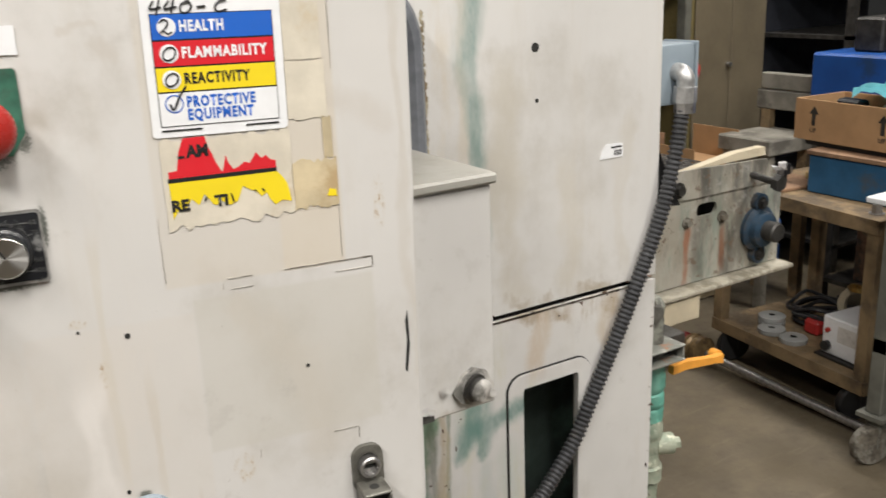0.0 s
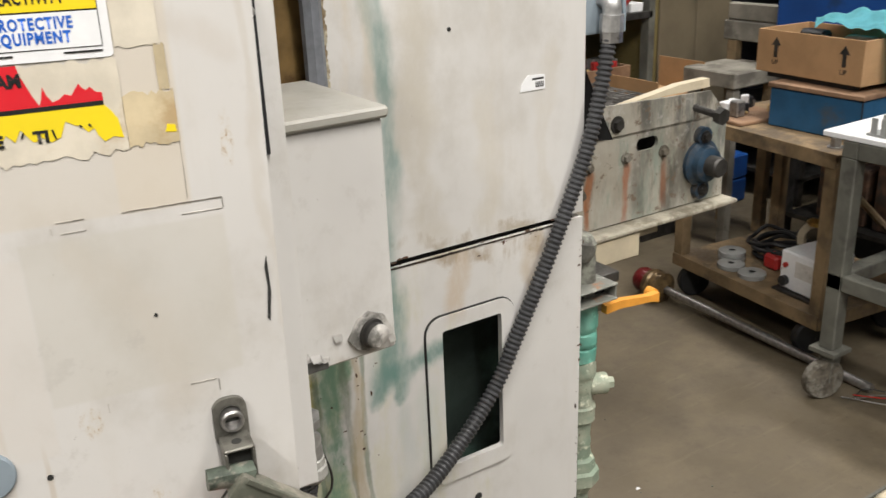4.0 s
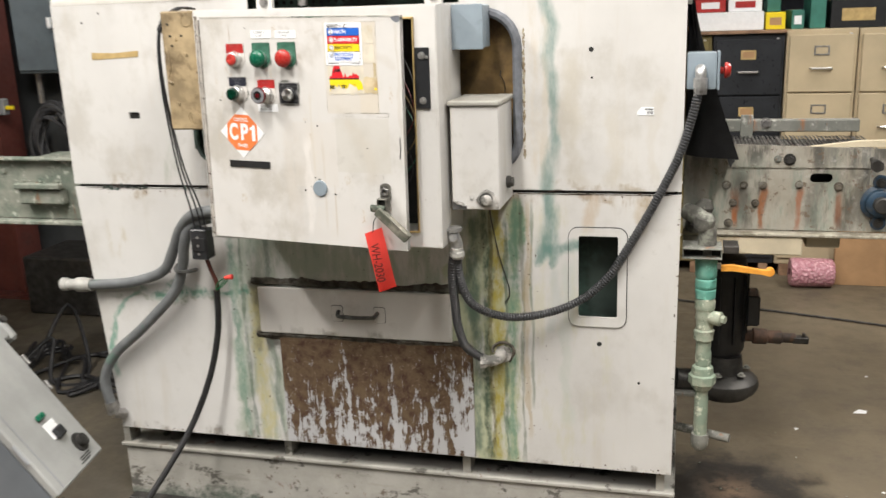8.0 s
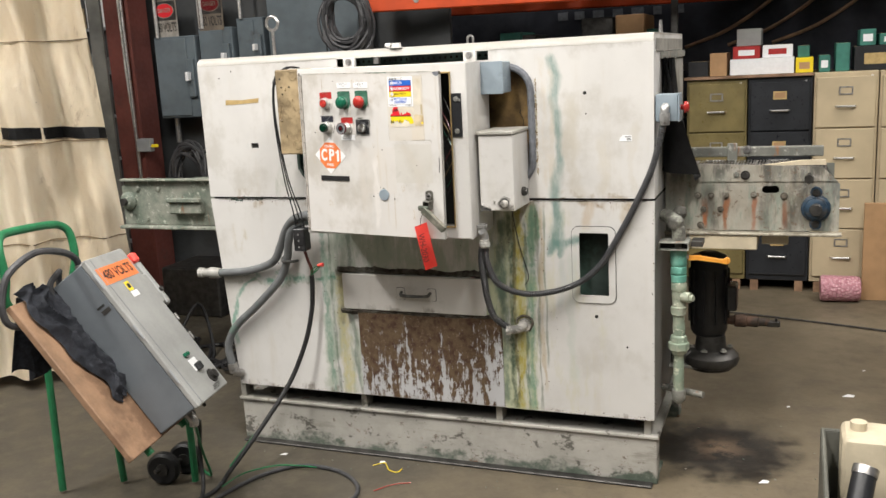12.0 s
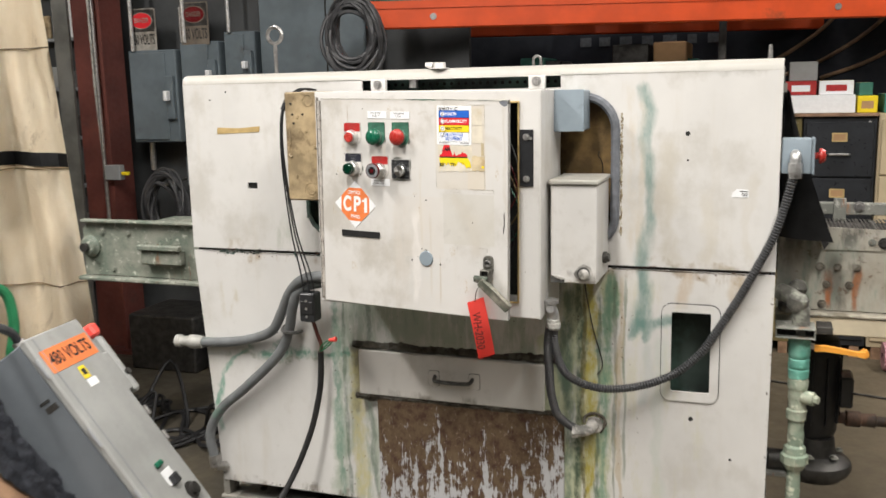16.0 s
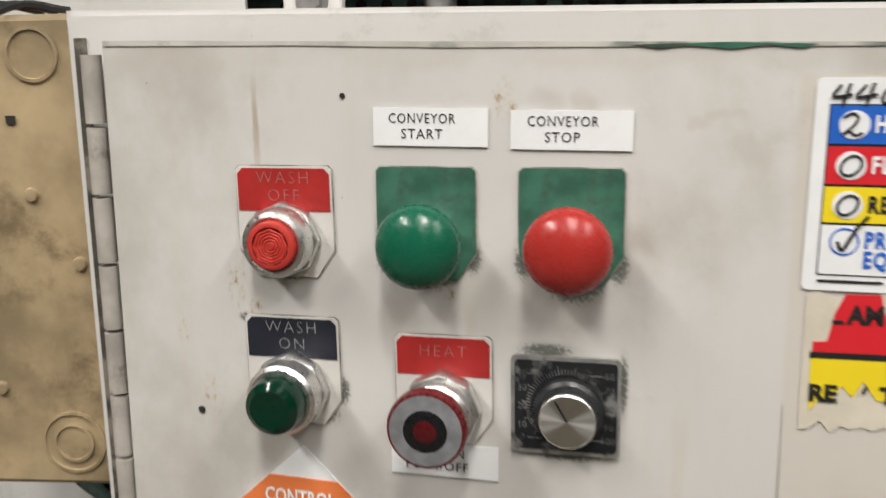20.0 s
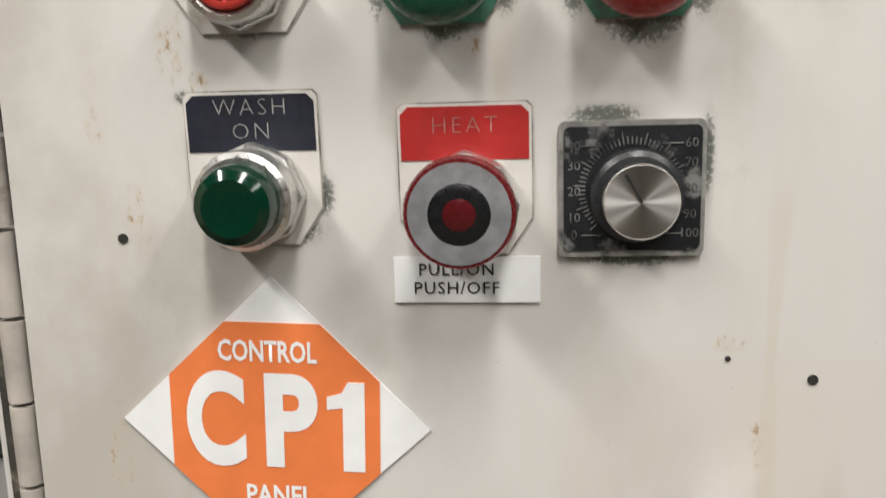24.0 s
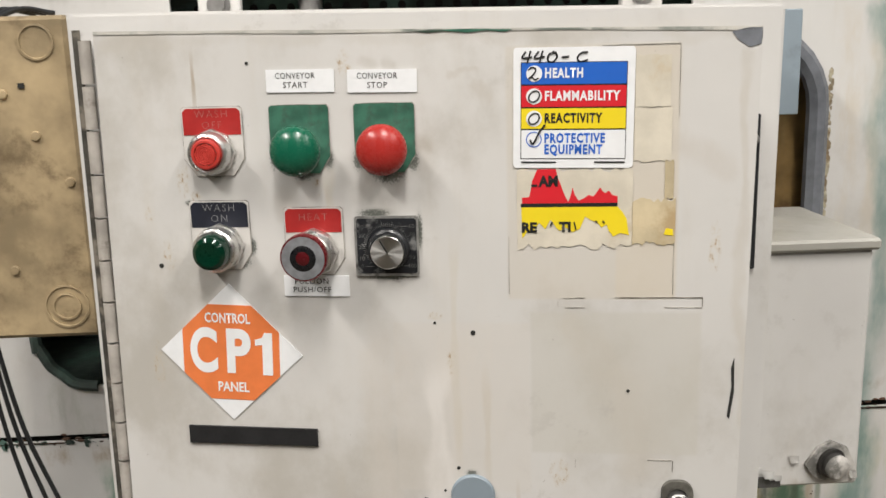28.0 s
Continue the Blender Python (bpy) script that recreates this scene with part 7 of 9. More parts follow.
sb = thing("junction_box", "white painted sheet metal junction box with a lidded top", "junction box", (1.33, -0.1, 1.025))
part("case", B(1.264, -0.192, 1.020, 1.388, -0.004, 1.284, bevel=0.003), "box_white", sb)
part("lid", B(1.259, -0.199, 1.2845, 1.393, -0.001, 1.297, bevel=0.003), "lid", sb, "grimy lid")
cn = part("connector_flange", S([(1.327, 1.047), (1.340, 1.067), (1.354, 1.074), (1.372, 1.066), (1.382, 1.045), (1.372, 1.032), (1.350, 1.028), (1.336, 1.034)], [], -0.197, -0.1925), "paint_crust", sb, "paint-crusted connector flange")
part("connector", lathe(bmesh.new(), [(0.0165, 0.0), (0.0170, 0.004), (0.0140, 0.005), (0.0140, 0.011)], (1.3535, -0.197, 1.050), (0.25, -1, -0.1), 18), "dark_steel", sb, "dark threaded connector barrel")
part("connector_end", roughen(lathe(bmesh.new(), [(0.0142, 0.0), (0.0138, 0.004), (0.0110, 0.0065), (0, 0.007)], (1.3561, -0.2075, 1.0489), (0.25, -1, -0.1), 18), 0.0012, 90.0), "paint_crust", sb, "paint-smeared connector end")
part("connector", lathe(bmesh.new(), [(0.016, 0.0), (0.016, 0.010), (0.012, 0.012), (0.012, 0.018), (0, 0.018)], (1.388, -0.09, 1.075), (1, 0, 0), 14), "dark_steel", sb)
part("bare_corner", S([(1.2642, 1.0205), (1.302, 1.0205), (1.3015, 1.030), (1.291, 1.028), (1.286, 1.034), (1.276, 1.033), (1.270, 1.040), (1.2642, 1.041)], [], -0.1932, -0.1922), "dark_zinc", sb, "bare grey steel where paint has torn off")
bm = bmesh.new()
for x0, z0, w, h, lift in ((1.268, 1.040, 0.012, 0.006, 0.004), (1.280, 1.034, 0.014, 0.007, 0.006), (1.293, 1.030, 0.010, 0.006, 0.003), (1.309, 1.050, 0.012, 0.008, 0.003), (1.376, 1.030, 0.010, 0.008, 0.004)):
    vs = [bm.verts.new(p) for p in ((x0, -0.1935, z0 + h), (x0 + w, -0.1935, z0 + h * 0.8), (x0 + w * 0.9, -0.1935 - lift, z0), (x0 + w * 0.2, -0.1935 - lift * 0.7, z0 - 0.001))]
    bm.faces.new(vs)
bmesh.ops.solidify(bm, geom=bm.faces[:], thickness=0.0006)
tagged(part("paint_curl", bm, "box_white", sb, "curled flakes of white paint"), kind="stuff")
gb = thing("junction_box", "small blue-grey junction box on the cabinet's side", "junction box", (1.31, -0.2, 1.425))
part("case", B(1.2545, -0.104, 1.421, 1.333, -0.002, 1.529, bevel=0.003), "grey_box", gb)
part("cover", B(1.2535, -0.1085, 1.419, 1.336, -0.1045, 1.531, bevel=0.001), "grey_box", gb)
ff = thing("conduit_fitting", "galvanised elbow fittings under the cabinet", "fitting", (1.27, -0.19, 0.9))
part("lock_nut", C((1.262, -0.19, 0.972), (1.262, -0.19, 0.962), 0.024, seg=8), "galv", ff)
part("screw_cap", lathe(bmesh.new(), [(0.012, 0.0), (0.013, 0.004), (0.0105, 0.0065), (0.004, 0.007), (0, 0.0055)], (1.266, -0.2035, 0.948), (0.1, -1, 0.1), 16), "galv", ff)
part("coupling_nut", lathe(bmesh.new(), [(0.0165, 0.0), (0.0205, 0.002), (0.0205, 0.014), (0.0185, 0.016), (0.0185, 0.024), (0.0155, 0.026)], (1.270, -0.186, 0.892), (0.0, 0, 1), 10), "old_white", ff, "pale plastic coupling nut")
bm = T([(1.262, -0.19, 0.964), (1.262, -0.190, 0.954), (1.266, -0.188, 0.940), (1.270, -0.186, 0.926), (1.270, -0.186, 0.914)], 0.0165, n=5, seg=16)
part("elbow", bm, "galv", ff)

# ---------------------------------------------------------------- plug block and its wires
pb = thing("terminal_block", "black terminal block hanging on thin black wires", "terminal block", (0.487, -0.12, 0.845))
part("block", B(0.462, -0.135, 0.842, 0.514, -0.088, 0.932, bevel=0.004), "black_plastic", pb)
part("block_cap", B(0.466, -0.138, 0.868, 0.510, -0.1355, 0.908, bevel=0.001), "black", pb)
for dz in (0.86, 0.885, 0.91):
    part("terminal_screw", C((0.488, -0.1381, dz), (0.488, -0.1395, dz), 0.004, seg=8), "steel", pb)
for k, (dx, dy) in enumerate(((0, 0), (0.010, 0.006), (0.018, -0.004))):
    part("wire", T([(0.55 + dx, -0.16, 1.545), (0.515 + dx, -0.17, 1.548), (0.490 + dx * 0.4, -0.205, 1.515), (0.474 + dx * 0.3, -0.21, 1.45), (0.464 + dx * 0.5, -0.195, 1.32), (0.462 + dx, -0.16, 1.13), (0.470 + dx * 1.8, -0.13, 1.0), (0.472 + dx * 2, -0.12, 0.935)], 0.0026, seg=6), "black_plastic", pb)
part("tape_wrap", T([(0.497, -0.20, 1.525), (0.482, -0.208, 1.49)], 0.008, n=1, seg=8), "black", pb)
part("cord", T([(0.492, -0.11, 0.85), (0.50, -0.10, 0.80), (0.508, -0.09, 0.76), (0.502, -0.085, 0.725)], 0.0065, seg=8), "column", pb, "brown cord")
part("cable", T([(0.503, -0.085, 0.735), (0.497, -0.08, 0.66), (0.485, -0.08, 0.58), (0.455, -0.10, 0.453), (0.397, -0.15, 0.299), (0.329, -0.28, 0.151), (0.263, -0.40, 0.030), (0.225, -0.47, -0.037), (0.20, -0.62, -0.040), (0.24, -0.80, -0.040)], 0.0095, seg=10), "black", pb, "thick black cable running down to the floor")
for dx in (0.0, 0.012, 0.02):
    part("green_wire", T([(0.502, -0.09, 0.735), (0.512 + dx, -0.10, 0.755), (0.528 + dx, -0.10, 0.772), (0.546, -0.10, 0.78)], 0.002, seg=5), "truck_green", pb)
part("wire_nut", C((0.542, -0.10, 0.780), (0.566, -0.10, 0.784), 0.005, 0.008, seg=10), "tag", pb, "red wire nut")


# ---------------------------------------------------------------- hand truck with the starter panel
Lx = Vector((0.5716, 0.0979, -0.8147)).normalized()
Nx = Vector((0.7876, 0.2129, 0.5782)).normalized()
Wx = Nx.cross(Lx).normalized()
Nx = Lx.cross(Wx)
TM = Matrix(((-Wx.x, Nx.x, -Lx.x, 0.399), (-Wx.y, Nx.y, -Lx.y, -0.564), (-Wx.z, Nx.z, -Lx.z, 0.449), (0, 0, 0, 1)))

truck = thing("hand_truck", "green tubular hand truck leaning back with a board", "hand truck", (-0.1, -0.55, FLOOR))


def local(pts):
    return [TM @ Vector(p) for p in pts]


RAIL = 0.014
arch = [(0.03, -0.222, 0.55), (0.03, -0.215, 0.62), (0.03, -0.145, 0.69), (0.03, -0.105, 0.765), (0.06, -0.10, 0.80), (0.12, -0.10, 0.812), (0.25, -0.10, 0.818), (0.36, -0.10, 0.818), (0.405, -0.102, 0.80), (0.43, -0.11, 0.765), (0.432, -0.15, 0.69), (0.43, -0.20, 0.635), (0.39, -0.224, 0.58), (0.33, -0.224, 0.55)]
for lx in (0.03, 0.30):
    part("side_rail", T(local([(lx, -0.222, -0.03), (lx, -0.222, 0.30), (lx, -0.222, 0.548)]), RAIL, n=2, seg=10), "truck_green", truck)
part("handle", T(local(arch), RAIL, seg=10, n=6), "truck_green", truck, "green curved handle")
for lz in (0.06, 0.30, 0.53):
    part("cross_bar", T(local([(0.045, -0.222, lz), (0.288, -0.222, lz)]), 0.011, n=1, seg=8), "truck_green", truck)
part("rear_leg", T([TM @ Vector((0.03, -0.235, 0.53)), (-0.30, -0.64, 0.70), (-0.385, -0.62, 0.60), (-0.38, -0.625, 0.4), (-0.375, -0.64, FLOOR + 0.014)], RAIL, seg=10), "truck_green", truck)
part("rear_leg", T([TM @ Vector((0.03, -0.235, 0.30)), (-0.15, -0.59, 0.40), (-0.185, -0.53, 0.25), (-0.192, -0.502, FLOOR + 0.014)], RAIL, seg=10), "truck_green", truck)
part("rear_leg", T([TM @ Vector((0.03, -0.235, 0.0)), (0.12, -0.48, 0.27), (0.10, -0.43, 0.2), (0.098, -0.427, FLOOR + 0.014)], RAIL, seg=10), "truck_green", truck)
for wx, wy in ((0.0, -0.35), (-0.025, -0.455)):
    w = part("wheel", lathe(bmesh.new(), [(0, -0.018), (0.040, -0.02), (0.056, -0.022), (0.066, -0.012), (0.066, 0.012), (0.056, 0.022), (0.040, 0.02), (0, 0.018)], (wx, wy, FLOOR + 0.066), (-0.23, 0.97, 0), 24), "black", truck, "black rubber wheel")
    part("hub", lathe(bmesh.new(), [(0, -0.026), (0.025, -0.026), (0.025, 0.026), (0, 0.026)], (wx, wy, FLOOR + 0.066), (-0.23, 0.97, 0), 14), "dark_steel", w)
part("axle", C((0.008, -0.315, FLOOR + 0.066), (-0.035, -0.50, FLOOR + 0.066), 0.009, seg=10), "dark_steel", truck)

tm = TM
board = solo("plywood_board", B(-0.01, -0.206, -0.006, 0.452, -0.183, 0.612, bevel=0.003), "wood", "worn reddish plywood board strapped under the panel", "board", m=tm)
sp = thing("starter_panel", "tilted grey electrical panel with orange voltage tape", "electrical panel", m=tm)
PW, PD, PH = 0.252, 0.181, 0.611
part("case", B(0.002, -PD, 0.002, PW - 0.002, -0.022, PH - 0.002, bevel=0.004), "panel_side", sp)
lid = part("cover", B(-0.002, -0.0215, -0.002, PW + 0.002, 0.0, PH + 0.002, bevel=0.004), "grey_lid", sp, "light grey cover with a seam")
part("cover_seam", B(PW - 0.030, 0.0004, 0.004, PW - 0.026, 0.0016, PH - 0.004), "grey_panel", lid)
for bz in (0.10, 0.29, 0.50):
    part("hinge", C((PW + 0.003, -0.006, bz), (PW + 0.003, -0.006, bz + 0.055), 0.005, seg=8), "grey_panel", lid)
part("tape", B(0.012, 0.0005, 0.503, PW - 0.014, 0.0015, 0.569), "lbl_orange", sp, "orange voltage tape")
letters("tape_text", "480 VOLTS", 0.050, pose(0.124, 0.0022, 0.536, 0, 0, 180), "ink", sp, sx=0.80, bold=0.001)
part("maker_plate", B(0.112, 0.0005, 0.455, 0.142, 0.0014, 0.492), "lbl_yellow", sp)
part("maker_mark", B(0.118, 0.0015, 0.465, 0.136, 0.0019, 0.483), "ink", sp)
part("maker_plate", B(0.098, 0.0005, 0.430, 0.143, 0.0014, 0.452), "paper", sp)
part("pilot_light", B(0.100, 0.0005, 0.158, 0.136, 0.012, 0.174, bevel=0.004), "green_cap", sp, "green pilot light")
part("selector_plate", B(0.080, 0.0005, 0.100, 0.130, 0.003, 0.146, bevel=0.001), "paper", sp)
part("selector", B(0.084, 0.003, 0.095, 0.122, 0.016, 0.124, bevel=0.004), "black_plastic", sp)
part("reset_button", lathe(bmesh.new(), [(0.026, 0), (0.026, 0.004), (0.017, 0.006), (0.017, 0.018), (0, 0.019)], (0.058, 0.0, 0.055), (0, 1, 0), 18), "dark_steel", sp, "round black reset button")
for bx, bz in ((0.05, 0.022), (0.05, 0.016), (0.06, 0.010)):
    part("print_bar", B(bx, 0.0005, bz, bx + 0.05, 0.0011, bz + 0.003), "ink", sp)
hdl = part("handle_mount", B(-0.062, -0.065, 0.37, -0.003, -0.018, 0.50, bevel=0.006), "grey_lid", sp, "side disconnect mount")
part("handle_bar", B(-0.092, -0.050, 0.36, -0.064, -0.018, 0.550, bevel=0.008), "grey_lid", hdl)
part("handle_tip", B(-0.096, -0.053, 0.551, -0.060, -0.015, 0.590, bevel=0.007), "tag", hdl, "red plastic tip")
part("handle_rivet", C((-0.078, -0.019, 0.42), (-0.078, -0.011, 0.42), 0.010, seg=12), "dark_steel", hdl)
for bz in (0.285, 0.20):
    part("lid_clip", B(-0.014, -0.03, bz, -0.003, 0.004, bz + 0.03, bevel=0.002), "steel", sp)
part("side_slot", B(PW - 0.0018, -0.075, 0.455, PW - 0.0006, -0.045, 0.463), "gap", sp)
part("scuff", B(PW - 0.0018, -0.070, 0.430, PW - 0.0008, -0.035, 0.446), "dark_steel", sp)
part("bottom_nipple", T([(0.17, -0.1, 0.002), (0.17, -0.1, -0.03), (0.17, -0.11, -0.045)], 0.016, seg=10), "steel", sp)
part("top_nipple", T([(0.14, -0.09, PH), (0.14, -0.09, PH + 0.025)], 0.017, n=1, seg=10), "steel", sp)

cord = thing("power_cord", "grey power cord looping from the panel over the board", "cord", (-0.1, -0.9, 0.9))
part("cord", T(local([(0.14, -0.09, 0.63), (0.17, -0.07, 0.66), (0.25, -0.05, 0.685), (0.36, -0.06, 0.71), (0.45, -0.12, 0.69), (0.48, -0.18, 0.63), (0.475, -0.21, 0.585), (0.45, -0.222, 0.56), (0.40, -0.222, 0.54)]), 0.0115, seg=8), "cable_dark", cord)
part("cord", T(local([(0.20, -0.16, 0.615), (0.21, -0.13, 0.64), (0.235, -0.11, 0.64), (0.26, -0.15, 0.62), (0.262, -0.172, 0.56)]), 0.0105, seg=8), "cable_dark", cord)
cord2 = thing("power_cord", "black and green cords trailing from the panel's foot to the floor", "cord", (0.2, -0.5, FLOOR))
part("cord", T([TM @ Vector((0.17, -0.11, -0.04)), (0.34, -0.68, 0.34), (0.22, -0.52, 0.25), (0.16, -0.46, 0.10), (0.20, -0.52, -0.03), (0.30, -0.75, -0.04)], 0.0085, seg=8), "black", cord2)
part("cord", T([TM @ Vector((0.12, -0.14, 0.0)), (0.28, -0.62, 0.34), (0.12, -0.45, 0.28), (0.05, -0.38, 0.22), (0.13, -0.42, 0.31), (0.30, -0.58, 0.36)], 0.007, seg=8), "black", cord2)
part("cord", T([TM @ Vector((0.14, -0.12, 0.0)), (0.31, -0.66, 0.32), (0.19, -0.48, 0.12), (0.14, -0.38, -0.03), (0.02, -0.30, -0.04)], 0.005, seg=8), "truck_green", cord2)
gr = thing("floor_cable", "grey cable with green conductor looped on the floor", "cable", (0.5, -0.25, FLOOR))
part("cable", T([(0.24, -0.80, -0.041), (0.27, -0.50, -0.041), (0.33, -0.30, -0.041), (0.435, -0.19, -0.041), (0.56, -0.18, -0.041), (0.66, -0.215, -0.041), (0.745, -0.29, -0.041), (0.775, -0.38, -0.041), (0.74, -0.47, -0.041)], 0.0085, seg=8), "cable_dark", gr)
part("conductor", T([(0.245, -0.46, -0.028), (0.26, -0.33, -0.03), (0.35, -0.235, -0.03), (0.45, -0.21, -0.03), (0.52, -0.205, -0.031)], 0.003, seg=6), "truck_green", gr)
part("conductor", T([(0.255, -0.41, 0.035), (0.29, -0.33, 0.10), (0.335, -0.272, 0.165)], 0.003, seg=6), "truck_green", gr)

# dark cloth thrown over the board
bm = bmesh.new()
NU, NV = 40, 70
grid = []
for j in range(NV + 1):
    row = []
    v = j / NV
    right = 0.312 + 0.118 * v ** 0.8 + 0.010 * math.sin(19 * v) - 0.022 * max(0, math.sin(9 * v - 1))
    for i in range(NU + 1):
        u = i / NU
        x = 0.256 + (right - 0.256) * u
        z = 0.185 + 0.44 * v - 0.035 * u * math.sin(5 * v + 0.5) + 0.006 * math.sin(11 * u)
        a = noise.noise((u * 2.6 + 1, v * 5.5, 2.0))
        b = noise.noise((u * 6, v * 13, 5.0))
        ridge = (1 - abs(math.sin(u * 7.5 + 3.4 * v + 2.4 * a))) ** 1.6
        crease = (1 - abs(math.sin(u * 13 - 9 * v + 2.0 * b + 3 * a))) ** 2
        y = -0.180 + 0.010 + 0.014 * abs(a) + 0.006 * abs(b) + min(1.0, 0.35 + 3 * u) * (0.028 * ridge + 0.010 * crease)
        y += 0.012 * max(0, 1 - u * 5) * (0.6 + 0.4 * math.sin(v * 9))
        edge = min(u, 1 - u, v * 1.4, 1.0) * 6
        y = -0.1805 + (y + 0.1805) * min(1, 0.25 + edge) if u > 0.5 or v < 0.2 else y
        row.append(bm.verts.new(TM @ Vector((x, y, z))))
    grid.append(row)
for j in range(NV):
    for i in range(NU):
        bm.faces.new((grid[j][i], grid[j][i + 1], grid[j + 1][i + 1], grid[j + 1][i]))
bmesh.ops.solidify(bm, geom=bm.faces[:], thickness=0.002)
solo("dark_cloth", bm, "cloth_black", "crumpled dark cloth thrown over the board", "cloth", smooth=80)
bm = bmesh.new()
grid = []
for j in range(15):
    row = []
    for i in range(17):
        u, v = i / 16, j / 14
        p = TM @ Vector((0.22 + 0.17 * u, -0.19 - 0.012 * v, 0.625))
        drop = 0.27 + 0.03 * math.sin(5 * u)
        row.append(bm.verts.new(p + Vector((-0.012 - 0.03 * v + 0.016 * math.sin(u * 11 + v), 0.02 * math.sin(u * 8 + 2 * v), -drop * v))))
    grid.append(row)
for j in range(14):
    for i in range(16):
        bm.faces.new((grid[j][i], grid[j][i + 1], grid[j + 1][i + 1], grid[j + 1][i]))
bmesh.ops.solidify(bm, geom=bm.faces[:], thickness=0.002)
solo("dark_cloth", bm, "cloth_black", "dark cloth corner hanging below the board", "cloth", smooth=80)

# ---------------------------------------------------------------- canvas curtain
cur = thing("canvas_curtain", "cream canvas welding curtain with seams and black tape", "curtain", (-1.6, 0.2, 0.0))
bm = bmesh.new()
NU, NV = 120, 60


def fold(u, v):
    x, y = -1.12 - 1.55 * u, 0.66 - 1.38 * u
    o = 0.055 * math.sin(u * 36 + 1.6 * math.sin(v * 4)) + 0.034 * math.sin(u * 83 + v * 5) + 0.050 * noise.noise((u * 11, v * 5, 0)) + 0.022 * noise.noise((u * 34, v * 13, 4))
    z = 2.7 - 2.68 * v
    flare = (-0.10 + 0.24 * v) * max(0.0, 1 - 2.5 * u)
    return Vector((x + 0.67 * o + flare, y - 0.75 * o, z))


grid = [[bm.verts.new(fold(i / NU, j / NV)) for i in range(NU + 1)] for j in range(NV + 1)]
for j in range(NV):
    for i in range(NU):
        bm.faces.new((grid[j][i], grid[j][i + 1], grid[j + 1][i + 1], grid[j + 1][i]))
bmesh.ops.solidify(bm, geom=bm.faces[:], thickness=0.003)
part("canvas", bm, "canvas", cur, smooth=80)
for vz in (0.355, 0.545, 0.735):
    part("seam", T([fold(i / 60, vz) + Vector((0.004, -0.005, 0)) for i in range(61)], 0.003, n=1, seg=5), "cart_tan", cur)
bm = bmesh.new()
grid = [[bm.verts.new(fold(i / 60, v) + Vector((0.006, -0.007, 0.03 * (i / 14)))) for i in range(0, 15)] for v in (0.522, 0.533, 0.544)]
for j in range(2):
    for i in range(14):
        bm.faces.new((grid[j][i], grid[j][i + 1], grid[j + 1][i + 1], grid[j + 1][i]))
bmesh.ops.solidify(bm, geom=bm.faces[:], thickness=0.002)
part("tape", bm, "black", cur, "strip of black tape")
part("rail", C((-1.05, 0.72, 2.72), (-2.75, -0.79, 2.72), 0.02, seg=10), "steel", cur)
part("hanger_post", C((-2.75, -0.79, FLOOR), (-2.75, -0.79, 2.75), 0.025, seg=10), "steel", cur)
part("hanger_post", C((-1.10, 0.74, 2.70), (-1.10, 0.74, CEILING), 0.015, seg=8), "steel", cur)

# ---------------------------------------------------------------- column and electrical wall
col = thing("steel_column", "red-brown steel building column with grey flange", "column", (-2.0, 2.15, FLOOR))
part("flange", B(-2.30, 1.98, FLOOR, -2.19, 2.00, CEILING), "flange", col)
part("web", B(-2.19, 2.02, FLOOR, -1.95, 2.05, CEILING), "column", col)
part("web_edge", B(-1.965, 1.97, FLOOR, -1.94, 2.16, CEILING), "column", col)
part("base_plate", B(-2.40, 1.92, FLOOR, -1.80, 2.20, FLOOR + 0.02), "column", col)
cdt = thing("wall_conduit", "thin metal conduit with a small switch box on the column", "conduit", (-1.82, 2.03, 1.0))
part("pipe", T([(-1.985, 1.955, CEILING - 0.01), (-1.985, 1.955, 1.9), (-1.985, 1.955, 1.125), (-1.985, 1.955, 0.75)], 0.012, n=1, seg=8), "steel", cdt)
part("pipe", T([(-2.010, 1.957, CEILING - 0.01), (-2.008, 1.957, 1.6), (-1.99, 1.957, 1.135)], 0.008, n=1, seg=8), "old_white", cdt)
part("switch_box", B(-1.96, 1.92, 1.04, -1.85, 1.968, 1.13, bevel=0.004), "grey_panel", cdt)
part("switch_tip", B(-1.849, 1.93, 1.07, -1.80, 1.95, 1.09, bevel=0.002), "lbl_yellow", cdt)
solo("electrical_wall", B(-2.9, 2.42, FLOOR, 0.2, 2.46, 3.2), "grey_wall", "grey sheet metal wall behind the switch boxes", "wall", "structure", smooth=0)
G2 = "wall disconnects"


def disconnect(x0, z0, x1, z1, y=2.2, dark=False):
    o = thing("disconnect_switch", "grey wall-mounted disconnect switch box with a side handle", "electrical box", ((x0 + x1) / 2, y, z0), G2)
    part("case", B(x0, y, z0, x1, 2.418, z1, bevel=0.006), "disc_paint", o)
    part("cover", B(x0 + 0.01, y - 0.012, z0 + 0.015, x1 - 0.07, y - 0.001, z1 - 0.015, bevel=0.004), "disc_paint", o)
    h = part("handle_mount", B(x1 - 0.066, y - 0.03, z0 + (z1 - z0) * 0.25, x1 - 0.012, y - 0.001, z0 + (z1 - z0) * 0.72, bevel=0.005), "disc_paint", o)
    part("handle", B(x1 - 0.055, y - 0.075, z0 + (z1 - z0) * 0.45, x1 - 0.03, y - 0.031, z0 + (z1 - z0) * 0.56, bevel=0.005), "paper", h)
    part("stub", C((x0 + 0.045, y - 0.03 + 0.02, z1 - 0.004), (x0 + 0.045, y - 0.01, z1 + 0.9), 0.013, seg=10), "galv", o)
    part("stub", C((x0 + 0.05, y + 0.1, z0 - 0.18), (x0 + 0.05, y + 0.1, z0), 0.02, seg=10), "steel", o)


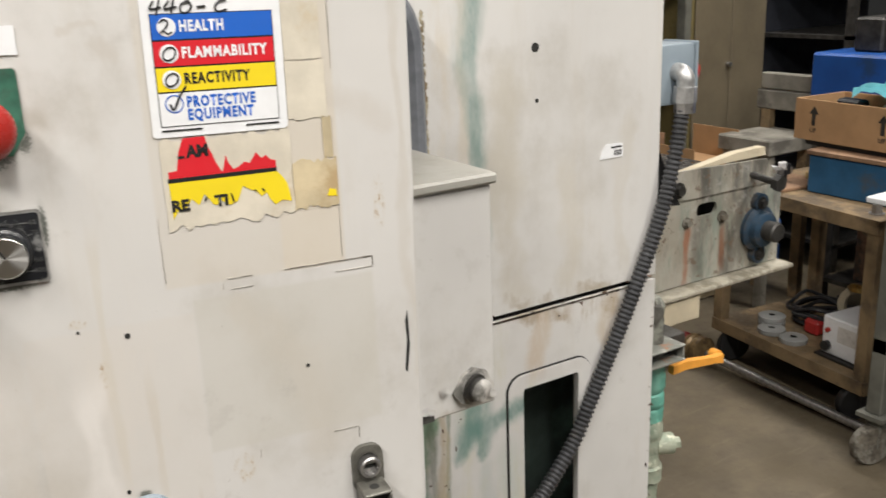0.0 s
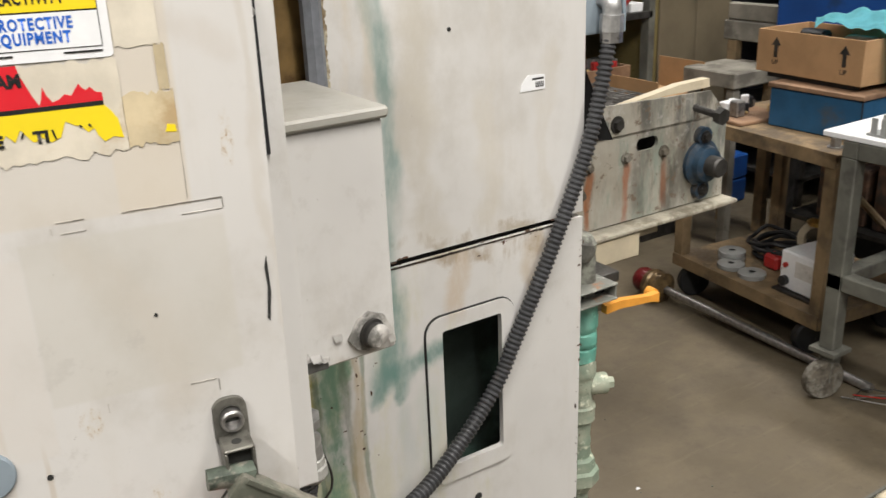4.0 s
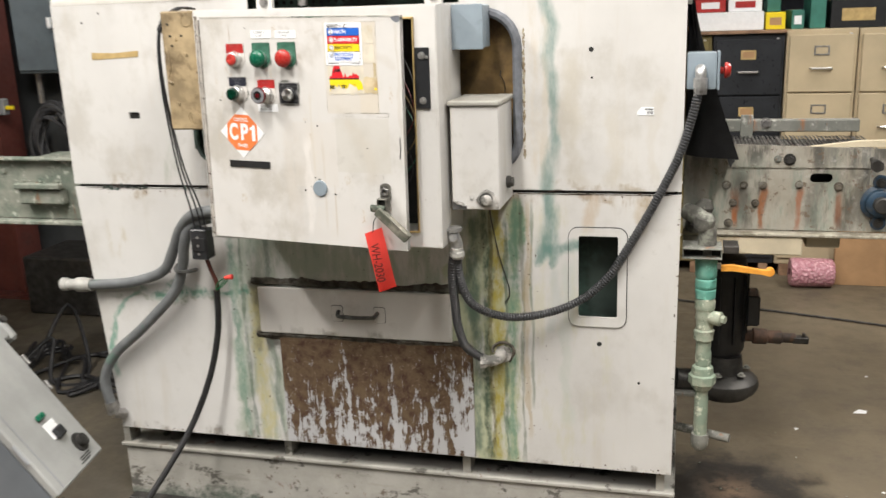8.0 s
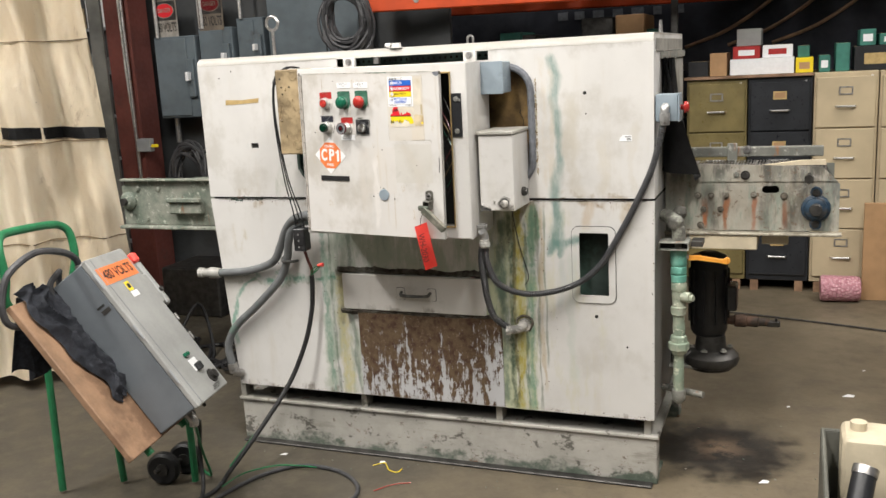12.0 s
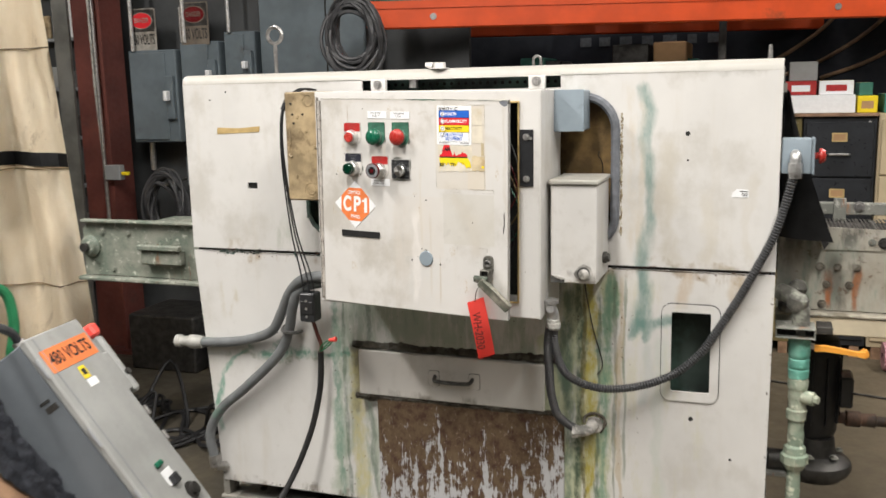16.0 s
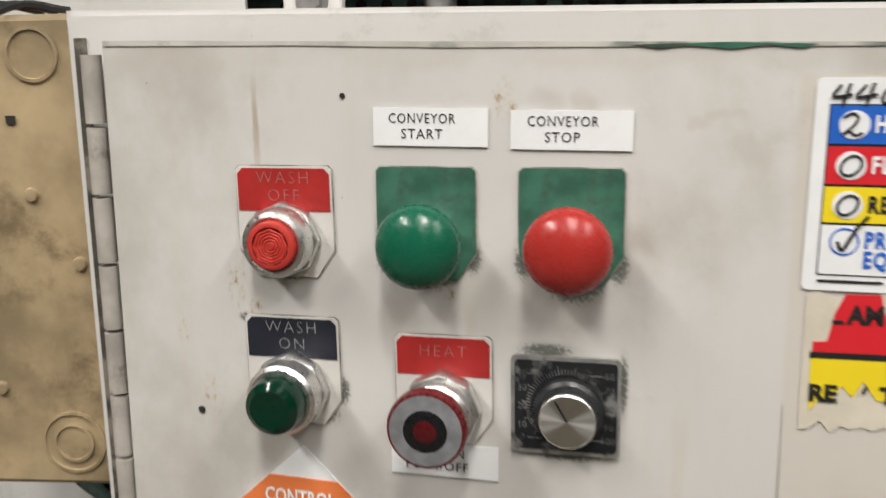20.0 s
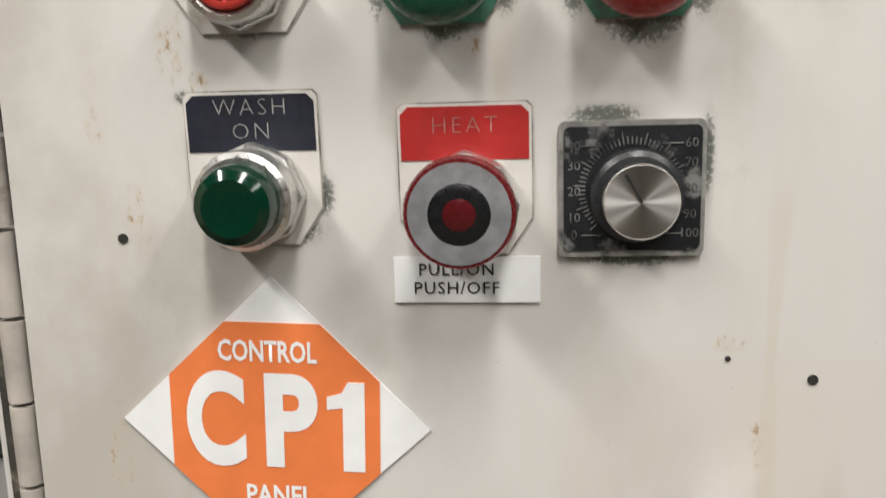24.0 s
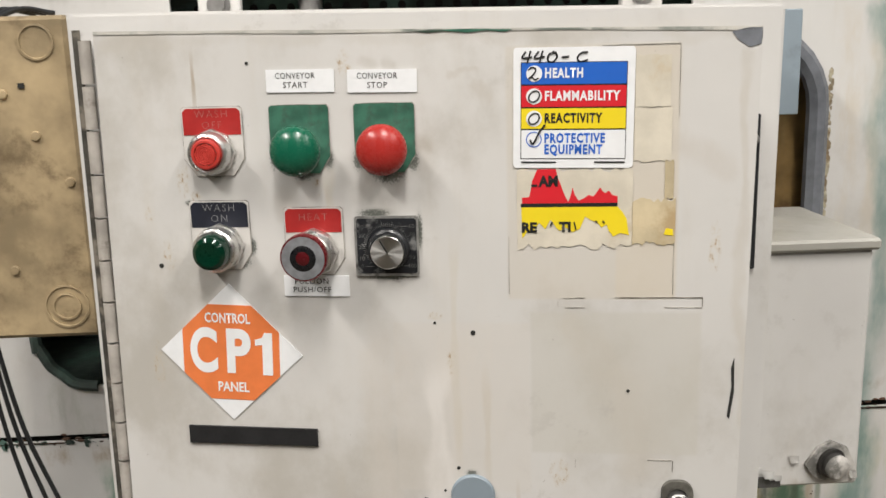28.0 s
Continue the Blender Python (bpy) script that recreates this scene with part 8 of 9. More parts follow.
disconnect(-1.94, 1.25, -1.60, 1.81)
disconnect(-1.58, 1.46, -1.31, 1.85, 2.225)
disconnect(-1.29, 1.50, -1.08, 1.90, 2.26)
disconnect(-1.62, 0.98, -1.38, 1.16, 2.26)
for sx, sz, face, words in ((-1.93, 1.81, "sign_white", "grimy white danger sign with a red oval"), (-1.555, 1.83, "sign_brown", "browned danger sign with a dark red oval")):
    o = thing("danger_sign", words, "sign", (sx + 0.08, 2.2, sz), "danger signs")
    part("plate", S(round_rect(sx, sz, sx + 0.195, sz + 0.25, 0.008), [], 2.215, 2.219), face, o)
    part("black_field", S(round_rect(sx + 0.007, sz + 0.112, sx + 0.188, sz + 0.243, 0.006), [], 2.2125, 2.2145), "dark_steel", o)
    squash = Matrix.Translation((sx + 0.0975, 0, sz + 0.178)) @ Matrix.Diagonal((1.45, 1, 0.92, 1)) @ Matrix.Translation((-(sx + 0.0975), 0, -(sz + 0.178)))
    for rad, depth, mt, nm in ((0.055, 0.0012, face, "oval_rim"), (0.050, 0.0018, "lbl_red" if face == "sign_white" else "maroon", "red_oval")):
        part(nm, lathe(bmesh.new(), [(rad, 0), (rad, depth), (0, depth)], (sx + 0.0975, 2.2122, sz + 0.178), AX, 28), mt, o).matrix_basis = squash
    letters("sign_text", "DANGER", 0.040, pose(sx + 0.0975, 2.2095, sz + 0.178), face, o, width=0.105, bold=0.0008)
    letters("sign_text", "480 VOLTS", 0.088, pose(sx + 0.0975, 2.2140, sz + 0.062), "ink", o, width=0.172, bold=0.0012)
o = thing("electrical_cabinet", "tall blue-grey electrical cabinet on the wall", "electrical cabinet", (-0.7, 2.3, 0.4))
part("case", B(-1.03, 2.24, 0.40, -0.36, 2.418, 2.75, bevel=0.006), "disc_paint", o)
part("seam", B(-0.60, 2.236, 0.42, -0.592, 2.2395, 2.73), "gap", o)


def coil(name, label, c, r, n, mat, seed, flat=0.55, tube_r=0.010):
    rg = random.Random(seed)
    o = thing(name, label, "cable", c, "hanging cable coils")
    for k in range(n):
        rr = r * rg.uniform(0.72, 1.05)
        ox, oz, ph = rg.uniform(-0.02, 0.02), rg.uniform(-0.05, 0.02), rg.uniform(0, 6)
        pts = [(c[0] + ox + rr * flat * math.cos(a), c[1] - 0.05 + 0.035 * math.sin(2 * a + ph), c[2] + oz + rr * math.sin(a)) for a in (2 * math.pi * i / 16 for i in range(17))]
        part("loop", T(pts, tube_r, n=2, seg=6), mat, o)


coil("cable_coil", "heavy coil of dark rubber cable hanging on the wall", (-0.25, 1.90, 1.83), 0.20, 16, "cable_dark", 1, 0.75)
coil("cable_coil", "coil of dark cable below the disconnects", (-1.70, 2.18, 0.86), 0.22, 14, "cable_dark", 2, 0.6)
coil("cable_coil", "coil of dark cable hanging low behind the conveyor", (-0.86, 1.6, 0.55), 0.20, 7, "dark_steel", 4, 0.6)
for nm, hx, hz, hy0, hy1 in (("cable_coil", -0.25, 1.985, 1.82, 2.419), ("cable_coil.001", -1.66, 1.00, 2.10, 2.419), ("cable_coil.002", -0.86, 0.72, 1.52, 2.419)):
    part("hook", C((hx, hy0, hz), (hx, hy1, hz + 0.02), 0.009, seg=8), "steel", bpy.data.objects[nm])
low = thing("floor_cable", "tangle of dark cables on the floor behind the inlet", "cable", (-0.6, 1.0, FLOOR))
for k in range(7):
    rg = random.Random(20 + k)
    pts = [(-1.3 + 0.16 * i + rg.uniform(-0.08, 0.08), 1.0 + rg.uniform(-0.3, 0.3), FLOOR + 0.012 + (0.3 * rg.random() if i in (2, 5) and k % 2 else 0)) for i in range(8)]
    part("strand", T(pts, 0.010, n=6, seg=6), "black", low)
bt = thing("storage_bin", "dim storage bins and boxes on the floor by the column", "bin", (-1.5, 1.9, FLOOR))
part("bin", B(-1.70, 1.70, FLOOR, -1.25, 2.1, 0.28, bevel=0.01), "dark_steel", bt)
part("bin", B(-1.20, 1.75, FLOOR, -0.75, 2.1, 0.16, bevel=0.01), "grey_panel", bt)

# ---------------------------------------------------------------- shelf seen past the curtain
sh = thing("parts_shelf", "steel shelf packed with metal fittings behind the curtain", "shelf", (-2.9, 2.6, FLOOR))
for z in (0.3, 0.62, 0.94, 1.26, 1.58, 1.9, 2.2):
    part("shelf_board", B(-4.2, 2.35, z, -2.42, 2.75, z + 0.02), "grey_panel", sh)
    rg = random.Random(int(z * 100))
    for i in range(9):
        x = -4.1 + i * 0.18 + rg.uniform(0, 0.05)
        part("fitting", B(x, 2.4, z + 0.021, x + rg.uniform(0.08, 0.15), 2.6, z + rg.uniform(0.08, 0.22), bevel=0.008), rg.choice(("grey_lid", "dark_steel", "steel", "beige_strip")), sh)
for x in (-4.2, -2.44):
    part("post", B(x, 2.35, FLOOR, x + 0.03, 2.38, 2.5), "grey_panel", sh)


# white block added in place of the bright window behind the curtain's edge
solo("white_carton", B(-2.66, 2.37, 1.921, -2.47, 2.60, 2.17, bevel=0.006), "paper", "white block standing in for a bright window above the shelf", "box")

# ---------------------------------------------------------------- rack beam, banner and file cabinets
rack = thing("rack_beam", "orange pallet rack beam with a wire deck", "rack", (1.0, 2.45, 1.86))
bdir = Vector((2.61, 0.86, 0)).normalized()
RM = Matrix.Translation((-0.25, 2.03, 0)) @ Matrix.Rotation(math.atan2(bdir.y, bdir.x), 4, "Z")
bm = B(0, 0, 1.86, 4.6, 0.045, 2.005, bevel=0.008, m=RM)
part("front_beam", bm, "orange", rack)
part("beam_lip", B(0, -0.006, 1.965, 4.6, 0.0, 2.005, m=RM), "orange", rack)
part("back_beam", B(0, 1.0, 1.86, 4.6, 1.045, 2.005, bevel=0.008, m=RM), "orange", rack)
for bx in (0.36, 2.5):
    part("beam_bolt", lathe(bmesh.new(), [(0.018, 0), (0.018, 0.004), (0, 0.005)], RM @ Vector((bx, -0.001, 1.92)), RM.to_3x3() @ Vector((0, -1, 0)), 14), "steel", rack)
bm = bmesh.new()
for i in range(70):
    cyl(bm, RM @ Vector((0.05 + i * 0.065, 0.0, 2.012)), RM @ Vector((0.05 + i * 0.065, 1.04, 2.012)), 0.003, seg=5)
for i in range(14):
    cyl(bm, RM @ Vector((0.0, 0.04 + i * 0.075, 2.017)), RM @ Vector((4.6, 0.04 + i * 0.075, 2.017)), 0.003, seg=5)
tagged(part("wire_deck", bm, "rack_green", rack), kind="stuff")
for ux in (0.03, 4.55):
    for uy in (0.05, 0.97):
        part("upright", B(ux - 0.04, uy, FLOOR, ux + 0.04, uy + 0.06, 3.4, bevel=0.004, m=RM), "rack_green" if ux > 1 else "dark_steel", rack)
rg = random.Random(17)
for i in range(16):
    x = 0.15 + i * 0.27
    o = solo("stock_box", B(x, 0.15, 2.022, x + rg.uniform(0.14, 0.24), 0.75, 2.12 + rg.uniform(0.05, 0.3), bevel=0.006, m=RM), rg.choice(("card", "dark_steel", "blue_dull", "dark_wall", "grey_panel")), "dim box stacked on the rack deck", "box", group="boxes on the rack")
ban = thing("dark_banner", "dark navy banner with pale lettering and yellow stripes", "banner", (1.4, 3.9, 0.5))
part("cloth", B(-1.2, 3.86, 0.2, 4.2, 3.88, 3.2), "dark_wall", ban)
for i, (bx, bw) in enumerate(((0.55, 0.10), (0.68, 0.10), (0.82, 0.11), (0.97, 0.10), (1.11, 0.12), (1.27, 0.08), (1.40, 0.12))):
    part("letter_bar", B(bx, 3.852, 1.80, bx + bw * 0.75, 3.858, 1.86), "gasket", ban)
for k in range(3):
    part("stripe", T([(1.5 + 0.3 * k, 3.85, 1.55), (1.8 + 0.3 * k, 3.85, 1.66), (2.1 + 0.3 * k, 3.85, 1.86), (2.3 + 0.3 * k, 3.85, 2.1)], 0.013, n=6, seg=6), "wood", ban)
clut = random.Random(31)
for i in range(26):
    x, w, h = 0.1 + 1.2 * clut.random(), clut.uniform(0.08, 0.25), clut.uniform(0.1, 0.35)
    z = 1.12 if i % 2 else 1.44
    solo("shelf_item", B(x, 2.95 + 0.25 * clut.random(), z, x + w, 3.45, z + h, bevel=0.008), clut.choice(("dark_steel", "card", "black_plastic", "blue_dull", "rack_green", "grey_panel")), "dim boxed part on the dark shelf behind the washer", "box", group="shelf items")
sh = thing("dark_shelf", "dark steel shelf behind the washer", "shelf", (0.8, 3.2, FLOOR))
for z in (1.10, 1.42):
    part("shelf_board", B(-0.1, 2.9, z - 0.025, 1.56, 3.5, z + 0.018), "dark_steel", sh)
for x in (-0.1, 1.52):
    part("post", B(x, 2.9, FLOOR, x + 0.04, 2.94, 2.2), "dark_steel", sh)

FYC = 3.0


def file_cabinet(x0, x1, z1, mat, label, drawers=4, z0=0.02):
    o = thing("file_cabinet", label, "file cabinet", ((x0 + x1) / 2, FYC + 0.3, z0), "file cabinets")
    part("body", B(x0 + 0.002, FYC + 0.012, z0, x1 - 0.002, FYC + 0.66, z1, bevel=0.004), mat, o)
    hgt = (z1 - z0 - 0.06) / drawers
    for k in range(drawers):
        a = z0 + 0.035 + k * hgt
        d = part("drawer_front", B(x0 + 0.016, FYC - 0.006, a + 0.004, x1 - 0.016, FYC + 0.0115, a + hgt - 0.004, bevel=0.004), mat, o)
        cx = (x0 + x1) / 2
        part("handle", T([(cx - 0.055, FYC - 0.006, a + hgt * 0.42), (cx - 0.05, FYC - 0.03, a + hgt * 0.42), (cx + 0.05, FYC - 0.03, a + hgt * 0.42), (cx + 0.055, FYC - 0.006, a + hgt * 0.42)], 0.007, n=1, seg=6), "chrome", d, "chrome pull handle")
        part("label_holder", S(round_rect(cx - 0.04, a + hgt * 0.64, cx + 0.04, a + hgt * 0.80, 0.004), [round_rect(cx - 0.031, a + hgt * 0.665, cx + 0.031, a + hgt * 0.775, 0.002)], FYC - 0.010, FYC - 0.0065), "tape_tan" if mat == "cab_black" else "steel", d)
        part("label_card", B(cx - 0.033, FYC - 0.0085, a + hgt * 0.66, cx + 0.033, FYC - 0.007, a + hgt * 0.78), "card" if mat == "cab_black" else mat, d)
    part("lock", C((x1 - 0.04, FYC - 0.004, z1 - 0.03), (x1 - 0.04, FYC + 0.0135, z1 - 0.03), 0.008, seg=10), "chrome", o)
    for fx in (x0 + 0.03, x1 - 0.08):
        part("runner", B(fx, FYC + 0.01, FLOOR, fx + 0.05, FYC + 0.62, z0 - 0.001), "wood", o)
    return o


file_cabinet(1.605, 1.983, 1.335, "cab_olive", "olive green steel file cabinet with four drawers")
file_cabinet(1.986, 2.370, 1.335, "cab_black", "black steel file cabinet with brass label holders")
file_cabinet(2.374, 2.742, 1.352, "cab_tan", "tan steel file cabinet with four drawers")
file_cabinet(2.745, 3.105, 1.350, "cab_tan", "tan steel file cabinet, slightly dented")
file_cabinet(3.108, 3.430, 1.350, "cab_tan", "tan steel file cabinet with a blue smear")
solo("plywood_sheet", B(1.59, 2.985, 1.337, 2.372, 3.67, 1.354, bevel=0.002), "wood", "plywood sheet laid over two file cabinets", "board")


def carton(name, label, cat, x0, x1, z0, z1, mat, y0=3.06, y1=3.4, band=None):
    o = thing(name, label, cat, ((x0 + x1) / 2, (y0 + y1) / 2, z0), "boxes on the cabinets")
    part("carton", B(x0, y0, z0, x1, y1, z1, bevel=0.003), mat, o)
    part("flap_seam", B(x0 + 0.004, (y0 + y1) / 2 - 0.002, z1 + 0.0002, x1 - 0.004, (y0 + y1) / 2 + 0.002, z1 + 0.0012), "tape_tan", o)
    if band:
        part("print_band", B(x0 + (x1 - x0) * 0.2, y0 - 0.001, z0 + (z1 - z0) * 0.25, x1 - (x1 - x0) * 0.2, y0 - 0.0002, z0 + (z1 - z0) * 0.7), band, o)
    return o


TOPZ = 1.3545
carton("white_box", "long flat white carton on the cabinet tops", "box", 1.87, 2.255, TOPZ, 1.455, "paper")
carton("red_box", "red and white carton lying on another box", "box", 1.885, 2.05, 1.4565, 1.535, "red_plate", 3.1, band="paper")
carton("red_box", "white carton with red ends", "box", 2.065, 2.245, 1.4565, 1.535, "paper", 3.1, band="red_plate")
carton("yellow_box", "small yellow carton on the plywood sheet", "box", 2.265, 2.368, TOPZ, 1.447, "lbl_yellow", band="card")
carton("green_box", "small dark green carton", "box", 2.275, 2.345, 1.4485, 1.52, "rack_green", 3.12)
carton("green_box", "small green carton with a pale label", "box", 2.40, 2.465, 1.3535, 1.455, "rack_green", band="paper")
carton("green_box", "upright dark green carton", "box", 2.495, 2.575, 1.3535, 1.525, "rack_green")
carton("black_case", "black plastic tool case with a tan band", "case", 2.60, 2.88, 1.3535, 1.50, "black_plastic", band="tape_tan")
carton("green_box", "green and white carton on the tool case", "box", 2.63, 2.72, 1.5015, 1.60, "rack_green", 3.1, band="paper")
carton("green_box", "flat green carton on the tool case", "box", 2.74, 2.86, 1.5015, 1.57, "rack_green", 3.1, band="paper")
carton("cardboard_box", "small brown cardboard box", "box", 1.745, 1.85, TOPZ, 1.50, "card")
carton("metal_tin", "grey metal tin with a lid", "tin", 1.905, 2.055, 1.5365, 1.645, "grey_lid", 3.14)
carton("dark_case", "dark case on the olive cabinet", "case", 1.61, 1.735, TOPZ, 1.45, "black_plastic")
bm = bmesh.new()
g = [[bm.verts.new((2.83 + 0.26 * i / 10, 3.06 + 0.20 * j / 8, 1.362 + 0.09 * max(0, noise.noise((i * 0.45, j * 0.6, 1))) * 1.6 + 0.05 * math.sin(math.pi * i / 10) * math.sin(math.pi * j / 8))) for i in range(11)] for j in range(9)]
for j in range(8):
    for i in range(10):
        bm.faces.new((g[j][i], g[j][i + 1], g[j + 1][i + 1], g[j + 1][i]))
bmesh.ops.solidify(bm, geom=bm.faces[:], thickness=0.003)
solo("plastic_bag", bm, "grey_lid", "crumpled clear plastic bag on the cabinet", "bag", smooth=80)

o = thing("bubble_wrap_roll", "pink bubble wrap roll lying on the floor", "roll", (2.56, 2.80, FLOOR))
s = Shader("pink_bubble_wrap", 0.3)
s.colour(s.mix(s.step(s.cells(60), 0.2, 0.6), (0.60, 0.35, 0.38), (0.45, 0.20, 0.24))).bump(s.cells(60), 0.8, 0.01)
M["pink"] = s.mat
part("wrap", lathe(bmesh.new(), [(0.02, 0), (0.075, 0.002), (0.082, 0.02), (0.080, 0.12), (0.079, 0.19), (0.076, 0.22), (0.068, 0.23), (0.02, 0.23)], (2.44, 2.80, FLOOR + 0.083), (1, 0.05, 0), 20), "pink", o)
solo("cardboard_sheet", B(2.68, 2.86, FLOOR, 3.05, 2.89, 0.56, bevel=0.002), "card", "brown cardboard sheet leaning on the cabinets", "cardboard")
o = thing("floor_cable", "thin dark cable lying across the floor", "cable", (2.3, 2.3, FLOOR))
part("cable", T([(1.70, 2.48, FLOOR + 0.008), (1.895, 2.42, FLOOR + 0.008), (2.3, 2.32, FLOOR + 0.008), (2.74, 2.19, FLOOR + 0.008), (3.3, 2.0, FLOOR + 0.008)], 0.006, seg=6), "dark_steel", o)
for i, (lx, ly, ls, lr) in enumerate(((2.205, 0.153, 0.022, 20), (2.28, 0.934, 0.012, 50), (2.534, 1.131, 0.03, 10), (0.742, -0.06, 0.018, 70), (2.5, 0.5, 0.008, 0), (2.62, 1.5, 0.01, 30), (0.30, -0.09, 0.016, 10), (2.42, 0.42, 0.009, 0), (1.0, -0.32, 0.008, 40))):
    bm = S([(-ls, -ls * 0.4), (ls * 0.6, -ls * 0.6), (ls, 0.2 * ls), (ls * 0.1, ls * 0.7)], [], 0.0006, 0.0016, plane="xy")
    solo("paper_scrap", bm, "paper", "tiny white scrap on the floor", "scrap", group="floor scraps", m=pose(lx, ly, FLOOR, 0, 0, lr))
chip = random.Random(77)
bm = bmesh.new()
for i in range(55):
    x, y = chip.choice(((chip.uniform(0.1, 1.8), chip.uniform(-0.16, -0.02)), (chip.uniform(0.3, 2.6), chip.uniform(-0.6, -0.05)), (chip.uniform(1.9, 2.7), chip.uniform(0.0, 0.9))))
    w = chip.uniform(0.0012, 0.004)
    box(bm, -w, -w * 0.6, 0.0006, w, w * 0.6, chip.uniform(0.0015, 0.004), m=pose(x, y, FLOOR, 0, 0, chip.uniform(0, 180)))
tagged(solo("floor_debris", bm, "base", "pale paint chips scattered on the concrete floor", "debris", "stuff"), kind="stuff")
o = thing("wire_offcut", "curled yellow wire offcut on the floor", "wire", (0.80, -0.10, FLOOR))
part("strand", T([(0.72, -0.10, FLOOR + 0.003), (0.76, -0.07, FLOOR + 0.006), (0.80, -0.12, FLOOR + 0.004), (0.84, -0.13, FLOOR + 0.003), (0.85, -0.10, FLOOR + 0.004)], 0.002, seg=5), "lbl_yellow", o)
o = thing("wire_offcut", "thin red wire offcut on the floor", "wire", (0.88, -0.25, FLOOR))
part("strand", T([(0.82, -0.30, FLOOR + 0.003), (0.87, -0.24, FLOOR + 0.006), (0.93, -0.20, FLOOR + 0.003)], 0.0018, seg=5), "red", o)

# ---------------------------------------------------------------- bin with jugs
o = thing("parts_bin", "black steel bin trolley holding yellowed plastic jugs", "bin", (2.75, -0.5, FLOOR))
part("tray_wall", B(2.385, -0.90, 0.05, 2.400, -0.155, 0.30, bevel=0.003), "cart_grey", o)
part("tray_wall", B(2.385, -0.152, 0.05, 3.05, -0.140, 0.30, bevel=0.003), "cart_grey", o)
part("tray_wall", B(3.05, -0.90, 0.05, 3.065, -0.14, 0.30, bevel=0.003), "cart_grey", o)
part("tray_wall", B(2.385, -0.915, 0.05, 3.065, -0.902, 0.30, bevel=0.003), "cart_grey", o)
part("tray_floor", B(2.39, -0.90, 0.04, 3.06, -0.15, 0.0495), "dark_steel", o)
part("tray_rim", T([(2.392, -0.90, 0.30), (2.392, -0.147, 0.30), (3.05, -0.147, 0.30)], 0.008, n=1, seg=6), "cart_grey", o)
for wx in (2.45, 3.0):
    for wy in (-0.82, -0.22):
        part("caster", C((wx - 0.015, wy, FLOOR + 0.045), (wx + 0.015, wy, FLOOR + 0.045), 0.045, seg=16), "black", o)
for i, (jx, jy, jz) in enumerate(((2.44, -0.34, 0.36), (2.62, -0.34, 0.34), (2.80, -0.36, 0.37))):
    j = thing("plastic_jug", "yellowed plastic jug standing in the bin", "jug", (jx + 0.075, jy + 0.075, 0.05), "jugs in the bin")
    part("jug_body", B(jx, jy, 0.0505, jx + 0.155, jy + 0.16, jz, bevel=0.03, seg=3), "cream", j)
    part("jug_neck", C((jx + 0.05, jy + 0.08, jz - 0.01), (jx + 0.05, jy + 0.08, jz + 0.025), 0.024, seg=14), "cream", j)
o = thing("motor_part", "small dark cylindrical motor part lying in the bin", "part", (2.5, -0.5, 0.05))
part("cylinder", C((2.46, -0.55, 0.10), (2.50, -0.42, 0.28), 0.035, seg=16), "black_plastic", o)
part("end_cap", C((2.50, -0.42, 0.28), (2.506, -0.405, 0.30), 0.037, seg=16), "steel", o)

# ---------------------------------------------------------------- carts
def caster(parent, x, y, r=0.06, mat="black", fork="cart_grey", top=0.1):
    f = part("caster_fork", B(x - 0.03, y - 0.024, FLOOR + r * 0.8, x + 0.02, y + 0.024, top, bevel=0.004), fork, parent)
    part("caster_wheel", lathe(bmesh.new(), [(0, -0.02), (r * 0.5, -0.021), (r * 0.9, -0.02), (r, -0.012), (r, 0.012), (r * 0.9, 0.02), (r * 0.5, 0.021), (0, 0.02)], (x - 0.03, y, FLOOR + r), (0.35, 1, 0), 20), mat, f)


STOOD = set(bpy.data.objects)
c1 = thing("steel_cart", "worn tan steel two-shelf cart on casters", "cart", (3.7, 0.98, FLOOR))
X0, X1, Y0, Y1 = 3.42, 3.98, 0.60, 1.34
for z, mt in ((0.12, "cart_tan"), (0.69, "cart_tan")):
    d = part("shelf", B(X0, Y0, z - 0.03, X1, Y1, z, bevel=0.004), mt, c1)
    part("shelf_lip", B(X0 - 0.006, Y0, z - 0.045, X0 - 0.0005, Y1, z + 0.004, bevel=0.001), "cart_tan", d)
    part("shelf_lip", B(X0, Y0 - 0.006, z - 0.045, X1, Y0 - 0.0005, z + 0.004, bevel=0.001), "cart_tan", d)
for x in (X0, X1 - 0.045):
    for y in (Y0, Y1 - 0.045):
        part("leg", B(x + 0.001, y + 0.001, 0.121, x + 0.045, y + 0.045, 0.659), "cart_tan", c1)
part("brace", T([(X1 - 0.02, Y0 + 0.05, 0.20), (X1 - 0.02, Y1 - 0.05, 0.58)], 0.014, n=1, seg=6), "cart_tan", c1)
for x in (X0 + 0.08, X1 - 0.08):
    for y in (Y0 + 0.07, Y1 - 0.07):
        caster(c1, x, y, 0.065, "black", "dark_steel", 0.089)
for i, (dx, dy) in enumerate(((3.50, 1.10), (3.56, 1.16), (3.50, 0.99))):
    o = thing("abrasive_disc", "flat grey abrasive disc on the cart shelf", "disc", (dx, dy, 0.121), "discs on the cart")
    part("disc", lathe(bmesh.new(), [(0.012, 0), (0.05, 0), (0.052, 0.006), (0.052, 0.018), (0.048, 0.02), (0.012, 0.02)], (dx, dy, 0.1205 + 0.021 * (i == 1)), (0, 0, 1), 24), "grey_lid", o)
    if i == 1:
        part("disc", lathe(bmesh.new(), [(0.012, 0), (0.05, 0), (0.052, 0.006), (0.052, 0.018), (0.048, 0.02), (0.012, 0.02)], (dx, dy, 0.1205), (0, 0, 1), 24), "grey_lid", o)
